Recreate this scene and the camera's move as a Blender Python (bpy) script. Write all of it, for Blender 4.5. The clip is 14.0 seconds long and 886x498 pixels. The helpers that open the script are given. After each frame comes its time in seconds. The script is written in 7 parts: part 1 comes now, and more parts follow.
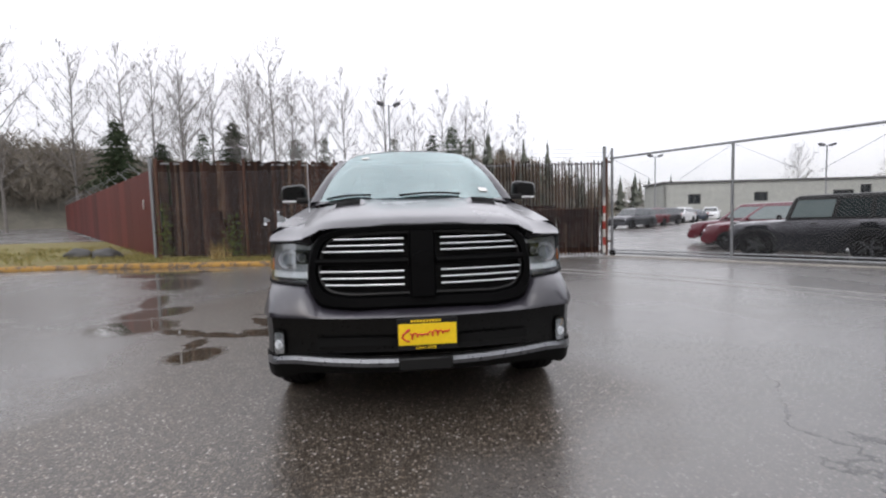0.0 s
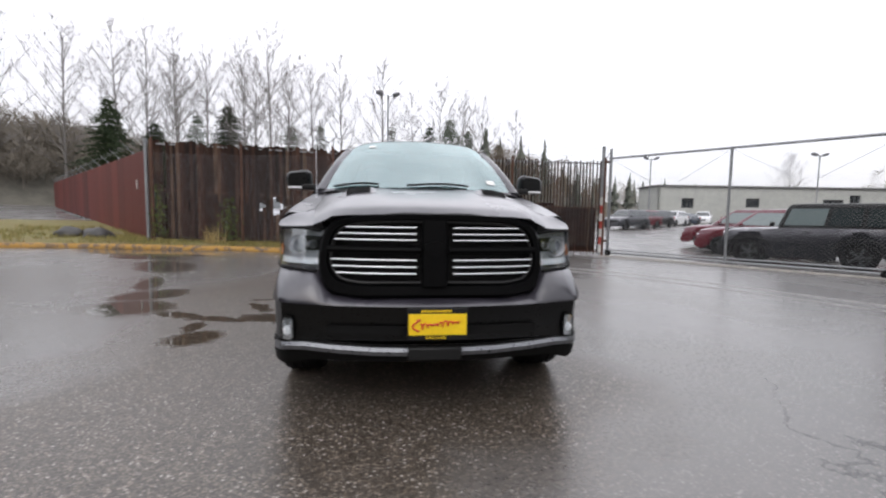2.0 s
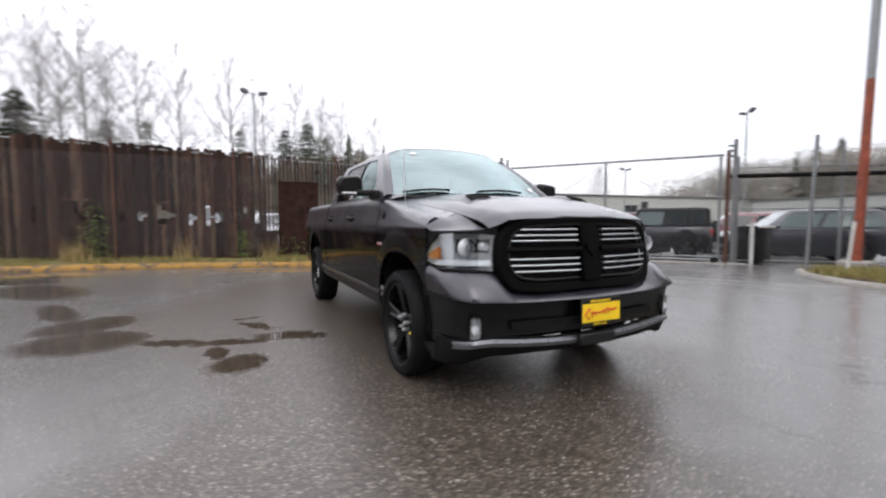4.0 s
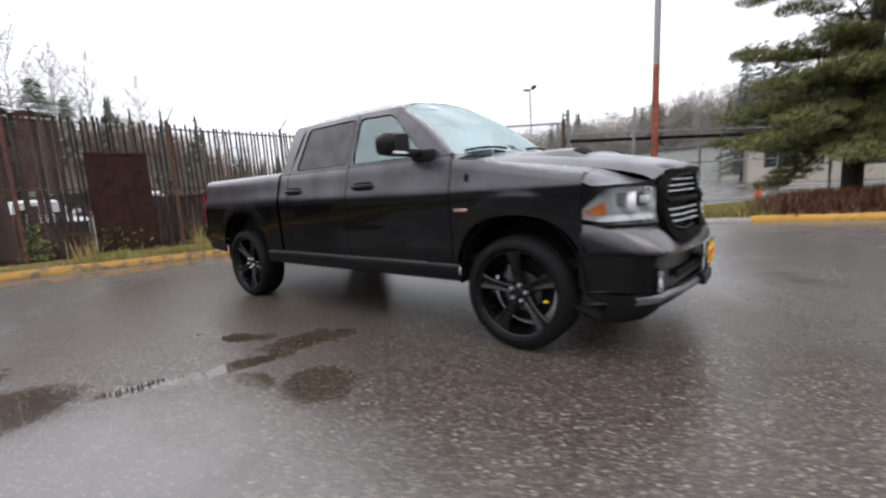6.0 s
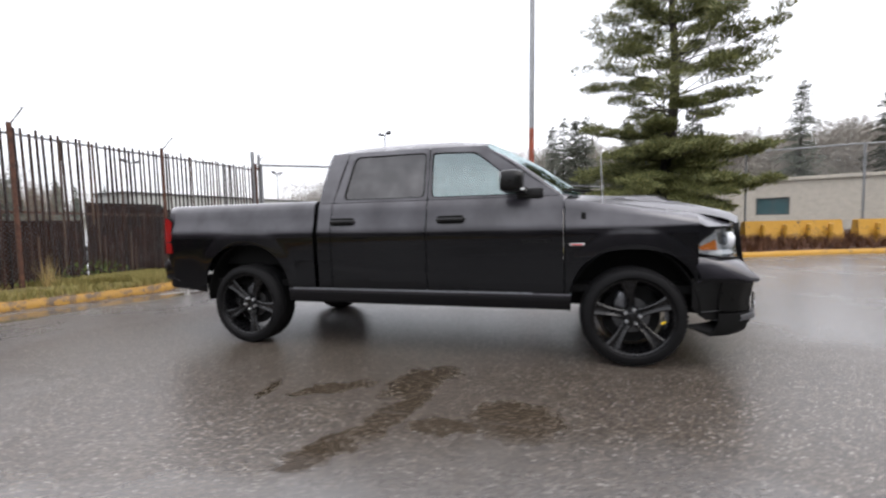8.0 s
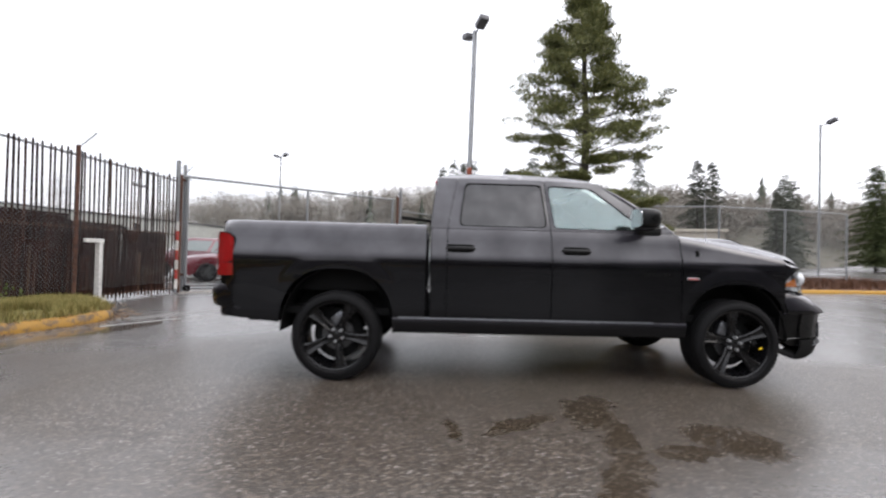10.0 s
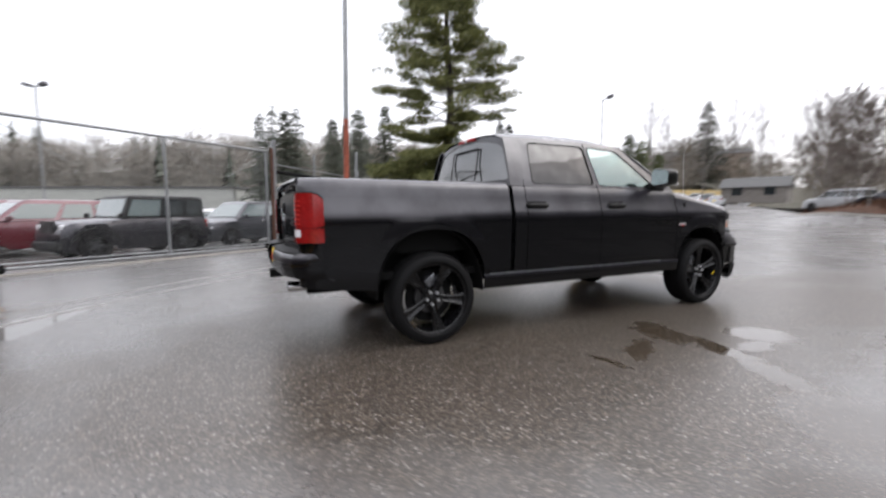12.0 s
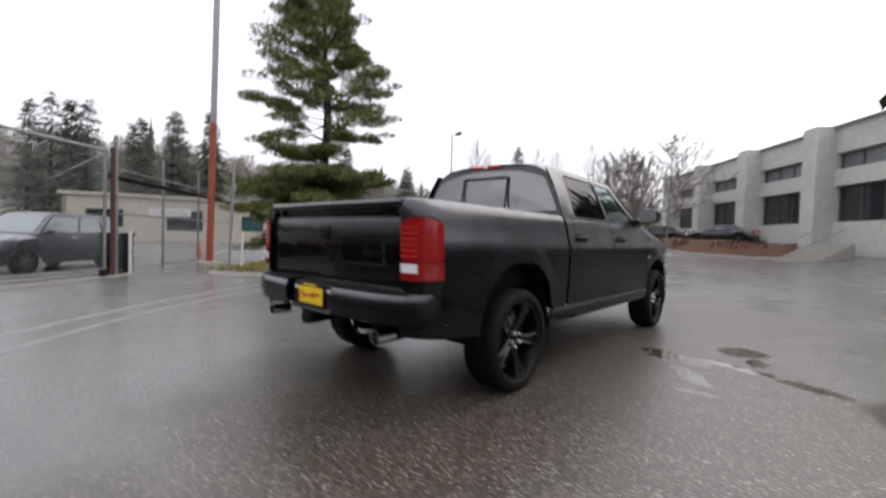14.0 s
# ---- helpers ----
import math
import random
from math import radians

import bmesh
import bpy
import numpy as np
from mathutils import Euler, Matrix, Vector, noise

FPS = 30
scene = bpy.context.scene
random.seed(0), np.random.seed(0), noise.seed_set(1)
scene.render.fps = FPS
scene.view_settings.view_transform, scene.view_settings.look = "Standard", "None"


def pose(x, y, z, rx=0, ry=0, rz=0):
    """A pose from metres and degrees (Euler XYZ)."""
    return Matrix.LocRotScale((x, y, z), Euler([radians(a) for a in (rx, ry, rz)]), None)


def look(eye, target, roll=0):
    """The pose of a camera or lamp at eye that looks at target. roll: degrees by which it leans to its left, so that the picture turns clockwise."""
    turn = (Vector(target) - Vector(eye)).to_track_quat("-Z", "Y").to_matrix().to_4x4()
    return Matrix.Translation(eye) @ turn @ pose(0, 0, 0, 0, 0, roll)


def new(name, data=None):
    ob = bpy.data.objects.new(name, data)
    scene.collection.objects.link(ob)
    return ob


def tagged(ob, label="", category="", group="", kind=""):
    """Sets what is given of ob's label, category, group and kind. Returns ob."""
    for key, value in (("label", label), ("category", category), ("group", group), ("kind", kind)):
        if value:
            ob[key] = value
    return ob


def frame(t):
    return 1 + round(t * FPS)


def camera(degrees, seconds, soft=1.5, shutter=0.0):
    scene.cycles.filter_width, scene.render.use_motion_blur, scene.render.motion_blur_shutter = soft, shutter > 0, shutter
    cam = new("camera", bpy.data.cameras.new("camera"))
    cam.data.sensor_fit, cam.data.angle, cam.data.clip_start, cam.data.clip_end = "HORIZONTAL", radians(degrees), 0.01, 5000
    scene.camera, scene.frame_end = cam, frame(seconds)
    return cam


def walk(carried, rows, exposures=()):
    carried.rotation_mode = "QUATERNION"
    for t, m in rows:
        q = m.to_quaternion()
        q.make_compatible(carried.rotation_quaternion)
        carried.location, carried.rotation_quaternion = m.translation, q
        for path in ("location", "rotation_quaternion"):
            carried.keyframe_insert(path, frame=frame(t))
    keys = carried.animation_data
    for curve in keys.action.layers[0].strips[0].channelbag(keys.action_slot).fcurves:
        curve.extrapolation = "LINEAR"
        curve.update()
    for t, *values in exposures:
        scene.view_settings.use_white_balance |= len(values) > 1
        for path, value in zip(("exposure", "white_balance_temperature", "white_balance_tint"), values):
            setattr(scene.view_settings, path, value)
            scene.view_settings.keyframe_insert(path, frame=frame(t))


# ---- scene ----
cam = camera(92.2, 14.0, soft=2.2, shutter=0.9)
PATH = [
    (0, (-0.115, -2.372, 1.19), (0.078, -0.385, 1.06), -1.5),
    (0.5, (-0.112, -2.366, 1.188), (0.074, -0.379, 1.052), -1.6),
    (1, (-0.11, -2.365, 1.188), (0.086, -0.38, 1.035), -1.5),
    (1.5, (-0.124, -2.361, 1.182), (0.064, -0.377, 1.006), -0.8),
    (2, (-0.229, -2.353, 1.176), (-0.001, -0.373, 1.016), 0.9),
    (2.5, (-0.607, -2.362, 1.168), (-0.244, -0.403, 0.994), -1.2),
    (3, (-1.047, -2.299, 1.15), (-0.57, -0.362, 1.0), -0.5),
    (3.5, (-1.597, -2.198, 1.157), (-0.897, -0.328, 1.048), -0.7),
    (3.8, (-1.854, -2.078, 1.157), (-1.038, -0.259, 0.993), -0.3),
    (4, (-2.077, -2.038, 1.145), (-1.201, -0.245, 1.021), -0.1),
    (4.2, (-2.247, -1.926, 1.157), (-1.272, -0.19, 0.968), -1.1),
    (6.3, (-3.67, -0.145, 1.131), (-2.062, 1.02, 0.887), -2.0),
    (6.5, (-3.784, 0.036, 1.133), (-2.145, 1.162, 0.921), -0.6),
    (7, (-4.062, 0.509, 1.11), (-2.267, 1.378, 0.957), -1.2),
    (7.5, (-4.274, 1.017, 1.135), (-2.405, 1.714, 0.993), -0.9),
    (8, (-4.535, 1.485, 1.176), (-2.613, 2.023, 1.047), -1.3),
    (8.5, (-4.713, 2.041, 1.14), (-2.766, 2.478, 1.005), -0.1),
    (8.7, (-4.759, 2.229, 1.144), (-2.788, 2.561, 1.064), -0.7),
    (10.8, (-4.711, 4.65, 1.1), (-2.748, 4.276, 1.012), 1.6),
    (11, (-4.684, 4.884, 1.087), (-2.752, 4.384, 0.954), 0.7),
    (11.2, (-4.641, 5.115, 1.09), (-2.723, 4.568, 0.942), 0.8),
    (11.5, (-4.473, 5.461, 1.095), (-2.605, 4.767, 0.918), 0.5),
    (12, (-4.242, 6.018, 1.141), (-2.448, 5.152, 0.962), -0.3),
    (12.5, (-3.896, 6.464, 1.1), (-2.245, 5.336, 1.13), 2.5),
    (13, (-3.618, 6.816, 1.137), (-2.095, 5.52, 1.162), 2.5),
    (13.5, (-3.102, 7.083, 1.144), (-1.681, 5.68, 1.03), 1.2),
    (13.6, (-2.981, 7.119, 1.146), (-1.59, 5.689, 0.999), 1.5),
    (14, (-2.679, 7.346, 1.17), (-1.353, 5.85, 1.111), 1.6),
]
walk(cam, [(t, look(eye, target, roll)) for t, eye, target, roll in PATH],
     exposures=((0.0, -0.19, 6380, 12.0), (4.0, -0.02, 6380, 12.0), (6.5, 0.0, 6380, 12.0), (7.3, 0.20, 6380, 12.0), (8.7, 0.20, 6380, 12.0), (11.0, 0.12, 6380, 12.0), (12.5, 0.08, 6380, 12.0), (13.0, -0.04, 6380, 12.0), (13.5, -0.24, 6380, 12.0), (14.0, -0.20, 6380, 12.0)))

# == world ==
# Overcast winter sky: a thin blue sky behind a bright, uneven cloud sheet.
world = bpy.data.worlds.new("sky")
scene.world = world
world.use_nodes = True
wn, wl = world.node_tree.nodes, world.node_tree.links
wn.clear()
sky = wn.new("ShaderNodeTexSky")
sky.sky_type, sky.sun_disc, sky.sun_elevation, sky.sun_rotation = "NISHITA", False, radians(38), radians(200)
sky.air_density, sky.dust_density = 1.0, 4.0
b_sky, b_cloud, addw, outw = wn.new("ShaderNodeBackground"), wn.new("ShaderNodeBackground"), wn.new("ShaderNodeAddShader"), wn.new("ShaderNodeOutputWorld")
b_sky.inputs[1].default_value = 0.03
tcw, mapw, nzw, rpw = wn.new("ShaderNodeTexCoord"), wn.new("ShaderNodeMapping"), wn.new("ShaderNodeTexNoise"), wn.new("ShaderNodeValToRGB")
mapw.inputs["Scale"].default_value = (1.0, 1.0, 2.6)
mapw.inputs["Location"].default_value = (0.35, 0.2, 0.0)
nzw.inputs["Scale"].default_value, nzw.inputs["Detail"].default_value, nzw.inputs["Roughness"].default_value = 1.1, 5.0, 0.5
rpw.color_ramp.elements[0].position, rpw.color_ramp.elements[0].color = 0.34, (0.70, 0.71, 0.73, 1)
rpw.color_ramp.elements[1].position, rpw.color_ramp.elements[1].color = 0.56, (1.0, 0.988, 1.0, 1)
b_cloud.inputs[1].default_value = 2.0
# the cloud sheet is dimmer towards the horizon, as overcast skies are
sepw, rise, mulw = wn.new("ShaderNodeSeparateXYZ"), wn.new("ShaderNodeValToRGB"), wn.new("ShaderNodeMix")
mulw.data_type, mulw.blend_type = "RGBA", "MULTIPLY"
mulw.inputs[0].default_value = 1.0
rise.color_ramp.elements.new(0.22)
for el, (at_, v_) in zip(rise.color_ramp.elements, ((0.0, 0.50), (0.22, 0.70), (0.55, 1.0))):
    el.position, el.color = at_, (v_, v_, v_ * 1.01, 1)
for a, b in ((tcw.outputs["Generated"], mapw.inputs[0]), (mapw.outputs[0], nzw.inputs["Vector"]), (nzw.outputs["Fac"], rpw.inputs[0]), (tcw.outputs["Generated"], sepw.inputs[0]),
             (sepw.outputs[2], rise.inputs[0]), (rpw.outputs[0], mulw.inputs[6]), (rise.outputs[0], mulw.inputs[7]), (mulw.outputs[2], b_cloud.inputs[0]),
             (sky.outputs[0], b_sky.inputs[0]), (b_sky.outputs[0], addw.inputs[0]), (b_cloud.outputs[0], addw.inputs[1]), (addw.outputs[0], outw.inputs[0])):
    wl.new(a, b)
sun = new("sun", bpy.data.lights.new("sun", "SUN"))
sun.data.energy, sun.data.angle, sun.data.color = 0.6, radians(30), (1.0, 0.98, 0.95)
sun.matrix_world = look((-10, -20, 30), (0, 0, 0))


# ---- materials ----
class Nodes:
    """A small builder for node materials."""

    def __init__(self, name):
        self.m = bpy.data.materials.new(name)
        self.m.use_nodes = True
        self.n, self.l = self.m.node_tree.nodes, self.m.node_tree.links
        self.p = self.n["Principled BSDF"]

    def put(self, kind, **values):
        node = self.n.new("ShaderNode" + kind)
        for k, v in values.items():
            node.inputs[k.replace("_", " ")].default_value = v
        return node

    def link(self, a, b):
        self.l.new(a, b)

    def coords(self, which="Object"):
        return self.put("TexCoord").outputs[which]

    def position(self):
        return self.put("NewGeometry").outputs["Position"]

    def noise(self, vec, scale, detail=4.0, rough=0.55, dist=0.0):
        n = self.put("TexNoise", Scale=scale, Detail=detail, Roughness=rough, Distortion=dist)
        self.link(vec, n.inputs["Vector"])
        return n.outputs["Fac"]

    def ramp(self, fac, *stops):
        r = self.put("ValToRGB")
        e = r.color_ramp.elements
        while len(e) < len(stops):
            e.new(0.5)
        for el, (p, c) in zip(e, stops):
            el.position = p
            el.color = (c, c, c, 1) if isinstance(c, (int, float)) else (*c, 1)
        self.link(fac, r.inputs[0])
        return r.outputs[0]

    def math(self, op, a, b=0.0, clamp=False):
        n = self.put("Math")
        n.operation, n.use_clamp = op, clamp
        for i, v in enumerate((a, b)):
            if isinstance(v, (int, float)):
                n.inputs[i].default_value = v
            else:
                self.link(v, n.inputs[i])
        return n.outputs[0]

    def mix(self, fac, a, b, blend="MIX"):
        n = self.put("Mix")
        n.data_type, n.blend_type = "RGBA", blend
        for i, v in ((0, fac), (6, a), (7, b)):
            if isinstance(v, (int, float)):
                n.inputs[i].default_value = v if i == 0 else (v, v, v, 1)
            elif isinstance(v, tuple):
                n.inputs[i].default_value = (*v, 1)
            else:
                self.link(v, n.inputs[i])
        return n.outputs[2]

    def bump(self, height, strength=0.3, distance=0.01):
        b = self.put("Bump", Strength=strength, Distance=distance)
        self.link(height, b.inputs["Height"])
        self.link(b.outputs[0], self.p.inputs["Normal"])
        return b

    def set(self, **values):
        for k, v in values.items():
            i = self.p.inputs[k.replace("_", " ")]
            if isinstance(v, (int, float)):
                i.default_value = v
            elif isinstance(v, tuple):
                i.default_value = (*v, 1)
            else:
                self.link(v, i)
        return self


def simple(name, color, rough=0.5, metal=0.0, grain=40.0, amount=0.25, bump=0.0, coat=0.0, spec=0.5, per_object=0.0):
    """A plain material with grain and slow stains."""
    k = Nodes(name)
    v = k.coords()
    f = k.noise(v, grain, 5)
    g = k.noise(v, grain * 0.08, 3)
    dark = tuple(c * (1 - amount) for c in color)
    lite = tuple(min(1, c * (1 + amount * 0.6)) for c in color)
    col = k.mix(k.ramp(f, (0.3, 0.0), (0.7, 1.0)), dark, lite)
    col = k.mix(k.math("MULTIPLY", k.ramp(g, (0.42, 0.0), (0.62, 1.0)), amount), col, tuple(c * 0.7 for c in color))
    if per_object:
        rnd = k.put("ObjectInfo").outputs["Random"]
        col = k.mix(k.math("MULTIPLY", rnd, per_object), col, tuple(c * 0.35 for c in color))
    k.set(Base_Color=col, Metallic=metal, Roughness=k.ramp(f, (0.2, max(0, rough - 0.06)), (0.8, min(1, rough + 0.06))))
    k.p.inputs["Specular IOR Level"].default_value = spec
    if coat:
        k.p.inputs["Coat Weight"].default_value, k.p.inputs["Coat Roughness"].default_value = coat, 0.03
    if bump:
        k.bump(f, bump, 0.004)
    return k.m


def make_paint(name, color, metal=0.0, rough=0.34, spec=0.75):
    """Wet car paint: clear coat with fine rain drops."""
    k = Nodes(name)
    v = k.coords()
    drops = k.put("TexVoronoi", Scale=130.0)
    k.link(v, drops.inputs["Vector"])
    d = k.ramp(drops.outputs["Distance"], (0.0, 1.0), (0.28, 0.0))
    mask = k.ramp(k.noise(v, 9.0, 4), (0.45, 0.0), (0.65, 1.0))
    h = k.math("MULTIPLY", d, mask)
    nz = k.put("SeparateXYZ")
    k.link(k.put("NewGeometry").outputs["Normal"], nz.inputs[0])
    # Rain beads plus a sky sheen put into the base colour, by upward normal.
    bead_sheen = k.math("MULTIPLY", k.ramp(k.math("ADD", nz.outputs[2], 0.02, True), (0.02, 0.0), (0.24, 0.68), (0.80, 1.0)), k.ramp(k.noise(v, 2.2, 5), (0.35, 0.55), (0.65, 1.0)))
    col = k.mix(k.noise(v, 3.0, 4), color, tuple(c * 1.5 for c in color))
    k.set(Base_Color=k.mix(bead_sheen, col, (color[0] + 0.040, color[1] + 0.037, color[2] + 0.048)), Metallic=metal, Roughness=rough)
    k.link(k.math("MULTIPLY", bead_sheen, spec), k.p.inputs["Specular IOR Level"])
    k.link(k.math("ADD", k.math("MULTIPLY", bead_sheen, 0.32), 0.56), k.p.inputs["Coat Weight"])
    k.link(k.math("ADD", k.math("MULTIPLY", bead_sheen, 0.26), 0.035), k.p.inputs["Coat Roughness"])
    k.bump(h, 0.05, 0.001)
    return k.m


def make_glass(name, tint, film=0.0, rough=0.0, sheen=(1.0, 1.0, 1.0)):
    """A pane: a mirror-like film over tinted transparency."""
    k = Nodes(name)
    tr, gl, mx, fr = k.put("BsdfTransparent"), k.put("BsdfGlossy", Roughness=rough, Color=(*sheen, 1)), k.put("MixShader"), k.put("LayerWeight", Blend=0.5)
    tr.inputs[0].default_value = (*tint, 1)
    v = k.coords()
    mist = k.ramp(k.noise(v, 6.0, 5), (0.4, 0.0), (0.8, 0.035))
    edge = k.math("ADD", k.math("MULTIPLY", k.math("POWER", fr.outputs["Facing"], 5.0), 0.5), 0.035)
    fac = k.math("ADD", k.math("ADD", edge, film), mist, True)
    k.link(fac, mx.inputs[0])
    k.link(tr.outputs[0], mx.inputs[1])
    k.link(gl.outputs[0], mx.inputs[2])
    k.link(mx.outputs[0], k.n["Material Output"].inputs[0])
    return k.m


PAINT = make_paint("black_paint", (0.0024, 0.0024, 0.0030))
PLASTIC = simple("black_plastic", (0.007, 0.007, 0.007), 0.5, spec=0.3, grain=200, bump=0.1)
GLOSS_BLACK = simple("gloss_black", (0.003, 0.003, 0.003), 0.3, spec=0.28)
MATT_BLACK = simple("matt_black", (0.004, 0.004, 0.004), 0.8, spec=0.2)
RUBBER = simple("tyre_rubber", (0.0065, 0.0065, 0.007), 0.65, spec=0.16, grain=90, bump=0.25)
CHROME = simple("chrome", (0.75, 0.75, 0.76), 0.10, 1.0, amount=0.1)
LIP_GREY = simple("satin_dark_grey", (0.15, 0.155, 0.165), 0.3, 0.7, amount=0.2)
SATIN = simple("satin_silver", (0.66, 0.67, 0.69), 0.38, 0.85, amount=0.04)
GRILLE_BLACK = simple("grille_black", (0.0012, 0.0012, 0.0014), 0.5, spec=0.07)
RIM = simple("gloss_black_alloy", (0.0035, 0.0035, 0.004), 0.28, 0.0, coat=0.15, spec=0.3)
LAMP_GREY = simple("lamp_reflector", (0.46, 0.47, 0.49), 0.35, 0.3)
AMBER = simple("amber_lens", (0.60, 0.17, 0.02), 0.2, coat=0.8)
RED_LENS = simple("red_lens", (0.27, 0.008, 0.008), 0.15, coat=0.6)
FOG_LENS = simple("fog_reflector_chrome", (0.42, 0.43, 0.45), 0.22, 0.6, grain=60, amount=0.5)
WHITE_LENS = simple("white_lens", (0.75, 0.76, 0.78), 0.2, coat=0.6, amount=0.08)
YELLOW_PLATE = simple("yellow_plate", (0.85, 0.58, 0.01), 0.4, amount=0.06)
BRAKE_RED = simple("brake_lamp_red", (0.62, 0.030, 0.030), 0.2, coat=0.4)
RED_INK = simple("red_ink", (0.55, 0.02, 0.015), 0.5, amount=0.1)
PAPER = simple("white_paper", (0.75, 0.75, 0.73), 0.6, amount=0.06)
LENS_CLEAR = make_glass("clear_lens", (0.93, 0.95, 0.96), 0.10)
GLASS_FRONT = make_glass("front_glass", (0.60, 0.70, 0.70), 0.10, 0.02, (0.84, 0.94, 0.94))
GLASS_DARK = make_glass("privacy_glass", (0.05, 0.05, 0.055), 0.03)
GLASS_REAR = make_glass("rear_glass", (0.16, 0.17, 0.18), 0.14)
GLASS_SHIELD = make_glass("windscreen_glass", (0.55, 0.66, 0.67), 0.24, 0.03, (0.84, 0.95, 0.95))
CLOTH = simple("seat_cloth", (0.05, 0.05, 0.055), 0.9, grain=120, bump=0.2)
DISC = simple("brake_steel", (0.10, 0.10, 0.102), 0.45, 0.8)


# ---- mesh helpers ----
def part(name, bm, mat, parent=None, label="", smooth=38.0, kind=""):
    """Links a bmesh as one mesh object, a part of its parent."""
    bm.normal_update()
    for f in bm.faces:
        f.smooth = True
    lim = radians(smooth)
    for e in bm.edges:
        if len(e.link_faces) == 2 and e.calc_face_angle(0.0) > lim:
            e.smooth = False
    me = bpy.data.meshes.new(name)
    bm.to_mesh(me)
    bm.free()
    me.materials.append(mat)
    return same_mesh(name, me, parent, label, kind)


def same_mesh(name, me, parent=None, label="", kind="", at=None):
    ob = new(name, me)
    if parent is not None:
        ob.parent = parent
    if at is not None:
        ob.matrix_basis = at
    return tagged(ob, label=label, kind=kind)


def thing(name, label, category, group="", at=None):
    e = new(name)
    e.empty_display_size = 0.2
    if at is not None:
        e.matrix_basis = at
    return tagged(e, label, category, group)


def lerp_table(x, xs, ys):
    return float(np.interp(x, xs, ys))


def smooth01(t):
    t = min(1.0, max(0.0, t))
    return t * t * (3 - 2 * t)


def loft(bm, rows, closed=False, flip=False):
    """Quads between rows of points with equal counts."""
    vs = [[bm.verts.new(p) for p in r] for r in rows]
    for a, b in zip(vs, vs[1:]):
        n = len(a)
        for i in range(n if closed else n - 1):
            j = (i + 1) % n
            q = [a[i], a[j], b[j], b[i]]
            try:
                bm.faces.new(q[::-1] if flip else q)
            except ValueError:
                pass
    return vs


def thick(bm, t, up=False):
    bmesh.ops.recalc_face_normals(bm, faces=bm.faces)
    if up and sum(f.normal.z * f.calc_area() for f in bm.faces) < 0:
        bmesh.ops.reverse_faces(bm, faces=bm.faces)
    bmesh.ops.solidify(bm, geom=bm.faces[:] + bm.edges[:] + bm.verts[:], thickness=t)
    return bm


def box(bm, c, s, m=None, bevel=0.0, seg=1):
    """A bevelled box with centre c and full size s."""
    made = bmesh.ops.create_cube(bm, size=1.0)["verts"]
    mm = Matrix.Translation(c) @ Matrix.Diagonal((*s, 1))
    bmesh.ops.transform(bm, matrix=mm if m is None else m @ mm, verts=made)
    if bevel:
        es = list({e for v in made for e in v.link_edges})
        bmesh.ops.bevel(bm, geom=es, offset=bevel, segments=seg, affect="EDGES", profile=0.5)
    return bm


def boxes(*items, bevel=0.0, seg=1):
    """One bmesh of boxes; bevelled each in a bmesh of its own, then joined."""
    out = bmesh.new()
    for c, s, *m in items:
        b = box(bmesh.new(), c, s, m[0] if m else None, bevel, seg)
        join(out, b)
    return out


def join(out, b):
    me = bpy.data.meshes.new("tmp")
    b.to_mesh(me)
    b.free()
    out.from_mesh(me)
    bpy.data.meshes.remove(me)
    return out


def tube(bm, pts, radii, sides=8, caps=True):
    """A tube through points, with a radius at each."""
    if isinstance(radii, (int, float)):
        radii = [radii] * len(pts)
    pts = [Vector(p) for p in pts]
    rows, up = [], None
    for i, p in enumerate(pts):
        d = (pts[min(i + 1, len(pts) - 1)] - pts[max(i - 1, 0)]).normalized()
        if up is None:
            up = Vector((0, 0, 1)) if abs(d.z) < 0.9 else Vector((1, 0, 0))
        a = d.cross(up).normalized()
        up = a.cross(d).normalized()
        rows.append([p + (a * math.cos(k * 2 * math.pi / sides) + up * math.sin(k * 2 * math.pi / sides)) * radii[i] for k in range(sides)])
    vs = loft(bm, rows, closed=True)
    if caps:
        bm.faces.new(vs[0][::-1])
        bm.faces.new(vs[-1])
    return bm


def revolve(bm, prof, n=32, axis="x"):
    """Turns (offset, radius) pairs round the x axis (or z)."""
    rows = []
    for off, r in prof:
        ring = []
        for k in range(n):
            a = 2 * math.pi * k / n
            ring.append((off, r * math.cos(a), r * math.sin(a)) if axis == "x" else (r * math.cos(a), r * math.sin(a), off))
        rows.append(ring)
    loft(bm, rows, closed=True)
    return bm


def prism(bm, loop, d):
    """A flat polygon given as 3D points, extruded by the vector d."""
    a = [bm.verts.new(p) for p in loop]
    b = [bm.verts.new(Vector(p) + Vector(d)) for p in loop]
    n = len(loop)
    bm.faces.new(a[::-1])
    bm.faces.new(b)
    for i in range(n):
        bm.faces.new((a[i], a[(i + 1) % n], b[(i + 1) % n], b[i]))
    bmesh.ops.recalc_face_normals(bm, faces=bm.faces)
    return bm


def rounded(pts, r=0.03, seg=4):
    """A polygon of 2D points with its corners rounded."""
    out, n = [], len(pts)
    for i in range(n):
        p, a, b = Vector(pts[i]), Vector(pts[i - 1]), Vector(pts[(i + 1) % n])
        ra = min(r, (a - p).length * 0.45, (b - p).length * 0.45)
        s, e = p + (a - p).normalized() * ra, p + (b - p).normalized() * ra
        for k in range(seg + 1):
            t = k / seg
            out.append(tuple(s * (1 - t) ** 2 + p * 2 * t * (1 - t) + e * t * t))
    return out

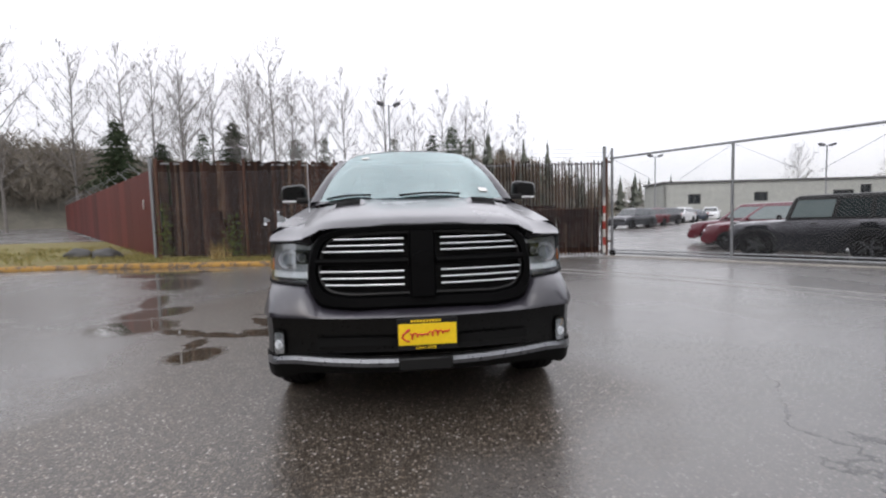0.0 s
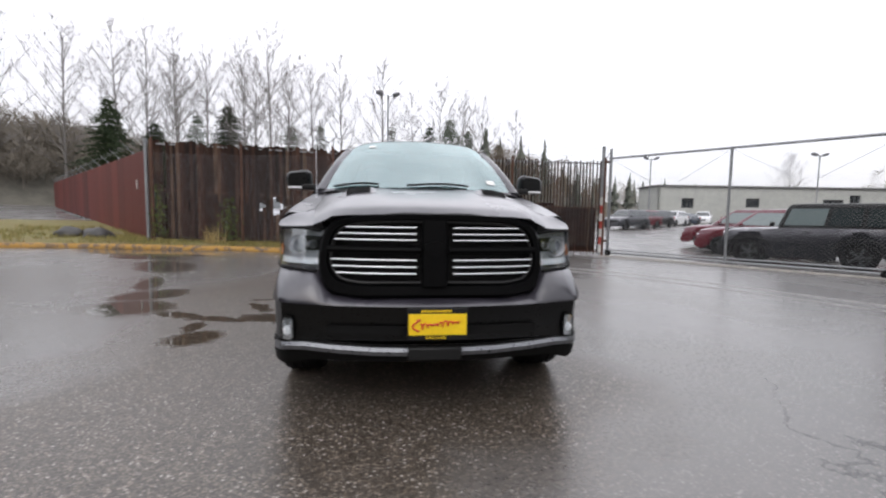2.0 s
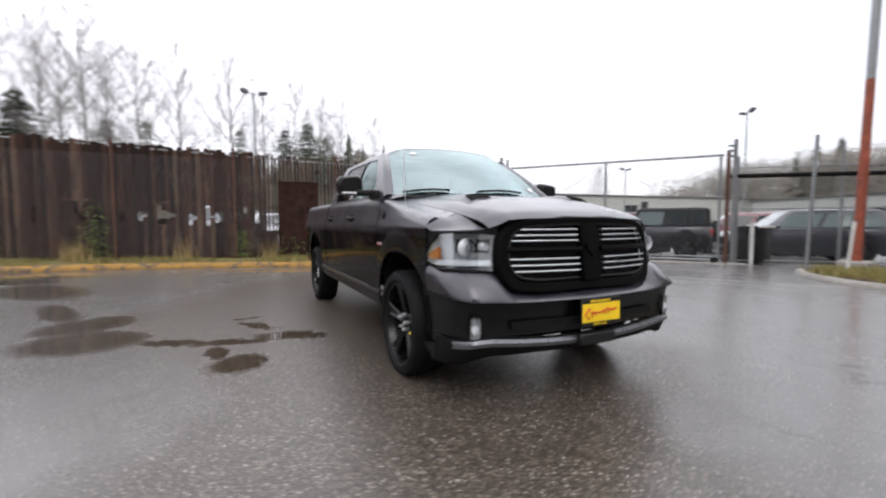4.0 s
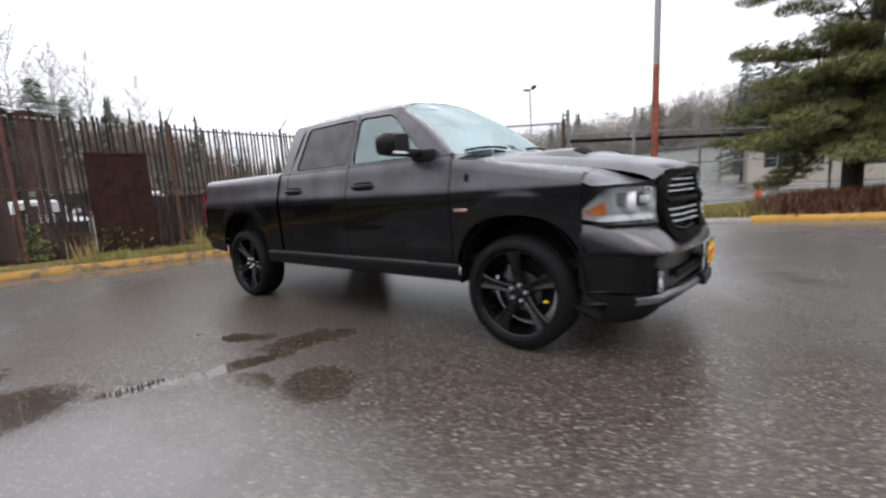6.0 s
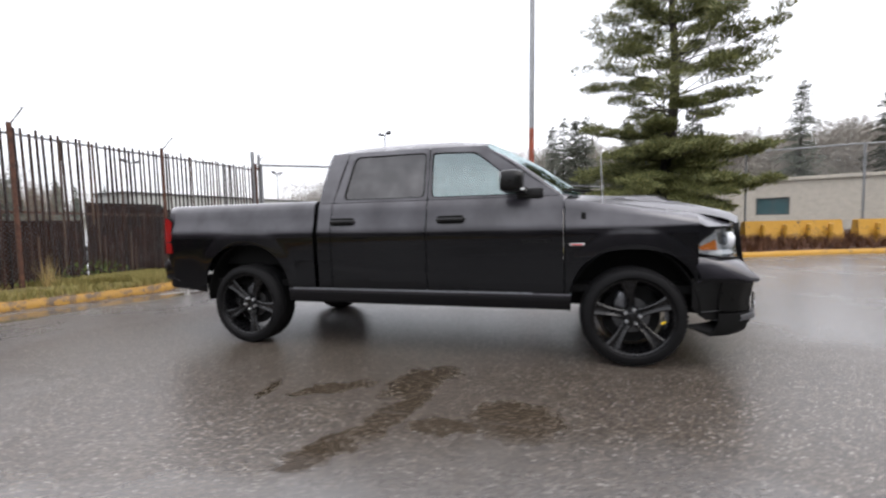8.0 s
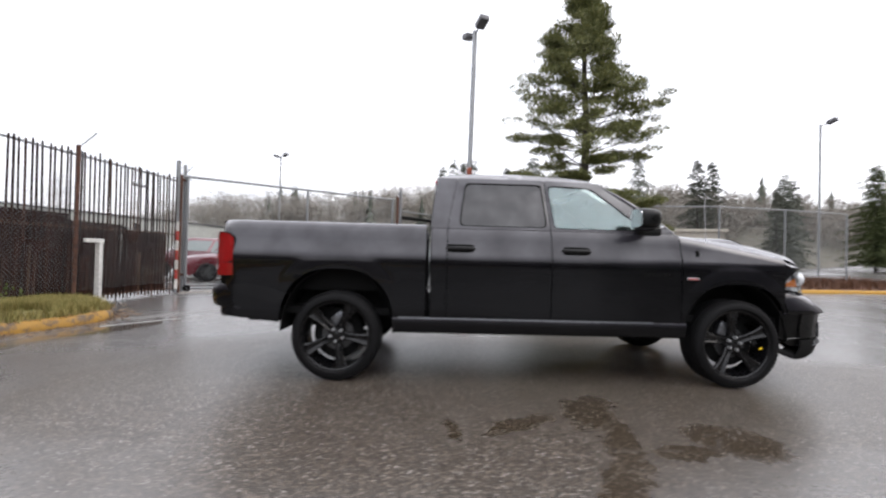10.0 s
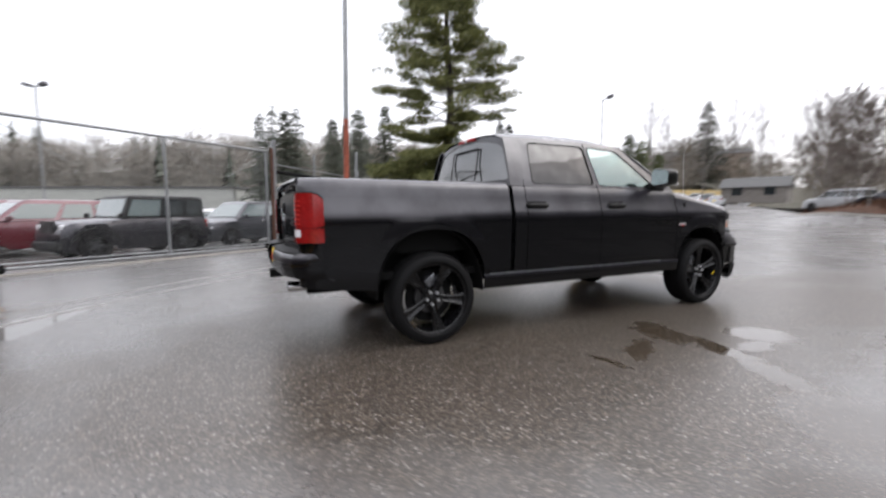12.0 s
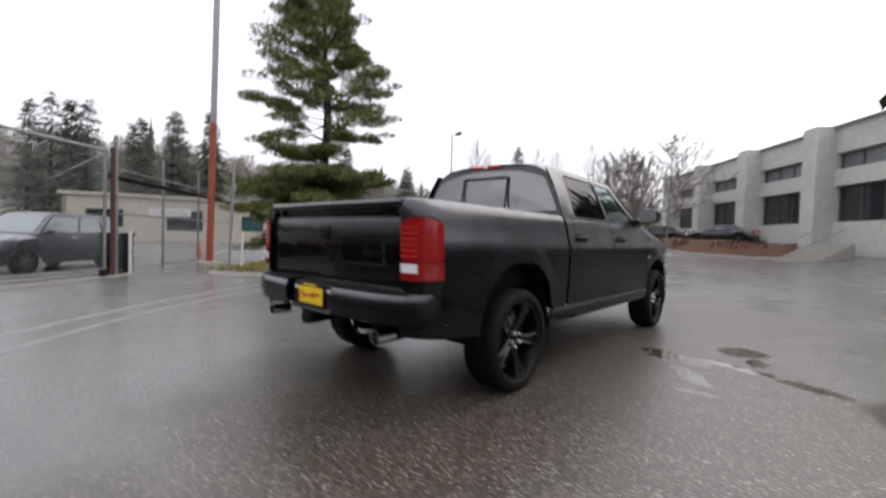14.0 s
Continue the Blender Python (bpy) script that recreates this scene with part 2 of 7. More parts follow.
# ---- the pickup truck: nose at y = 0, tail at y = 5.75, its right flank at -x ----
truck = thing("pickup_truck", "black crew-cab pickup truck, wet with rain, standing on wet asphalt", "pickup truck")
AXLE_F, AXLE_R, HUB_Z = 0.955, 4.525, 0.41
ARCH = ((AXLE_F, 0.485, 0.93), (AXLE_R, 0.505, 0.985))


def nose(x):
    return lerp_table(abs(x), [0, .2, .4, .6, .75, .85, .92, .96, .985], [0, .008, .035, .09, .165, .235, .32, .40, .52])


def flank(y, z):
    """Half width of the body side."""
    w = lerp_table(z, [.38, .45, .60, .85, 1.05, 1.11, 1.15, 1.22, 1.30, 1.355, 1.385, 1.395], [.950, .962, .980, .994, .998, .996, .984, .965, .948, .932, .905, .88])
    if y < 1.0:
        w -= 0.05 * ((1.0 - y) / 0.6) ** 2
    if y > 5.40:
        w -= 0.17 * (1 - math.sqrt(max(0.0, 1 - (min(1.0, (y - 5.40) / 0.2)) ** 2)))
    for yc, r, top in ARCH:
        d = math.hypot((y - yc) / r, (z - 0.40) / (top - 0.40))
        if d < 1.35:
            w += 0.008 * max(0.0, 1 - abs(d - 1.06) / 0.24) ** 0.8
    return w


def low_edge(y):
    z = lerp_table(y, [.3, 1.4, 1.45, 3.98, 4.02, 5.0, 5.6], [.46, .46, .565, .565, .47, .50, .56])
    for yc, r, top in ARCH:
        d = abs(y - yc) / r
        if d < 1:
            z = max(z, 0.42 + (top - 0.42) * (1 - d ** 2.5) ** (1 / 2.5))
    return z


def columns(y0, y1):
    """Stations along the body, dense round the arches and the tail corner."""
    ys = set(np.linspace(y0, y1, max(4, int((y1 - y0) / 0.09))).round(4))
    for yc, r, _ in ARCH:
        ys |= {round(yc + r * math.sin(a), 4) for a in np.linspace(-math.pi / 2, math.pi / 2, 41)}
        ys |= {round(yc + s * (r + 0.004), 4) for s in (-1, 1)}
    ys |= {round(5.40 + 0.2 * math.sin(a), 4) for a in np.linspace(0, math.pi / 2, 9)}
    ys |= {1.40, 1.45, 3.98, 4.02}
    return sorted({y for y in ys if y0 < y < y1} | {y0, y1})


def flank_rows(s, y0, y1, top, roll=None):
    rows = []
    for y in columns(y0, y1):
        zb, zt = low_edge(y), top(y)
        zs = list(np.linspace(zb, 1.05, 11)) + list(np.linspace(1.05, zt, 11))[1:]
        row = [(s * flank(y, z), y, z) for z in zs]
        if roll:
            row += [(s * x, y, z) for x, z in roll(y)]
        rows.append(row)
    return rows


def panel(name, s, y0, y1, top, roll=None, label=""):
    bm = bmesh.new()
    loft(bm, flank_rows(s, y0, y1, top, roll), flip=s > 0)
    bmesh.ops.remove_doubles(bm, verts=bm.verts, dist=0.0004)
    return part(name, thick(bm, 0.012), PAINT, truck, label)


# Bonnet and wings.
def hood_mid(y):
    return lerp_table(y, [.04, .09, .18, .35, .7, 1.1, 1.3, 1.55], [1.190, 1.208, 1.236, 1.276, 1.333, 1.372, 1.385, 1.392])


def wing_z(y):
    return lerp_table(y, [.15, .3, .5, 1.0, 1.3, 1.5], [1.098, 1.135, 1.180, 1.268, 1.316, 1.345])


def hood_half(y):
    return lerp_table(y, [.05, .5, 1.5], [.57, .63, .72])


def top_z(x, y):
    a, h = abs(x), hood_half(y)
    crown = hood_mid(y) - 0.040 * (a / h) ** 2.6 + 0.012 * smooth01((a - 0.22) / 0.1) * smooth01((y - 0.25) / 0.3) * (1 - smooth01((a - 0.5) / 0.1))
    if a <= h:
        return crown
    low = wing_z(y)
    if a <= h + 0.19:
        return crown + (low - crown) * smooth01((a - h) / 0.19)
    return low - 0.05 * ((a - h - 0.19) / 0.15) ** 2


def hood_patch():
    bm = bmesh.new()
    rows = []
    for u in np.linspace(-1, 1, 41):
        row = []
        for v in np.linspace(0, 1, 25):
            yy = 0.055 + v * 1.3
            x = u * (hood_half(yy) + 0.10)
            for _ in range(3):
                x = u * (hood_half(nose(x) * 0.9 + 0.045 + (1.225 + 0.22 * (x / 0.82) ** 2 - nose(x) * 0.9) * v) + 0.1035)
            y0 = nose(x) * 0.9 + 0.045
            y1 = 1.27 + 0.22 * (x / 0.82) ** 2
            y = y0 + (y1 - y0) * v
            front = lerp_table(abs(x), [.40, .585, .64, .70, .8], [2.0, 1.152, 1.128, 1.106, 1.10])
            drop = 0.018 * max(0, 1 - v / 0.05) + max(0.0, top_z(x, y0) - 0.018 - front) * max(0, 1 - v / .30) ** 2
            row.append((x, y, top_z(x, y) - drop))
        rows.append(row)
    loft(bm, rows)
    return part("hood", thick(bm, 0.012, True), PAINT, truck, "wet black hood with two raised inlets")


hood_patch()
for s in (-1, 1):
    def wing_roll(y):
        h = hood_half(y) + 0.107
        w = flank(y, wing_z(y) - 0.055)
        return [(w + (h - w) * t, top_z(w + (h - w) * t, y) if t > 0.25 else wing_z(y) - 0.05 * (1 - t / 0.25) ** 1.6 + 0.0) for t in (0.12, 0.25, 0.45, 0.7, 1.0)]
    panel("front_fender", s, 0.50, 1.462, lambda y: wing_z(y) - 0.055, wing_roll)
    bm = bmesh.new()
    rows = []
    for y in np.linspace(0.16, 0.497, 15):
        row = []
        h = hood_half(y) + 0.107
        w = min(lerp_table(y, [.16, .2, .3, .4, .5], [.75, .79, .885, .945, .968]), flank(y, 1.08))
        for t in np.linspace(0, 1, 10):
            x = h + (w - h) * t
            edge = nose(x) + 0.057
            yy = max(y, edge)
            f = t ** 2.4 * (1 - smooth01((yy - .38) / .115))
            z = (top_z(x, yy) - 0.015 * t ** 4) * (1 - f) + 1.092 * f
            k = max(0.0, 1 - (yy - edge) / max(.04, min(.28, .485 - edge))) ** 2
            row.append((s * x, yy, z * (1 - k) + (1.104 - .010 * t) * k))
        rows.append(row)
    loft(bm, rows, flip=s < 0)
    bmesh.ops.remove_doubles(bm, verts=bm.verts, dist=0.0006)
    part("fender_tip", thick(bm, 0.012, True), PAINT, truck)
    panel("front_door", s, 1.472, 2.626, lambda y: 1.365)
    panel("rear_door", s, 2.636, 3.560, lambda y: 1.365)
    panel("cab_corner", s, 3.568, 3.705, lambda y: 1.365)
    panel("bed_side", s, 3.750, 5.60, lambda y: 1.385, lambda y: [(flank(y, 1.395) - 0.01, 1.398), (flank(y, 1.395) - 0.09, 1.398), (flank(y, 1.395) - 0.092, 1.30)])
    # sill with its bright ledge
    bm = bmesh.new()
    loft(bm, [[(s * x, y, z) for x, z in ((.955, .575), (.990, .566), (.995, .553), (.988, .50), (.972, .445), (.925, .425), (.80, .425))] for y in np.linspace(1.42, 4.03, 12)], flip=s > 0)
    part("side_sill", thick(bm, 0.01), PAINT, truck)
    # Paler strip added for the sky's glint on top of the sill.
    bm = bmesh.new()
    loft(bm, [[(s * x, y, z) for x, z in ((.984, .577), (.997, .574), (.999, .563), (.992, .560))] for y in np.linspace(1.72, 3.98, 6)], flip=s > 0)
    part("sill_trim", thick(bm, 0.004), LIP_GREY, truck, "thin pale strip drawn for the sky glint along the sill")
    # wheel housings
    for yc, r, top in ARCH:
        bm = bmesh.new()
        rows = []
        for x in (.60, .80, .955):
            rr = r - 0.005
            rows.append([(s * x, yc + rr * math.cos(a), 0.42 + (top - 0.40) * max(0.0, math.sin(a))) for a in np.linspace(0, math.pi, 17)])
        vs = loft(bm, rows)
        bm.faces.new(vs[0])
        part("wheel_housing", thick(bm, 0.006), MATT_BLACK, truck)

# Greenhouse.
def green_x(z):
    return lerp_table(z, [1.36, 1.40, 1.5, 1.6, 1.7, 1.8, 1.862], [.918, .905, .870, .830, .785, .732, .692])


def roof_z(x, y):
    a = abs(x)
    return lerp_table(y, [2.05, 2.2, 2.45, 2.9, 3.3, 3.55, 3.72], [1.912, 1.940, 1.965, 1.978, 1.972, 1.955, 1.918]) - 0.045 * (a / 0.6) ** 2 - (0.06 * ((a - 0.48) / 0.205) ** 2 if a > 0.48 else 0)


bm = bmesh.new()
loft(bm, [[(x, 2.10 + 0.06 * (x / 0.65) ** 2 + (3.672 - 2.10 - 0.10 * (x / 0.65) ** 2) * v, roof_z(x, 2.10 + 0.06 * (x / 0.65) ** 2 + (3.672 - 2.10 - 0.10 * (x / 0.65) ** 2) * v)) for v in np.linspace(0, 1, 20)]
          for x in 0.69 * np.sin(np.linspace(-math.pi / 2, math.pi / 2, 27))])
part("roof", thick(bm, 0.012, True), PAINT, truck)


def shield(u, v):
    xb, xt = 0.835 * u, 0.655 * u
    yb, yt = 1.27 + 0.25 * u * u, 2.095 + 0.06 * u * u
    zb, zt = 1.398 - 0.01 * u * u, roof_z(xt, yt) - 0.004
    k = 0.035 * math.sin(math.pi * v)
    return Vector((xb + (xt - xb) * v, yb + (yt - yb) * v - k * 0.5, zb + (zt - zb) * v + k * 0.85))


bm = bmesh.new()
loft(bm, [[shield(u, v) for v in np.linspace(0, 1, 13)] for u in np.linspace(-1, 1, 25)])
windshield = part("windshield", thick(bm, 0.005), GLASS_SHIELD, truck, "rain-wet windshield reflecting a pale sky")
windshield.visible_shadow = False


def glaze(name, loop, fmap, mat, parent):
    """A curved pane inside a loop of 2D points."""
    bm = bmesh.new()
    c = Vector((sum(p[0] for p in loop) / len(loop), sum(p[1] for p in loop) / len(loop)))
    vs = loft(bm, [[fmap(*(c + (Vector(p) - c) * k)) for p in loop] for k in (1.0, 0.66, 0.33)], closed=True)
    bm.faces.new(vs[-1])
    ob = part(name, thick(bm, 0.004), mat, parent)
    ob.visible_shadow = False
    return ob


def surround(name, outer, inner, fmap, mat, parent, t=0.014):
    bm = bmesh.new()
    mid = [tuple((Vector(a) + Vector(b)) / 2) for a, b in zip(outer, inner)]
    loft(bm, [[fmap(*p) for p in outer], [fmap(*p) for p in mid], [fmap(*p) for p in inner]], closed=True)
    return part(name, thick(bm, t), mat, parent)


F_OUT = [(2.626, 1.370), (2.650, 1.858), (2.13, 1.846), (1.50, 1.370)]
F_IN = [(2.600, 1.388), (2.628, 1.812), (2.215, 1.792), (1.740, 1.388)]
R_OUT = [(3.560, 1.370), (3.475, 1.860), (2.660, 1.860), (2.636, 1.370)]
R_IN = [(3.465, 1.392), (3.405, 1.815), (2.678, 1.815), (2.656, 1.392)]
for s in (-1, 1):
    def side_map(y, z, k=0.0):
        return Vector((s * (green_x(z) - k), y, z))
    for nm, o, i, gm in (("front_door_frame", F_OUT, F_IN, GLASS_FRONT), ("rear_door_frame", R_OUT, R_IN, GLASS_DARK)):
        ro, ri = rounded(o, 0.02, 4), rounded(i, 0.055, 4)
        fr = surround(nm, ro, ri, side_map, PAINT, truck)
        c = Vector((sum(p[0] for p in ri) / len(ri), sum(p[1] for p in ri) / len(ri)))
        rs = [tuple(c + (Vector(p) - c) * 0.965) for p in ri]
        surround("window_seal", ri, rs, lambda y, z: side_map(y, z, 0.004), MATT_BLACK, fr, 0.008)
        glaze("side_window", rs, lambda y, z: side_map(y, z, 0.010), gm, fr)
    bm = bmesh.new()
    loft(bm, [[side_map(y0 + (y1 - y0) * t, z) for t in (0, .5, 1)] for y0, y1, z in [(3.565 - 0.086 * k, 3.715 - 0.050 * k, 1.370 + 0.490 * k) for k in np.linspace(0, 1, 7)]])
    part("rear_pillar", thick(bm, 0.014), PAINT, truck)
    bm = bmesh.new()
    rows = []
    for v in np.linspace(0, 1, 10):
        a = shield(s * 0.985, v)
        z = 1.370 + 0.476 * v - 0.030 * v ** 8
        b = side_map(1.498 + (2.132 - 1.498) * v, z)
        c = (a + b) / 2 + Vector((s * 0.034, -0.030, 0.014)) * (1 - 0.6 * v ** 4)
        rows.append([a * (1 - t) ** 2 + c * 2 * t * (1 - t) + b * t * t for t in (0, .2, .4, .6, .8, 1)])
    loft(bm, rows)
    part("windshield_pillar", thick(bm, 0.010), PAINT, truck)
    # cowl corner between wing, door and pillar foot
    bm = bmesh.new()
    loft(bm, [[(s * x, y, z) for x, y, z in r] for r in (((.72, 1.40, 1.375), (.80, 1.43, 1.365), (.87, 1.45, 1.345), (.93, 1.465, 1.29)), ((.74, 1.48, 1.395), (.83, 1.53, 1.392), (.90, 1.56, 1.378), (.94, 1.57, 1.33)))])
    part("cowl_corner", thick(bm, 0.01), PAINT, truck)
bm = bmesh.new()
loft(bm, [[(x, 1.20 + 0.25 * (x / .835) ** 2 + k * 0.14, 1.362 + 0.03 * k) for x in np.linspace(-.80, .80, 21)] for k in (0, 0.5, 1)])
part("cowl", thick(bm, 0.01), PLASTIC, truck)


# Back of the cab with its sliding window.
def back_map(x, z, k=0.0):
    return Vector((x, 3.735 - (z - 1.37) * 0.15 - 0.05 * (x / 0.9) ** 2 - k, z))


ARCHED = (-.6, -.4, -.2, 0, .2, .4, .6)
B_OUT = [(-.905, 1.372), (-.69, 1.815)] + [(x, roof_z(x, 3.65) - .004) for x in ARCHED] + [(.69, 1.815), (.905, 1.372)]
B_IN = [(-.835, 1.44), (-.672, 1.770)] + [(x * .95, roof_z(x, 3.65) - .062) for x in ARCHED] + [(.672, 1.770), (.835, 1.44)]
ro, ri = rounded(B_OUT, 0.06, 5), rounded(B_IN, 0.05, 5)
back = surround("cab_back", ro, ri, back_map, PAINT, truck)
glaze("rear_window", ri, lambda x, z: back_map(x, z, 0.004), GLASS_REAR, back)
so = rounded([(-.29, 1.455), (-.29, 1.80), (.29, 1.80), (.29, 1.455)], 0.02, 3)
si = rounded([(-.272, 1.455), (-.272, 1.783), (.272, 1.783), (.272, 1.455)], 0.015, 3)
surround("slider_frame", so, si, lambda x, z: back_map(x, z, -0.015), MATT_BLACK, back, 0.006)
part("brake_lamp", boxes(((0, 3.668, 1.908), (0.34, 0.036, 0.030)), bevel=0.008, seg=2), BRAKE_RED, truck, "red third brake lamp with a clear centre")
part("cargo_lamp", boxes(((0, 3.6705, 1.908), (0.07, 0.037, 0.024)), bevel=0.006), WHITE_LENS, truck)
part("cab_rear_wall", boxes(((0, 3.70, .95), (1.80, .03, .84))), MATT_BLACK, truck)

# Cabin inside.
part("dashboard", boxes(((0, 1.72, 1.22), (1.66, 0.42, 0.26)), bevel=0.05, seg=3), CLOTH, truck)
part("cabin_floor", boxes(((0, 2.55, 0.62), (1.76, 2.2, 0.10))), MATT_BLACK, truck)
for x in (-.42, .42):
    for y in (2.30, 3.15):
        part("seat", boxes(((x, y, .92), (.56, .52, .22)), ((x, y + .27, 1.22), (.54, .14, .62), pose(0, 0, 0)), bevel=0.05, seg=3), CLOTH, truck)
        part("headrest", boxes(((x, y + .30, 1.60), (.28, .10, .17)), bevel=0.04, seg=3), CLOTH, truck)
bm = bmesh.new()
tube(bm, [(0.42 + .19 * math.cos(a), 2.02 - .10 * math.sin(a), 1.27 + .17 * math.sin(a)) for a in np.linspace(0, 2 * math.pi, 25)], 0.016, 8)
part("steering_wheel", bm, PLASTIC, truck)
part("inside_mirror", boxes(((0, 2.02, 1.74), (.26, .03, .075)), bevel=0.012, seg=2), PLASTIC, truck)
for x in (-.36, .36):
    part("sun_visor", boxes(((x, 2.16, 1.815), (.40, .14, .015)), bevel=0.005), LAMP_GREY, truck)

# Hood inlets, wipers, aerial.
for s in (-1, 1):
    def scoop(x, y, k=0.0):
        side = 1 - smooth01((abs(x) - .085) / .035)
        run = smooth01((y - .60) / .11) * (1 - smooth01((y - .74) / .34))
        return Vector((s * .475 + x, y, top_z(s * .475 + x, y) + .024 * side * run + .002 + k))
    bm = bmesh.new()
    loft(bm, [[scoop(x, y) for y in np.linspace(.585, 1.08, 19)] for x in np.linspace(-.125, .125, 17)])
    inlet = part("hood_inlet", thick(bm, .006, True), PAINT, truck, "raised black hood inlet with a slotted mouth")
    bm = bmesh.new()
    loft(bm, [[scoop(x, y, .005) for y in np.linspace(.612, .705, 6)] for x in np.linspace(-.082, .082, 7)])
    part("inlet_grille", thick(bm, .003), MATT_BLACK, inlet)
    bm = bmesh.new()
    for y in (.63, .655, .68):
        tube(bm, [scoop(x, y, .008) for x in (-.08, 0, .08)], 0.003, 5)
    part("inlet_bar", bm, PLASTIC, inlet)
for x0, x1 in ((-.74, -.36), (-.12, .40)):
    bm = bmesh.new()
    pts = [shield(x0 / .82 + (x1 - x0) / .82 * t, 0.012 + 0.035 * math.sin(t * 2.6)) + Vector((0, -0.012, 0.012)) for t in np.linspace(0, 1, 9)]
    tube(bm, pts, 0.010, 6)
    part("wiper", bm, MATT_BLACK, truck)
bm = bmesh.new()
tube(bm, [(-.845, 1.16, 1.255), (-.845, 1.165, 1.275)], 0.016, 10)
tube(bm, [(-.845, 1.165, 1.27), (-.850, 1.19, 1.80)], [0.0035, 0.0018], 6)
part("antenna", bm, SATIN, truck, "thin whip antenna")
for u0, v0, w, h, mt in ((-.70, .82, .10, .05, PAPER), (.74, .10, .10, .06, PAPER)):
    bm = bmesh.new()
    loft(bm, [[shield(u0 + w * a, v0 + h * b) + Vector((0, -.004, .005)) for b in (0, .5, 1)] for a in (0, .5, 1)])
    part("windshield_sticker", thick(bm, 0.001), mt, windshield)

# Mirrors and handles.
for s in (-1, 1):
    bm = bmesh.new()
    rows = []
    for k, sc in ((0, .72), (.03, .93), (.08, 1.0), (.14, .97), (.17, .90)):
        rows.append([(s * (1.115 + px * sc), 1.775 + k, 1.485 + pz * sc) for px, pz in rounded([(-.115, -.095), (.125, -.085), (.125, .075), (-.10, .10)], .055, 4)])
    vs = loft(bm, rows, closed=True)
    bm.faces.new(vs[0][::-1])
    bm.faces.new(vs[-1])
    bmesh.ops.recalc_face_normals(bm, faces=bm.faces)
    mir = part("door_mirror", bm, GLOSS_BLACK, truck, "black door mirror with a lamp strip")
    bm = bmesh.new()
    bm.faces.new([bm.verts.new((s * (1.115 + px * .86), 1.9465, 1.485 + pz * .86)) for px, pz in rounded([(-.115, -.095), (.125, -.085), (.125, .075), (-.10, .10)], .05, 4)])
    part("mirror_glass", thick(bm, 0.003), CHROME, mir)
    part("mirror_arm", boxes(((s * .985, 1.80, 1.415), (.20, .10, .055)), ((s * .925, 1.74, 1.395), (.05, .22, .08)), bevel=.015, seg=2), PLASTIC, mir)
    part("turn_lamp", boxes(((s * 1.13, 1.775, 1.410), (.16, .03, .018)), bevel=.004), WHITE_LENS, mir)
    for y in (2.41, 3.445):
        x = flank(y, 1.19)
        bm = bmesh.new()
        tube(bm, [(s * (x + d), y + t, 1.19) for d, t in ((-.01, -.125), (.026, -.105), (.034, -.05), (.034, .05), (.026, .105), (-.01, .125))], [.012, .016, .018, .018, .016, .012], 8)
        hd = part("door_handle", bm, PLASTIC, truck)
        bm = bmesh.new()
        c = Vector((s * (x + .0015), y, 1.19))
        bm.faces.new([bm.verts.new((s * (flank(y + a, 1.19 + b) + .002), y + a, 1.19 + b)) for a, b in rounded([(-.12, -.035), (.12, -.035), (.12, .035), (-.12, .035)], .03, 4)])
        part("handle_cup", thick(bm, .002), MATT_BLACK, hd)
    # engine badge and fender name bars
    x = flank(1.37, .97)
    bg = part("fender_badge", boxes(((s * (x + .004), 1.37, .97), (.006, .110, .020)), bevel=.002), SATIN, truck, "small bright badge with a red bar")
    part("badge_stripe", boxes(((s * (x + .008), 1.37, .968), (.004, .085, .008))), RED_INK, bg)
    for k in range(7):
        yy = 1.58 + .036 * k
        part("name_bar", boxes(((s * (flank(yy, 1.0) + .003), yy, 1.0), (.004, .022, .034))), GLOSS_BLACK, truck)
    part("cowl_badge", boxes(((s * (flank(1.32, 1.19) + .003), 1.32, 1.195), (.008, .035, .06)), bevel=.003), GLOSS_BLACK, truck)

# ---- front end ----
X_SPAN = np.concatenate([np.linspace(-.985, -.90, 7), np.linspace(-.88, .88, 41), np.linspace(.90, .985, 7)])


def fascia(name, sect, mat, label="", t=0.012, lim=.985):
    """A strip across the nose; sect(x) gives (set-back, height) pairs."""
    bm = bmesh.new()
    loft(bm, [[(x * .978, nose(x) + d, z) for d, z in sect(x)] for x in X_SPAN if abs(x) <= lim])
    return part(name, thick(bm, t), mat, truck, label)


def band_top(x):
    return lerp_table(abs(x), [0, .44, .60, .65, .675, .72, .99], [.700, .702, .716, .79, .85, .855, .86])


def band_low(x):
    return lerp_table(abs(x), [0, .5, .75, .99], [.666, .668, .674, .684])


def bulge(x):
    """How far the bumper stands out before the grille line: it is squarer in plan."""
    return .004 + max(0.0, nose(x) - lerp_table(abs(x), [0, .3, .6, .8, .88, .94, .97, .985], [0, .018, .052, .085, .108, .20, .33, .52]))


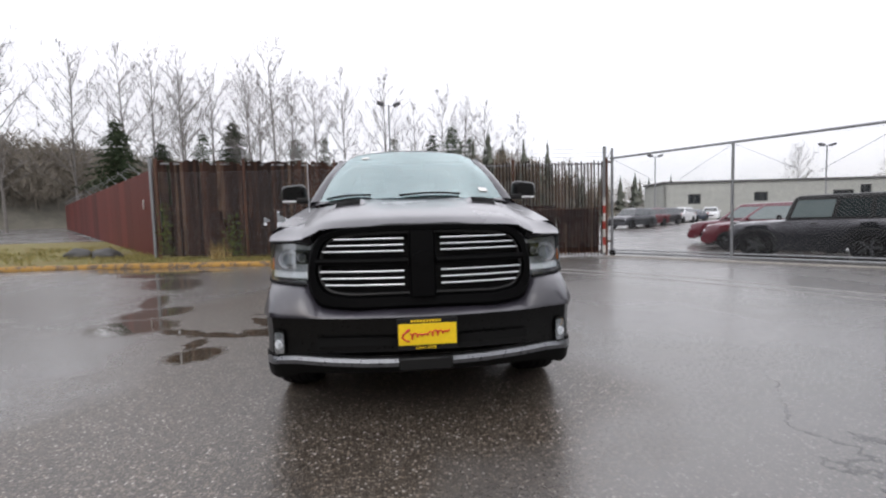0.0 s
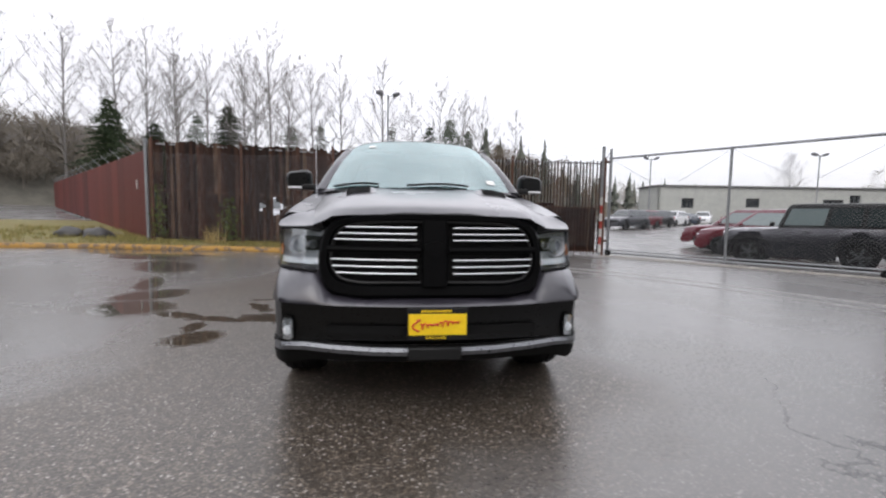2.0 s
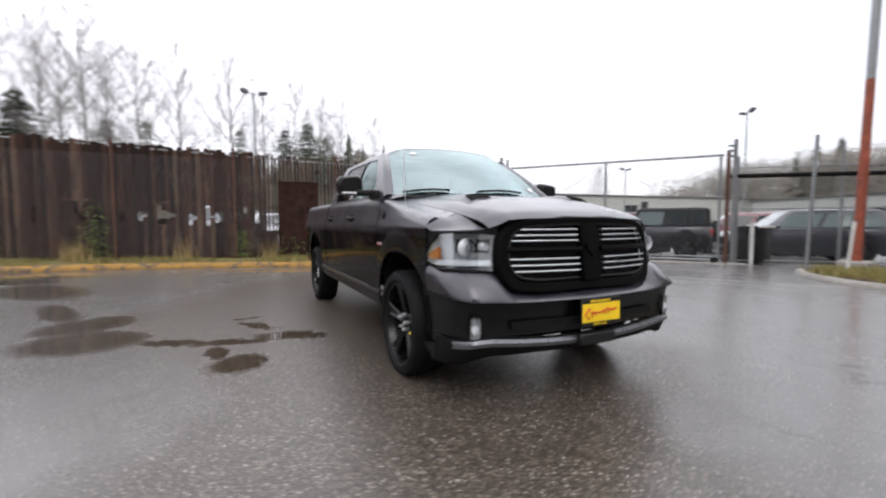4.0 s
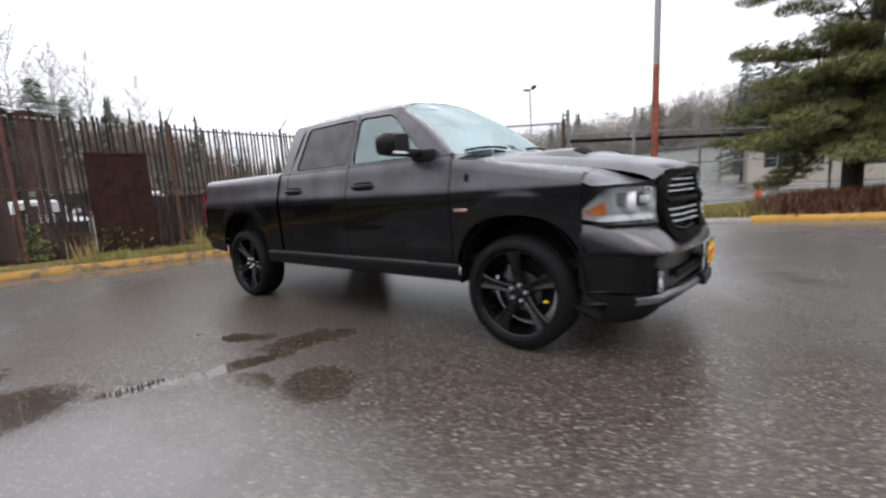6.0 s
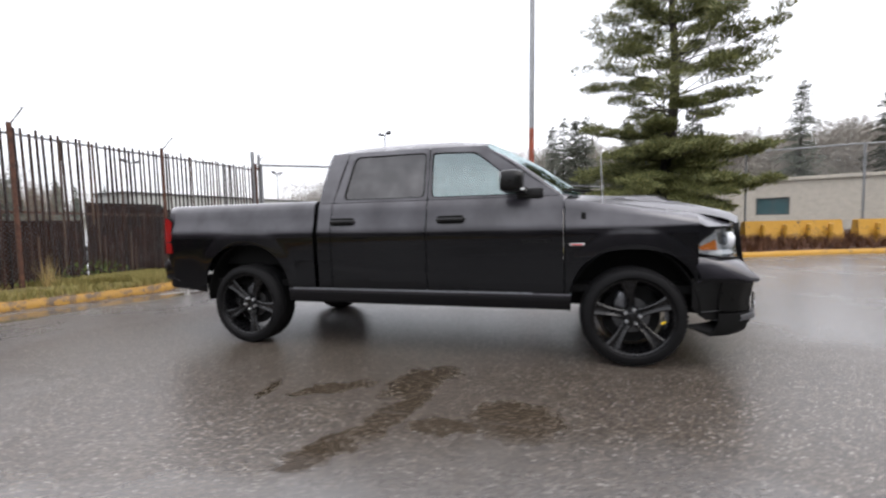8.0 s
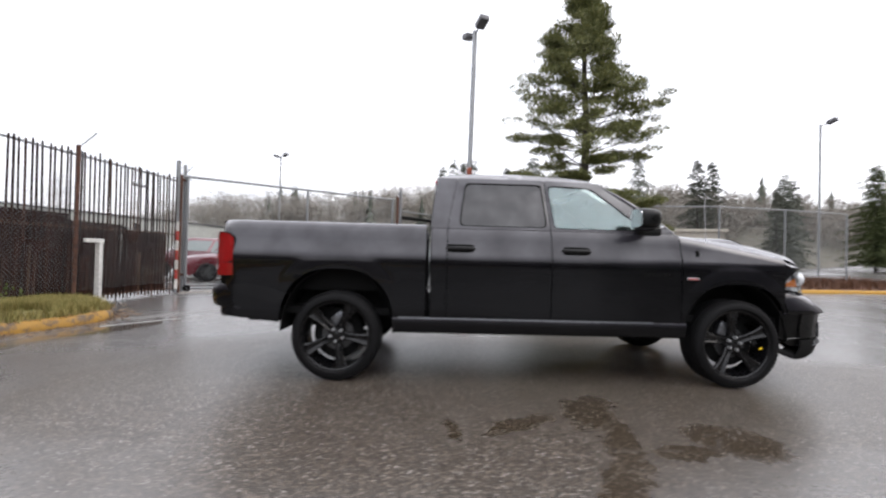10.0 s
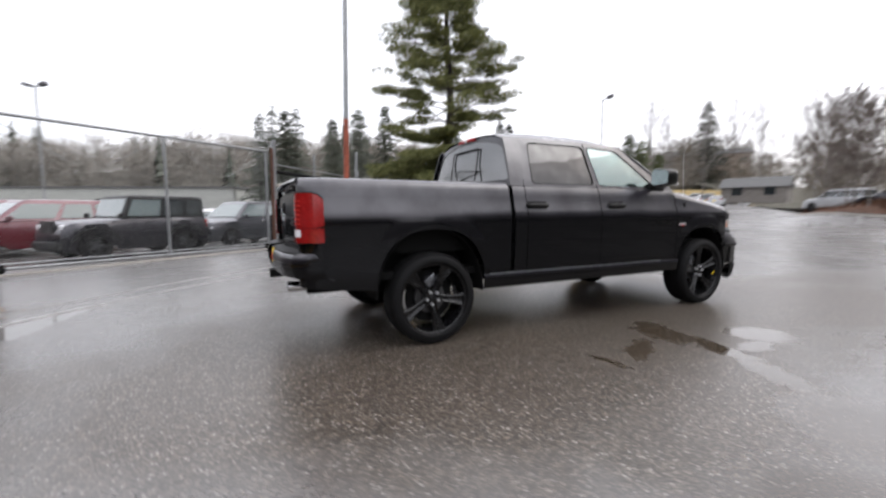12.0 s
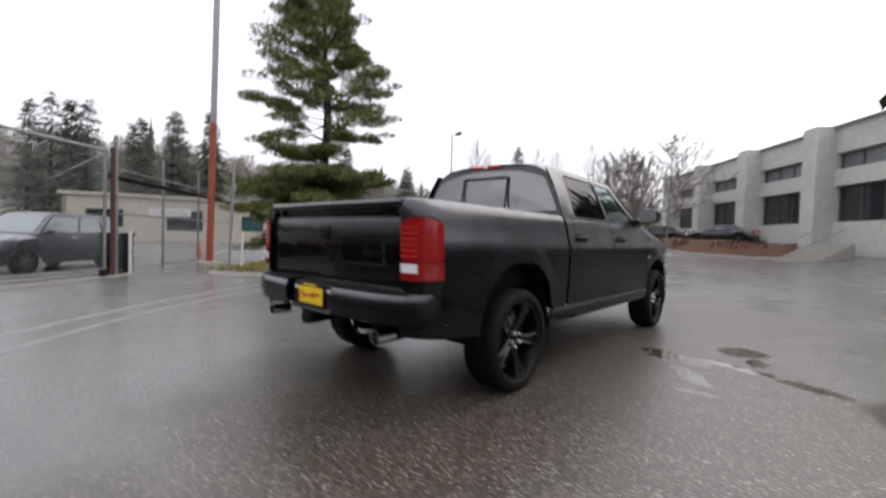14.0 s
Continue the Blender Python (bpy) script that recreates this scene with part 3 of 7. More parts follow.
fascia("front_bumper", lambda x: [(.06, band_top(x) + .006), (.034, band_top(x)), (.000 - bulge(x) * .5, band_top(x) * .70 + band_low(x) * .30), (-.036 - bulge(x), band_top(x) * .15 + band_low(x) * .85), (-.040 - bulge(x), band_low(x)), (-.004 - bulge(x), band_low(x) - .010)], PAINT, "black front bumper with a satin lower lip")
fascia("bumper_lower", lambda x: [(-.002 - bulge(x), band_low(x) - .006), (.010 - bulge(x), .62), (.022 - bulge(x), .55), (.022 - bulge(x), .50), (.016 - bulge(x), .46), (.04, .44)], GLOSS_BLACK, lim=.983)
for s in (-1, 1):
    # side return of the bumper, back to the wheel arch
    bm = bmesh.new()
    loft(bm, [[(s * (x - .012 * (1 - v)), y, zb + (.70 - zb) * v) for v in np.linspace(0, 1, 5)] for x, y, zb in ((.912, .21, .44), (.932, .30, .42), (.942, .38, .385), (.946, .44, .385), (.946, .49, .42), (.944, .535, .47))], flip=s > 0)
    part("bumper_side", thick(bm, .01), GLOSS_BLACK, truck)
fascia("air_slot", lambda x: [(.006 - bulge(x), .548), (.008 - bulge(x), .535), (.006 - bulge(x), .50)], MATT_BLACK, lim=.62)


def lip_z(x):
    return lerp_table(abs(x), [0, .35, .55, .75, .85, .93, .985], [.408, .410, .420, .434, .430, .415, .405])


fascia("bumper_lip", lambda x: [(.02, lip_z(x) + .022), (-.014 - bulge(x) * .9, lip_z(x) + .018), (-.030 - bulge(x) * .9, lip_z(x)), (-.022 - bulge(x) * .9, lip_z(x) - .024), (.02, lip_z(x) - .032)], LIP_GREY, "satin grey lower lip", lim=.95)
fascia("air_dam", lambda x: [(.012 - bulge(x) * .88, lip_z(x) + .03), (.012 - bulge(x) * .88, lip_z(x) - .03), (.03 - bulge(x) * .8, .360 - .05 * smooth01((abs(x) - .7) / .25)), (.05 - bulge(x) * .75, .342 - .05 * smooth01((abs(x) - .7) / .25)), (.16, .35)], MATT_BLACK, lim=.974)
part("tow_plate", boxes(((.0, -.035, .405), (.30, .05, .075)), bevel=.01), PLASTIC, truck)

# Grille: an eight-cornered black surround, a cross and four groups of bright bars.
G_OUT = [(-.44, .704), (-.602, .722), (-.655, .81), (-.666, .92), (-.640, 1.06), (-.585, 1.135), (-.44, 1.174), (-.2, 1.188), (.2, 1.188), (.44, 1.174), (.585, 1.135), (.640, 1.06), (.666, .92), (.655, .81), (.602, .722), (.44, .704)]
G_IN = [(-.43, .788), (-.535, .805), (-.582, .86), (-.598, .92), (-.575, 1.04), (-.530, 1.100), (-.42, 1.128), (-.2, 1.138), (.2, 1.138), (.42, 1.128), (.530, 1.100), (.575, 1.04), (.598, .92), (.582, .86), (.535, .805), (.43, .788)]


def g_map(x, z, k=0.0):
    return Vector((x, nose(x) - .028 + (z - .72) * .13 + k, z))


go, gi = rounded(G_OUT, .07, 4), rounded(G_IN, .05, 4)
bm = bmesh.new()
mid1 = [tuple(Vector(a).lerp(Vector(b), .25)) for a, b in zip(go, gi)]
mid2 = [tuple(Vector(a).lerp(Vector(b), .8)) for a, b in zip(go, gi)]
loft(bm, [[g_map(*p, .035) for p in go], [g_map(*p, .004) for p in mid1], [g_map(*p, .008) for p in mid2], [g_map(*p, .045) for p in gi]], closed=True)
grille = part("grille", thick(bm, .012), GRILLE_BLACK, truck, "black grille with bright horizontal bars")
bm = bmesh.new()
c = Vector((0, .95))
vs = loft(bm, [[g_map(*(c + (Vector(p) - c) * k), .065) for p in gi] for k in (1.02, .5)], closed=True)
bm.faces.new(vs[-1])
part("grille_mesh", thick(bm, .004), MATT_BLACK, grille)
bm = bmesh.new()
for p in (gi,):
    pts = [g_map(*(c + (Vector(q) - c) * .985), .022) for q in p]
    tube(bm, pts + [pts[0]], .009, 6, caps=False)
part("grille_inner_trim", bm, PLASTIC, grille)
bm = bmesh.new()
loft(bm, [[g_map(x, z, k) for z in np.linspace(.775, 1.145, 9)] for x, k in ((-.076, .06), (-.074, .022), (-.062, .010), (0, .006), (.062, .010), (.074, .022), (.076, .06))])
part("grille_post", thick(bm, .006), GRILLE_BLACK, grille)
for s in (-1, 1):
    bm = bmesh.new()
    tube(bm, [g_map(s * x, .975, .02) for x in np.linspace(.08, .60, 9)], .020, 8)
    part("grille_crossbar", bm, GRILLE_BLACK, grille)
    for z in (1.100, 1.064, 1.030, .918, .880, .843):
        xe = lerp_table(z, [.79, .83, .90, 1.03, 1.085, 1.11], [.46, .545, .585, .565, .525, .48])
        bm = bmesh.new()
        rows = []
        for x in np.linspace(.105, xe, 9):
            p = g_map(s * x, z, .016)
            rows.append([p + Vector((0, a, b)) for a, b in ((0, -.004), (-.006, .0005), (-.003, .0045), (.02, .004), (.02, -.004))])
        vs = loft(bm, rows, closed=True)
        bm.faces.new(vs[0])
        bm.faces.new(vs[-1])
        bmesh.ops.recalc_face_normals(bm, faces=bm.faces)
        part("grille_bar", bm, SATIN, grille)
part("grille_emblem", prism(bmesh.new(), [g_map(x, z, .006) for x, z in rounded([(-.045, .975), (-.058, 1.01), (0, 1.03), (.058, 1.01), (.045, .975), (0, .92)], .02, 3)], (0, -.010, 0)), GRILLE_BLACK, grille, "plain dark shield emblem")

# Headlamps and fog lamps.
for s in (-1, 1):
    def lamp_pt(t, z, k=0.0):
        x0 = lerp_table(z, [.83, .92, 1.05, 1.09], [.672, .674, .655, .642])
        x = x0 + (.957 - x0) * t
        y = nose(x) if t < .93 else nose(.937) + (.500 - nose(.937)) * (t - .93) / .07
        return Vector((s * (x - k * .5), y + k + .018 + (z - .86) * .16, z))

    def lamp_top(t):
        return lerp_table(t, [0, .3, .7, .90, .96, 1], [1.072, 1.086, 1.088, 1.078, 1.01, .935])

    def lamp_bot(t):
        return .842 + .012 * t + .04 * max(0, (t - .9) / .1)
    ts = np.concatenate([np.linspace(0, .85, 14), np.linspace(.88, 1, 7)])
    bm = bmesh.new()
    loft(bm, [[lamp_pt(t, lamp_top(t) + .006 + (1.086 + .036 * smooth01((t - .93) / .07) - lamp_top(t)) * v, -.001) for v in np.linspace(0, 1, 5)] for t in np.linspace(.86, 1, 10)], flip=s < 0)
    part("fender_cheek", thick(bm, .006), PAINT, truck)
    bm = bmesh.new()
    rows = []
    for x in np.linspace(.635, .93, 14):
        zt = lerp_table(x, [.60, .635, .66, .70, .78, .93], [1.140, 1.126, 1.118, 1.104, 1.096, 1.094])
        rows.append([(s * x, nose(x) * (1 - .1 * k * smooth01((.72 - x) / .05)) + .058 - .003 * k, 1.075 + (max(zt, 1.094) - 1.075) * k) for k in (0, .4, .75, 1)])
    loft(bm, rows, flip=s < 0)
    part("header_panel", thick(bm, .006), PAINT, truck)
    bm = bmesh.new()
    loft(bm, [[lamp_pt(t, lamp_bot(t) + (lamp_top(t) - lamp_bot(t)) * v, .055 * min(1, (1.04 - t) / .2)) for v in np.linspace(0, 1, 5)] for t in ts], flip=s < 0)
    lamp = part("headlamp", thick(bm, .008), LAMP_GREY, truck, "projector headlamp with amber marker and pale light strip")
    bm = bmesh.new()
    loft(bm, [[lamp_pt(t, lamp_bot(t) + (lamp_top(t) - lamp_bot(t)) * v, 0.0) for v in np.linspace(0, 1, 7)] for t in ts], flip=s < 0)
    lens = part("lamp_lens", thick(bm, .003), LENS_CLEAR, lamp)
    lens.visible_shadow = False
    for edge in (lamp_top, lamp_bot):
        bm = bmesh.new()
        tube(bm, [lamp_pt(t, edge(t), .004) for t in ts], .009, 6)
        part("lamp_rim", bm, MATT_BLACK, lamp)
    bm = bmesh.new()
    loft(bm, [[lamp_pt(t, .955 + .085 * v, .049) for v in (0, .5, 1)] for t in np.linspace(.05, .66, 8)], flip=s < 0)
    part("lamp_bezel", thick(bm, .006), GLOSS_BLACK, lamp)
    for t, z, r in ((.47, .985, .056), (.19, .995, .022)):
        p = lamp_pt(t, z, .03)
        rot = Matrix.Translation(p) @ pose(0, 0, 0, 0, 0, -90 - s * 12)
        bm = bmesh.new()
        revolve(bm, [(-.03, r * .70), (.0, r * .80), (.018, r), (.010, r * 1.12), (-.03, r * 1.15)], 28)
        bmesh.ops.transform(bm, matrix=rot @ pose(0, 0, 0, 0, 0, 180), verts=bm.verts)
        bmesh.ops.recalc_face_normals(bm, faces=bm.faces)
        part("projector_ring", bm, WHITE_LENS, lamp)
        bm = bmesh.new()
        bmesh.ops.create_uvsphere(bm, u_segments=20, v_segments=12, radius=r * .78, matrix=Matrix.Translation(p + Vector((0, .012, 0))) @ Matrix.Diagonal((1, .55, 1, 1)))
        part("projector_lens", bm, simple("projector_glass", (.30, .32, .35), .05, .3, coat=1) if "projector_glass" not in bpy.data.materials else bpy.data.materials["projector_glass"], lamp)
    bm = bmesh.new()
    loft(bm, [[lamp_pt(t, .918 + (.072 - .05 * max(0, t - .92) / .06) * v, .012) for v in (0, .5, 1)] for t in np.linspace(.885, .975, 7)], flip=s < 0)
    part("amber_marker", thick(bm, .01), AMBER, lamp)
    bm = bmesh.new()
    loft(bm, [[lamp_pt(t, .878 + .034 * v, .02 + .008 * v) for v in (0, .5, 1)] for t in np.linspace(.03, .97, 15)], flip=s < 0)
    part("light_strip", thick(bm, .01), WHITE_LENS, lamp)
    # fog lamp: a tall pod
    p = Vector((s * .825, nose(.825) - .012, .520))
    loop = rounded([(-.030, -.064), (.030, -.058), (.028, .064), (-.027, .068)], .020, 4)
    fm = lambda x, z, k=0.0: Vector((p.x + x, nose(p.x + x) + .002 - bulge(p.x + x) + k, p.z + z))
    fog = surround("fog_lamp", [(x * 1.18, z * 1.14) for x, z in loop], loop, fm, GLOSS_BLACK, truck, .008)
    bm = bmesh.new()
    bm.faces.new([bm.verts.new(fm(x, z, .004)) for x, z in loop])
    part("fog_reflector", thick(bm, .004), FOG_LENS, fog)
    bm = bmesh.new()
    vs = loft(bm, [[fm(x * k, z * k, -.012 * (1 - k)) for x, z in loop] for k in (1, .6, .2)], closed=True)
    bm.faces.new(vs[-1])
    fb = bmesh.new()
    bmesh.ops.create_uvsphere(fb, u_segments=16, v_segments=8, radius=.024, matrix=Matrix.Translation(fm(0, -.008, .004)) @ Matrix.Diagonal((1, .35, 1.2, 1)))
    part("fog_bulb", fb, WHITE_LENS, fog)
    part("fog_lens", thick(bm, .003), LENS_CLEAR, fog).visible_shadow = False


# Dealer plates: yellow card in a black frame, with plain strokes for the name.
def ink_text(body, size, mat, m, parent):
    cu = bpy.data.curves.new("lettering", "FONT")
    cu.body, cu.size, cu.align_x, cu.align_y, cu.extrude = body, size, "CENTER", "CENTER", 0.0008
    tmp = new("lettering", cu)
    me = bpy.data.meshes.new_from_object(tmp.evaluated_get(bpy.context.evaluated_depsgraph_get()))
    bpy.data.objects.remove(tmp)
    me.materials.clear()
    me.materials.append(mat)
    return same_mesh("lettering", me, parent, at=m)


def dealer_plate(m, frame_w):
    pl = thing("dealer_plate", "yellow dealer plate with a red script name", "licence plate", at=m)
    part("plate_frame", boxes(((0, 0.004, 0), (frame_w, .012, .178)), bevel=.004), PLASTIC, pl)
    part("plate_card", boxes(((0, -.003, 0), (frame_w - .015, .006, .118)), bevel=.001), YELLOW_PLATE, pl)
    for k in range(10):
        part("name_bar", boxes(((-.086 + .017 * k, -.003, .074), (.011, .004, .013))), YELLOW_PLATE, pl)
    bm = bmesh.new()
    tube(bm, [(-.118 + .02 * math.sin(a), -.008, -.004 + .032 * math.cos(a * .5 - .6)) for a in np.linspace(0, 7.5, 16)], .0050, 5)
    tube(bm, [(-.098 + .222 * u + .007 * math.sin(50 * u), -.008, -.010 + .022 * u + (.010 + .007 * math.sin(11 * u + 1)) * math.sin(50 * u + 1.4)) for u in np.linspace(0, 1, 90)], .0045, 5)
    part("script_strokes", bm, RED_INK, pl)
    return pl


front_plate = dealer_plate(pose(0.012, -.062, .575, 0, 0, 0), .335)
ink_text("KIRKLAND", .024, YELLOW_PLATE, Matrix.Translation((-.01, -.0058, -.0745)) @ pose(0, 0, 0, 90, 0, 0), front_plate)

# ---- tail ----
bm = bmesh.new()
loft(bm, [[(x, 5.602 + d - .03 * (x / .8) ** 2, z) for d, z in ((-.02, .845), (.0, .86), (.012, .95), (.012, 1.20), (.004, 1.27), (-.004, 1.30), (.006, 1.325))] for x in np.linspace(-.805, .805, 25)], flip=True)
gate = part("tailgate", thick(bm, .02), PAINT, truck, "black tailgate with a moulded top lip")
bm = bmesh.new()
loft(bm, [[(x, 5.60 + d - .03 * (x / .8) ** 2, z) for d, z in ((-.16, 1.392), (-.05, 1.400), (.030, 1.392), (.042, 1.375), (.030, 1.348), (.0, 1.325))] for x in np.linspace(-.79, .79, 25)], flip=True)
part("tailgate_lip", thick(bm, .015), PAINT, gate)
part("gate_handle", boxes(((0, 5.612, 1.175), (.15, .03, .11)), bevel=.02, seg=2), GLOSS_BLACK, gate)
part("gate_emblem", prism(bmesh.new(), [(x, 5.626, 1.175 + z) for x, z in rounded([(-.035, -.02), (-.05, .03), (0, .045), (.05, .03), (.035, -.02), (0, -.055)], .012, 3)], (0, .008, 0)), RIM, gate)
for k in range(5):
    part("name_bar", boxes(((-.46 - .045 * k, 5.606, 1.045), (.028, .008, .036))), RIM, gate)
for k in range(6):
    part("model_bar", boxes(((.68 - .04 * k, 5.600, 1.19), (.024, .008, .03))), RIM, gate)
part("bed_floor", boxes(((0, 4.67, .80), (1.62, 1.84, .04)), ((0, 3.77, 1.09), (1.70, .03, .58)), ((-.80, 4.67, 1.09), (.03, 1.8, .58)), ((.80, 4.67, 1.09), (.03, 1.8, .58))), MATT_BLACK, truck)
for s in (-1, 1):
    path = [(.992, 5.43), (.990, 5.47), (.980, 5.51), (.958, 5.55), (.930, 5.583), (.895, 5.604), (.855, 5.612), (.818, 5.612)]

    def tail_strip(z0, z1, k, mat, name, parent, cut=0, lbl=""):
        bm = bmesh.new()
        pp, tall = path[cut:], z1 - z0 > .2
        loft(bm, [[(s * (x + k * (.6 if y < 5.58 else 0.2) - (z - 1.0) * .05 * (1 if z > 1.0 else 0)), y + k * (.2 if y < 5.5 else .9), z) for z in np.linspace(z0 + (.02 * e ** 4 if tall else 0), z1 - (.05 * e ** 4 if tall else 0), 6)] for (x, y), e in zip(pp, np.abs(np.linspace(-1, 1, len(pp))))], flip=s < 0)
        return part(name, thick(bm, .02), mat, parent, lbl)
    tl = tail_strip(.895, 1.285, .004, MATT_BLACK, "tail_lamp", truck, 0, "tall red tail lamp with a clear reversing lens")
    tail_strip(1.015, 1.276, .012, RED_LENS, "red_lens", tl, 0)
    for k in range(6):
        tail_strip(1.045 + .034 * k, 1.052 + .034 * k, .0135, simple("lens_rib", (.55, .04, .03), .2) if "lens_rib" not in bpy.data.materials else bpy.data.materials["lens_rib"], "lens_rib", tl, 4)
    tail_strip(.950, 1.003, .0135, WHITE_LENS, "reversing_lens", tl, 4)
    tail_strip(.944, 1.012, .011, RED_LENS, "lens_surround", tl, 0)
    tail_strip(.905, .944, .012, RED_LENS, "red_reflector", tl, 0)
    bm = bmesh.new()
    tube(bm, [(s * .645, 5.52, .537), (s * .65, 5.60, .538), (s * .652, 5.67, .54)], [.040, .041, .043], 18, caps=False)
    part("exhaust_tip", thick(bm, .004), CHROME, truck, "bright round exhaust tip")
    bm = bmesh.new()
    loft(bm, [[(s * (.94 - .02 * k), 5.02 + .0 * k, .47 + .1 * k) for k in (0, 1)], [(s * .70, 5.02, .47), (s * .70, 5.02, .57)]])
    part("mud_guard", thick(bm, .01), MATT_BLACK, truck)


def tail_y(x):
    return lerp_table(abs(x), [0, .35, .7, .88, .96, .985], [5.755, 5.75, 5.72, 5.66, 5.58, 5.44])


def tail_strip_x(name, sect, xs, mat, parent=truck, label=""):
    bm = bmesh.new()
    loft(bm, [[(x, tail_y(x) + d, z) for d, z in sect(x)] for x in xs], flip=True)
    return part(name, thick(bm, .012), mat, parent, label)


TX = list(np.linspace(-.985, -.88, 8)) + list(np.linspace(-.86, .86, 31)) + list(np.linspace(.88, .985, 8))
for x0, x1 in ((-.99, -.235), (.235, .99)):
    xs = [x for x in TX if x0 < x < x1]
    tail_strip_x("rear_bumper", lambda x: [(-.14, .828), (-.03, .822), (-.012, .808), (.0, .77), (-.004, .70), (-.02, .635), (-.08, .615)], xs, PAINT, truck, "black rear step bumper")
    tail_strip_x("bumper_step", lambda x: [(-.15, .832), (-.02, .828)], [x for x in xs if abs(x) < .9], PLASTIC)
tail_strip_x("plate_recess", lambda x: [(-.14, .826), (-.06, .815), (-.05, .79), (-.05, .66), (-.02, .63), (-.08, .615)], np.linspace(-.245, .245, 9), PLASTIC)
for s in (-1, 1):
    part("recess_lamp", boxes(((s * .205, 5.706, .775), (.03, .02, .025)), bevel=.004), WHITE_LENS, truck)
part("hitch_socket", boxes(((0, 5.70, .575), (.09, .12, .075)), bevel=.008), MATT_BLACK, truck)
dealer_plate(pose(-.005, 5.718, .730, 0, 0, 180), .315)

# Under the truck.
part("chassis_rail", boxes(((-.45, 3.0, .52), (.09, 5.0, .17)), ((.45, 3.0, .52), (.09, 5.0, .17)), bevel=.01), MATT_BLACK, truck)
part("underbody", boxes(((0, 2.9, .60), (1.72, 5.0, .06)), ((0, 2.6, .47), (.5, 1.2, .16)), ((.0, .6, .62), (1.2, .7, .5))), MATT_BLACK, truck)
bm = bmesh.new()
tube(bm, [(-.8, AXLE_R, .41), (.8, AXLE_R, .41)], .055, 10)
bmesh.ops.create_uvsphere(bm, u_segments=14, v_segments=8, radius=.15, matrix=Matrix.Translation((0, AXLE_R, .42)))
part("rear_axle", bm, MATT_BLACK, truck)
bm = bmesh.new()
tube(bm, [(-.8, AXLE_F, .41), (.8, AXLE_F, .41)], .035, 10)
part("front_axle", bm, MATT_BLACK, truck)


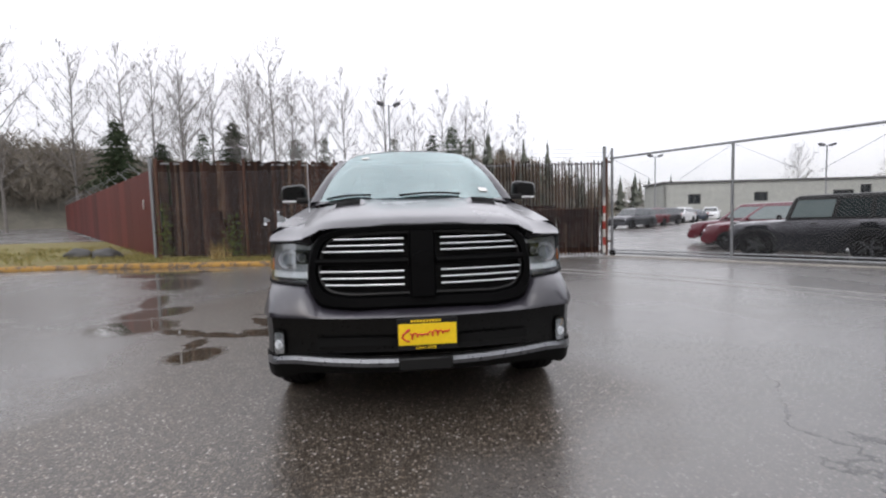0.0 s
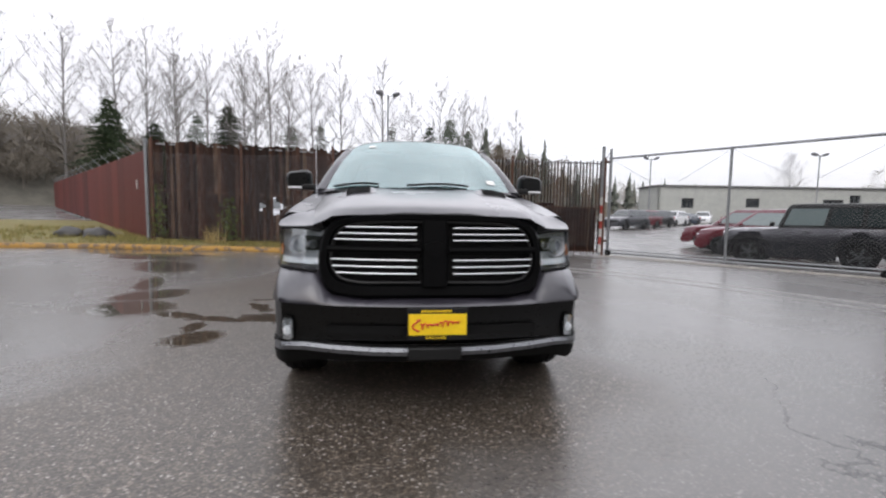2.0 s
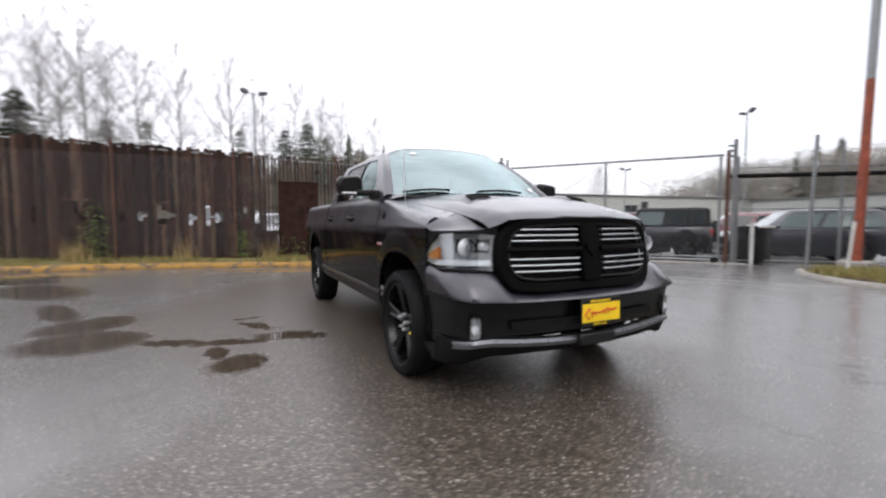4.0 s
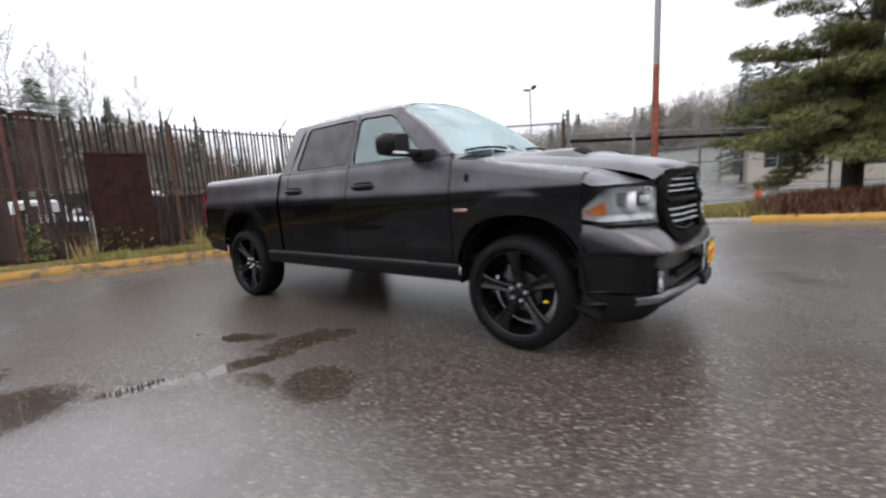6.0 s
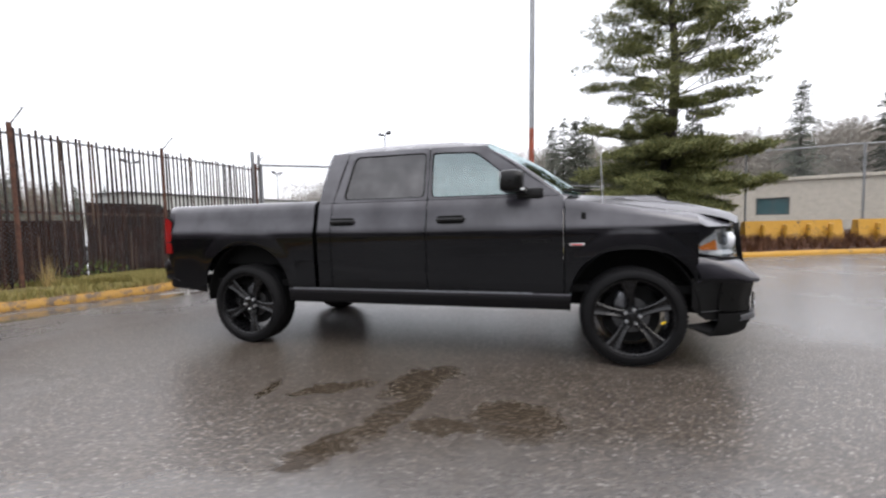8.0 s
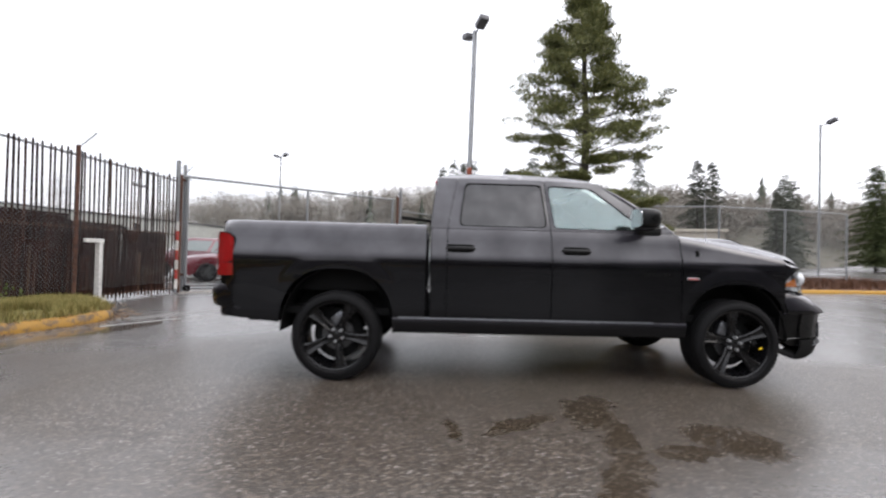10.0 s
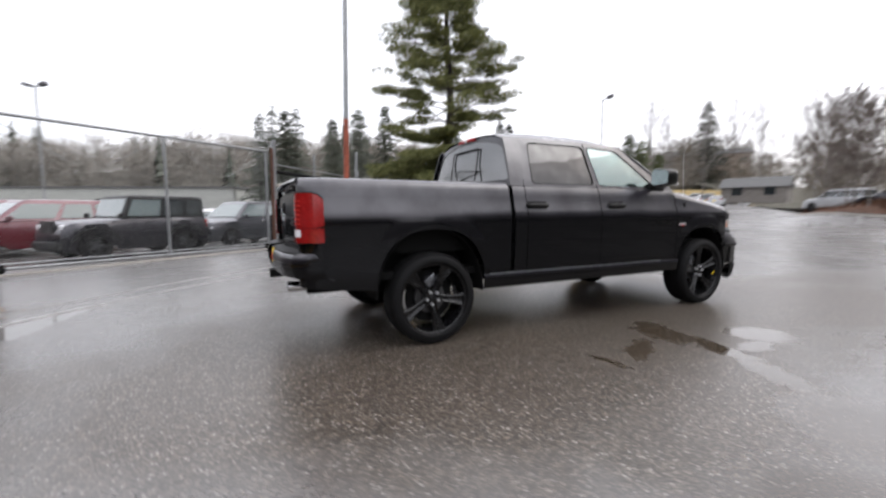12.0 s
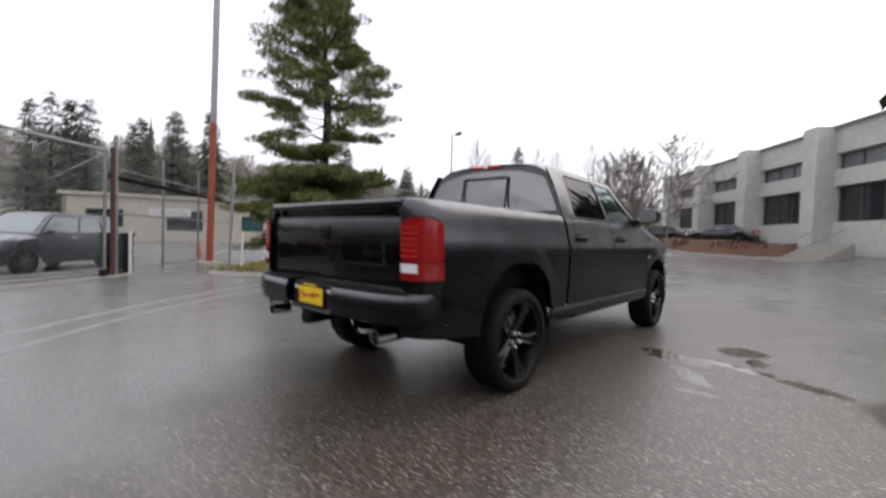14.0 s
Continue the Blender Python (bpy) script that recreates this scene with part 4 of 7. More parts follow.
# ---- wheels ----
def truck_wheel(at, name="wheel"):
    """A wheel whose outer face looks to -x."""
    wheel = new(name)
    wheel.parent = truck
    wheel.matrix_basis = at
    tagged(wheel, label="black five-spoke alloy wheel on a wide tyre")
    if not MADE:
        prof = [(-.105, .318), (-.128, .326), (-.140, .338), (-.141, .355), (-.134, .385), (-.118, .405), (-.09, .414), (-.062, .417), (-.060, .408), (-.050, .408), (-.048, .418), (-.004, .419), (-.003, .409), (.003, .409), (.004, .419),
                (.048, .418), (.050, .408), (.060, .408), (.062, .417), (.09, .414), (.118, .405), (.134, .385), (.141, .35), (.138, .33), (.105, .318)]
        b = bmesh.new()
        revolve(b, prof, 64)
        MADE["tyre"] = (b, RUBBER)
        b = bmesh.new()
        for k in range(64):
            a = 2 * math.pi * k / 64
            for sx in (-1, 1):
                box(b, (0, 0, 0), (.036, .020, .012), Matrix.Rotation(a, 4, "X") @ Matrix.Translation((sx * .112, 0, .404)) @ Matrix.Rotation(sx * .5, 4, "Y"))
        MADE["tread"] = (b, RUBBER)
        b = bmesh.new()
        revolve(b, [(-.112, .272), (-.118, .268), (-.112, .258), (-.085, .252), (-.04, .238), (.06, .232), (.105, .262)], 48)
        MADE["rim"] = (b, RIM)
        for k in range(5):
            b = bmesh.new()
            rows = []
            for r, hw, x, dp in ((.055, .034, -.062, .03), (.10, .029, -.074, .028), (.16, .033, -.086, .026), (.215, .043, -.096, .022), (.252, .056, -.102, .018)):
                rows.append([(x + dp, -hw, r), (x + .004, -hw, r), (x - .004, -hw * .72, r), (x + .012, -hw * .22, r), (x + .012, hw * .22, r), (x - .004, hw * .72, r), (x + .004, hw, r), (x + dp, hw, r)])
            vs = loft(b, rows, closed=True)
            b.faces.new(vs[0][::-1])
            b.faces.new(vs[-1])
            bmesh.ops.transform(b, matrix=Matrix.Rotation(radians(72 * k + 14), 4, "X"), verts=b.verts)
            bmesh.ops.recalc_face_normals(b, faces=b.faces)
            MADE["spoke%d" % k] = (b, RIM)
        b = bmesh.new()
        revolve(b, [(-.05, .078), (-.062, .074), (-.066, .045), (-.078, .042), (-.082, .034), (-.083, .001)], 28)
        MADE["hub_cap"] = (b, RIM)
        for k in range(5):
            a = radians(72 * k + 50)
            b = bmesh.new()
            revolve(b, [(-.05, .015), (-.086, .015), (-.093, .010), (-.094, .0005)], 6)
            bmesh.ops.translate(b, verts=b.verts, vec=(0, .060 * math.cos(a), .060 * math.sin(a)))
            bmesh.ops.scale(b, vec=(1.06, 1.0, 1.0), verts=b.verts)
            MADE["lug_nut%d" % k] = (b, SATIN)
        b = bmesh.new()
        revolve(b, [(-.01, .06), (-.012, .150), (.012, .150), (.012, .06)], 32)
        MADE["brake_disc"] = (b, DISC)
        MADE["caliper"] = (boxes(((-.005, .12, .10), (.08, .09, .13), Matrix.Rotation(.7, 4, "X")), bevel=.015, seg=2), LIP_GREY)
        b = bmesh.new()
        revolve(b, [(.02, .02), (.02, .235), (.03, .235), (.03, .02)], 32)
        MADE["back_plate"] = (b, MATT_BLACK)
        MADE["wheel_sticker"] = (boxes(((-.115, -.205, -.110), (.004, .035, .018), Matrix.Rotation(.0, 4, "X")), bevel=.001), YELLOW_PLATE)
        for key, (b, mt) in list(MADE.items()):
            nm = key.rstrip("01234")
            grow = 1.12 if nm in ("rim", "spoke") else .94
            bmesh.ops.scale(b, vec=(1, grow, grow), verts=b.verts)
            ob = part(nm, b, mt, wheel, kind="stuff" if nm == "tread" else "")
            MADE[key] = ob.data
        return wheel
    for key, me in MADE.items():
        if key == "wheel_sticker":
            continue
        same_mesh(key.rstrip("01234"), me, wheel, kind="stuff" if key == "tread" else "")
    return wheel


MADE = {}
truck_wheel(pose(-.868, AXLE_F, .394, -20, 0, 0))
truck_wheel(pose(-.868, AXLE_R, .394, 12, 0, 0))
truck_wheel(pose(.868, AXLE_F, .394, 35, 0, 180))
truck_wheel(pose(.868, AXLE_R, .394, 70, 0, 180))

# ---- ground ----
GATE_A, GATE_B = Vector((6.2, 10.12)), Vector((9.9, 5.05))
GATE_N = Vector((0.807, 0.590))


def ground_z(x, y):
    z = 0.0157 * max(0.0, y - 12) + 0.016 * max(0.0, -x - 1) * smooth01((y - 4) / 6)
    d = (Vector((x, y)) - GATE_A).dot(GATE_N)
    z -= 0.18 * smooth01((d - 0.3) / 3) * smooth01((y + 1) / 5)
    z += 1.25 * smooth01((-y - 25) / 8) * smooth01((15 - x) / 9)
    along, aside = min(0.57 * x - 0.82 * y, 130.0), 0.82 * x + 0.57 * y
    z += 0.036 * max(0.0, along - 20) * smooth01((aside + 15) / 8) * smooth01((15 - aside) / 8)
    z += 0.9 * smooth01((2 - x) / 10) * smooth01((-y - 16) / 10) * (1 - smooth01((-y - 25) / 8))
    return z


def spread(lo, hi, step, far):
    a = list(np.arange(lo, hi + 0.01, step))
    s = step
    while a[-1] < far:
        s *= 1.35
        a.append(a[-1] + s)
    s = step
    while a[0] > -far:
        s *= 1.35
        a.insert(0, a[0] - s)
    return a


# Puddles and thin water films: centre, half axes, turn.
PUDDLES = [(-1.60, 2.50, .42, .22, -25), (-2.16, 2.50, .46, .12, -15), (-1.88, 3.08, .32, .10, -56), (-2.08, 1.74, .30, .25, 20), (-2.24, 2.14, .10, .26, 8), (-2.66, 2.72, .34, .13, -25),
           (-3.42, 3.10, .62, .50, -20), (-1.98, 3.52, .16, .05, 10), (-3.6, 3.9, .55, .45, 40), (-4.1, 4.9, .8, .22, 115), (-4.9, 7.0, .6, 1.2, 32), (-5.9, 8.4, 1.1, .45, -12), (-6.4, 9.4, 2.2, .8, -10),
           (1.3, 8.05, 1.3, .30, -18), (-1.0, 8.75, 1.6, .35, -15)]


def asphalt_material():
    k = Nodes("wet_asphalt")
    pos = k.position()
    sep = k.put("SeparateXYZ")
    k.link(pos, sep.inputs[0])
    wob = k.put("TexNoise", Scale=1.6, Detail=5.0, Roughness=0.6)
    k.link(pos, wob.inputs["Vector"])
    wc = k.put("SeparateColor")
    k.link(wob.outputs["Color"], wc.inputs[0])
    rag = k.put("TexNoise", Scale=7.0, Detail=4.0, Roughness=0.65)
    k.link(pos, rag.inputs["Vector"])
    rc = k.put("SeparateColor")
    k.link(rag.outputs["Color"], rc.inputs[0])
    px = k.math("ADD", sep.outputs[0], k.math("ADD", k.math("MULTIPLY", k.math("SUBTRACT", wc.outputs[0], 0.5), 0.30), k.math("MULTIPLY", k.math("SUBTRACT", rc.outputs[0], 0.5), 0.22)))
    py = k.math("ADD", sep.outputs[1], k.math("ADD", k.math("MULTIPLY", k.math("SUBTRACT", wc.outputs[1], 0.5), 0.30), k.math("MULTIPLY", k.math("SUBTRACT", rc.outputs[1], 0.5), 0.22)))
    field = None
    for cx, cy, rx, ry, turn in PUDDLES:
        c, s = math.cos(radians(turn)), math.sin(radians(turn))
        dx, dy = k.math("SUBTRACT", px, cx), k.math("SUBTRACT", py, cy)
        u = k.math("DIVIDE", k.math("ADD", k.math("MULTIPLY", dx, c), k.math("MULTIPLY", dy, s)), rx)
        v = k.math("DIVIDE", k.math("SUBTRACT", k.math("MULTIPLY", dy, c), k.math("MULTIPLY", dx, s)), ry)
        r = k.math("ADD", k.math("MULTIPLY", u, u), k.math("MULTIPLY", v, v))
        field = r if field is None else k.math("MINIMUM", field, r)
    pud = k.ramp(field, (0.35, 1.0), (1.65, 0.0))
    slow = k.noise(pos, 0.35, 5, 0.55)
    # Gravel ellipse beside the truck, whose darker colour also stands for its reflection.
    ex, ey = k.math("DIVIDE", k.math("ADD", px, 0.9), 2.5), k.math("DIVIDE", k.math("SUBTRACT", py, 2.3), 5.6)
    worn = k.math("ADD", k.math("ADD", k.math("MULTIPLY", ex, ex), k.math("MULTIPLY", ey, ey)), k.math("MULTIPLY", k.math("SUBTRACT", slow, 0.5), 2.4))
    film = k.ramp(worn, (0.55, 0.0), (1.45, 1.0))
    fine = k.noise(pos, 34.0, 4, 0.7)
    stones = k.put("TexVoronoi", Scale=64.0)
    stones.feature = "F1"
    k.link(pos, stones.inputs["Vector"])
    grit = k.put("SeparateColor")
    k.link(stones.outputs["Color"], grit.inputs[0])
    small = k.put("TexVoronoi", Scale=150.0)
    k.link(pos, small.inputs["Vector"])
    dust = k.put("SeparateColor")
    k.link(small.outputs["Color"], dust.inputs[0])
    tone = k.ramp(grit.outputs[0], (0.0, (0.022, 0.017, 0.013)), (0.45, (0.064, 0.051, 0.039)), (0.72, (0.135, 0.109, 0.084)), (0.90, (0.235, 0.195, 0.155)), (0.975, (0.40, 0.375, 0.34)))
    body = k.ramp(stones.outputs["Distance"], (0.25, 1.0), (0.60, 0.0))
    bind = k.ramp(dust.outputs[1], (0.0, (0.016, 0.013, 0.010)), (0.8, (0.060, 0.049, 0.039)), (0.97, (0.19, 0.165, 0.14)))
    col = k.mix(body, bind, tone)
    col = k.mix(k.math("MULTIPLY", k.ramp(k.noise(pos, 0.9, 6, 0.6), (0.5, 0.0), (0.75, 1.0)), 0.35), col, (0.085, 0.075, 0.065))
    # Film beyond the ellipse: silt tone with some sky sheen mixed into the colour.
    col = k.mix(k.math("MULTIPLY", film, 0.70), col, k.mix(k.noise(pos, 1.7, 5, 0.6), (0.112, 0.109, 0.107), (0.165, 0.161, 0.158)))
    col = k.mix(k.math("MULTIPLY", pud, 0.60), col, (0.036, 0.025, 0.014))
    crack = k.put("TexVoronoi", Scale=0.22)
    crack.feature = "DISTANCE_TO_EDGE"
    mixv = k.put("VectorMath")
    mixv.operation = "ADD"
    k.link(pos, mixv.inputs[0])
    k.link(wob.outputs["Color"], mixv.inputs[1])
    k.link(mixv.outputs[0], crack.inputs["Vector"])
    cr = k.math("MULTIPLY", k.ramp(crack.outputs["Distance"], (0.0, 0.8), (0.003, 0.0)), k.ramp(k.noise(pos, 0.7, 3), (0.52, 0.0), (0.6, 1.0)))
    col = k.mix(cr, col, (0.012, 0.011, 0.010))
    rough = k.math("SUBTRACT", 0.31, k.math("MULTIPLY", film, k.ramp(slow, (0.35, 0.03), (0.62, 0.10))))
    rough = k.math("ADD", rough, k.math("MULTIPLY", k.math("SUBTRACT", fine, 0.5), 0.14))
    dry = k.math("SUBTRACT", 1.0, pud)
    rough = k.math("ADD", k.math("MULTIPLY", rough, dry), 0.02)
    h = k.math("ADD", k.math("MULTIPLY", stones.outputs["Distance"], -0.5), k.math("MULTIPLY", fine, 0.6))
    h = k.math("MULTIPLY", h, k.math("MULTIPLY", dry, k.math("SUBTRACT", 1.0, k.math("MULTIPLY", film, 0.75))))
    k.set(Base_Color=col, Roughness=rough)
    k.p.inputs["IOR"].default_value = 1.60
    k.bump(h, 0.36, 0.006)
    return k.m


ASPHALT = asphalt_material()
gm = bmesh.new()
gx, gy = spread(-16, 26, 1.0, 1500), spread(-44, 30, 1.0, 1500)
loft(gm, [[(x, y, ground_z(x, min(y, 200.0))) for y in gy] for x in gx])
bmesh.ops.recalc_face_normals(gm, faces=gm.faces)
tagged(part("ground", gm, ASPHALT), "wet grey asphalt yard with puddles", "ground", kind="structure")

CONCRETE = simple("kerb_concrete", (0.33, 0.31, 0.28), 0.7, grain=18, amount=0.4, bump=0.3)
GUTTER = simple("gutter_concrete", (0.24, 0.235, 0.225), 0.5, grain=5, amount=0.6, bump=0.2)
GALV = simple("galvanised_steel", (0.30, 0.31, 0.32), 0.45, 0.7, grain=25, amount=0.3)
RUST = simple("rusty_steel", (0.10, 0.045, 0.028), 0.8, grain=14, amount=0.6, bump=0.3)


def yellow_paint(name, wear, bright=1.0):
    k = Nodes(name)
    v = k.position()
    worn = k.ramp(k.noise(v, 5.0, 7, 0.7), (wear - 0.05, 0.0), (wear + 0.06, 1.0))
    col = k.mix(worn, k.mix(k.noise(v, 22.0), (0.27 * bright, 0.135 * bright, 0.012), (0.40 * bright, 0.22 * bright, 0.03)), k.mix(k.noise(v, 30.0), (0.055, 0.034, 0.020), (0.13, 0.09, 0.055)))
    k.set(Base_Color=col, Roughness=0.55)
    k.bump(k.noise(v, 40.0), 0.3, 0.004)
    return k.m


YELLOW_KERB = yellow_paint("worn_yellow_paint", 0.53)
YELLOW_BLOCK = yellow_paint("yellow_barrier_paint", 0.60, 1.45)
YELLOW_FRESH = yellow_paint("yellow_kerb_paint", 0.60, 1.35)


def smooth_line(pts, n=8):
    """Catmull-Rom points through a short list."""
    p = [Vector(q) for q in pts]
    p = [p[0] * 2 - p[1]] + p + [p[-1] * 2 - p[-2]]
    out = []
    for i in range(1, len(p) - 2):
        for k in range(n):
            t = k / n
            out.append(0.5 * (2 * p[i] + (p[i + 1] - p[i - 1]) * t + (2 * p[i - 1] - 5 * p[i] + 4 * p[i + 1] - p[i + 2]) * t * t + (3 * p[i] - p[i - 1] - 3 * p[i + 1] + p[i + 2]) * t ** 3))
    out.append(p[-2])
    return out


def side_of(line, i):
    a, b = line[max(0, i - 1)], line[min(len(line) - 1, i + 1)]
    d = (b - a).normalized()
    return Vector((-d.y, d.x))


def kerb(name, pts, mat, label, h=0.13, w=0.16, n=8):
    """A kerb whose road face follows the line; its body lies to the line's left."""
    line = smooth_line(pts, n)
    bm = bmesh.new()
    rows = []
    for i, p in enumerate(line):
        q = side_of(line, i)
        j = 0.012 * noise.noise(Vector((p.x * 1.7, p.y * 1.7, 0)))
        z = ground_z(p.x, p.y)
        rows.append([(p.x + q.x * o, p.y + q.y * o, z + zz + (j if zz > 0.05 else 0)) for o, zz in ((0.0, -.10), (0.0, 0.02), (0.02, h - .03), (0.05, h), (w, h), (w, -.10))])
    loft(bm, rows)
    bmesh.ops.recalc_face_normals(bm, faces=bm.faces)
    return tagged(part(name, bm, mat), label, "kerb", kind="structure"), line


KERB_LINE = [(-34, -2.0), (-22, 4.2), (-14.5, 8.1), (-10.6, 9.75), (-7.8, 10.15), (-4.5, 10.2), (-1.5, 9.75), (0.4, 9.0), (1.5, 8.6), (2.15, 8.75), (2.6, 9.3), (3.0, 9.9)]
_, verge_line = kerb("kerb", KERB_LINE, YELLOW_KERB, "kerb with worn yellow paint")
EAST = [(11.9, -16.0), (11.3, -11), (10.6, -8), (9.9, -5.6), (9.0, -3.6), (8.35, -1.8), (7.9, 0.0), (7.75, 1.1), (7.95, 1.9), (8.5, 2.55), (9.3, 3.1)][::-1]
east_line = smooth_line(EAST, 8)
kerb("kerb", EAST[4:], YELLOW_FRESH, "kerb with yellow paint round the planting bed")
kerb("kerb", EAST[:5], CONCRETE, "low bare concrete kerb at the tip of the planting bed", .09)

# Concrete gutter across the yard mouth.
gl = smooth_line([(1.6, 8.75), (2.3, 8.25), (2.95, 7.7), (3.6, 7.15), (4.3, 6.4), (5.1, 5.4), (5.85, 4.2), (6.5, 3.0), (7.4, 1.5)], 6)
for shift in (.0, .52):
    bm = bmesh.new()
    rows = []
    for i, p in enumerate(gl):
        q = side_of(gl, i)
        wv = .012 * noise.noise(Vector((p.x * 2, p.y * 2, shift)))
        rows.append([(p.x - q.x * (o + wv), p.y - q.y * (o + wv), ground_z(p.x, p.y) + zz) for o, zz in ((shift - .045, .001), (shift - .035, .006), (shift + .035, .006), (shift + .045, .001))])
    loft(bm, rows)
    bmesh.ops.recalc_face_normals(bm, faces=bm.faces)
    if sum(f.normal.z for f in bm.faces) < 0:
        bmesh.ops.reverse_faces(bm, faces=bm.faces)
    tagged(part("gutter_edge", bm, GUTTER), "pale worn concrete edge of a flush gutter", "gutter", kind="structure")
bm = bmesh.new()
for a, b, z in ((Vector((6.0, 10.0)), Vector((10.2, 4.6)), .006),):
    q = Vector((-(b - a).y, (b - a).x)).normalized()
    loft(bm, [[(p.x + q.x * o, p.y + q.y * o, zz) for o, zz in ((-.07, .0), (-.06, .03), (.06, .03), (.07, .0))] for p in (a.lerp(b, t) for t in np.linspace(0, 1, 12))])
tagged(part("gate_track", bm, CONCRETE), "low concrete gate track", "gate track", kind="structure")


# Verges and beds.
def soil(name, a, b, ca, cb):
    k = Nodes(name)
    v = k.position()
    f = k.noise(v, 7.0, 7, 0.7)
    g = k.noise(v, 0.8, 4)
    c1 = k.mix(k.ramp(f, (0.3, 0.0), (0.7, 1.0)), a, b)
    c2 = k.mix(k.ramp(f, (0.3, 0.0), (0.7, 1.0)), ca, cb)
    k.set(Base_Color=k.mix(k.ramp(g, (0.42, 0.0), (0.6, 1.0)), c1, c2), Roughness=0.9)
    k.bump(k.noise(v, 18.0, 6, 0.7), 0.8, 0.05)
    return k.m


GRASS_SOIL = soil("grass_sod", (0.10, 0.105, 0.030), (0.22, 0.19, 0.065), (0.20, 0.145, 0.065), (0.14, 0.13, 0.042))
BARK = soil("bark_mulch", (0.045, 0.024, 0.015), (0.13, 0.065, 0.038), (0.075, 0.032, 0.020), (0.16, 0.075, 0.04))
FENCE_A, FENCE_B = Vector((-7.45, 11.30)), Vector((6.19, 10.15))


def fence_base(x):
    return lerp_table(x, [-7.45, -4, 0, 2.5, 4.5, 6.2], [.34, .22, .07, .02, .02, .0])


def verge_z(x, y, d):
    """Height of the verge d metres behind its kerb."""
    return ground_z(x, y) + 0.125 + 0.05 * smooth01(d / 1.0) + 0.02 * noise.noise(Vector((x * 1.3, y * 1.3, 0)))


bm = bmesh.new()
rows = []
for i, p in enumerate(verge_line[8:]):
    q = side_of(verge_line, i + 8)
    row = []
    back = 13.5 if p.x < -9 else lerp_table(p.x, [-9, -7.5, 1, 2.4, 3.2], [9.0, 4.0, 2.4, 1.4, .5])
    for t in (0.0, .04, .1, .2, .35, .5, .7, 1.0):
        o = 0.15 + back * t
        x, y = p.x + q.x * o, p.y + q.y * o
        row.append((x, y, verge_z(x, y, o) - (0.03 if t == 0 else 0)))
    rows.append(row)
loft(bm, rows)
bmesh.ops.recalc_face_normals(bm, faces=bm.faces)
tagged(part("verge", bm, GRASS_SOIL), "patchy winter grass verge behind the kerb", "grass verge", kind="structure")
bm = bmesh.new()
rows = []
for i, p in enumerate(east_line):
    q = side_of(east_line, i)
    rows.append([(p.x + q.x * o, p.y + q.y * o, .10 + .22 * smooth01(o / 1.4) * smooth01((1.0 - p.y) / 3) + .03 * noise.noise(Vector((p.x, p.y, o)))) for o in (.15, .4, .8, 1.4, 2.2, 3.4)])
loft(bm, rows)
bmesh.ops.recalc_face_normals(bm, faces=bm.faces)
tagged(part("planting_bed", bm, BARK), "bark-covered planting bed behind a yellow kerb", "planting bed", kind="structure")


# Blades of grass along the verge and dead groundcover in the beds.
def blades(name, spots, hgt, mat, label, cat, lean=0.5, wid=0.006):
    verts, faces = [], []
    rg = random.Random(7)
    for x, y, z in spots:
        for _ in range(3):
            a, h = rg.uniform(0, 6.28), hgt * rg.uniform(.5, 1.3)
            dx, dy = math.cos(a), math.sin(a)
            ox, oy = x + rg.uniform(-.03, .03), y + rg.uniform(-.03, .03)
            l = lean * rg.uniform(.2, 1.2) * h
            n = len(verts)
            verts += [(ox - dy * wid, oy + dx * wid, z - .01), (ox + dy * wid, oy - dx * wid, z - .01), (ox + dx * l, oy + dy * l, z + h)]
            faces.append((n, n + 1, n + 2))
    me = bpy.data.meshes.new(name)
    me.from_pydata(verts, [], faces)
    me.materials.append(mat)
    return tagged(new(name, me), label, cat, kind="stuff")


def leaf_mat(name, a, b, rough=0.7):
    k = Nodes(name)
    r = k.put("NewGeometry").outputs["Random Per Island"]
    k.set(Base_Color=k.mix(r, a, b), Roughness=rough)
    k.p.inputs["Specular IOR Level"].default_value = 0.25
    return k.m


rg = random.Random(3)
spots = []
for i, p in enumerate(verge_line[8:]):
    q = side_of(verge_line, i + 8)
    back = lerp_table(p.x, [-16, -9, -7.5, 1, 2.4, 3.2], [9, 7.0, 2.6, 1.7, 1.2, .4])
    for _ in range(230):
        o = 0.15 + back * rg.random() ** 0.9
        u = rg.uniform(-.4, .4)
        x, y = p.x + q.x * o + u, p.y + q.y * o
        if noise.noise(Vector((x * .9, y * .9, 3))) > -0.15:
            spots.append((x, y, verge_z(x, y, o)))
blades("grass", spots, 0.12, leaf_mat("grass_blade", (0.125, 0.128, 0.034), (0.34, 0.275, 0.105)), "short yellow-green winter grass", "grass", 0.7, 0.007)
spots, tip = [], []
for i, p in enumerate(east_line):
    q = side_of(east_line, i)
    for _ in range(140):
        o = rg.uniform(.35, 3.0)
        x, y = p.x + q.x * o + rg.uniform(-.3, .3), p.y + q.y * o + rg.uniform(-.3, .3)
        (spots if y < -.4 + rg.uniform(-.5, .5) else tip).append((x, y, .10 + .22 * smooth01(o / 1.4) * smooth01((1.0 - p.y) / 3)))
blades("grass", tip, 0.12, bpy.data.materials["grass_blade"], "yellow-green grass at the tip of the planting bed", "grass", 0.8, 0.010)
blades("groundcover", spots, 0.26, leaf_mat("brown_stems", (0.05, 0.022, 0.014), (0.15, 0.07, 0.035)), "low red-brown winter groundcover", "groundcover", 0.9, 0.013)

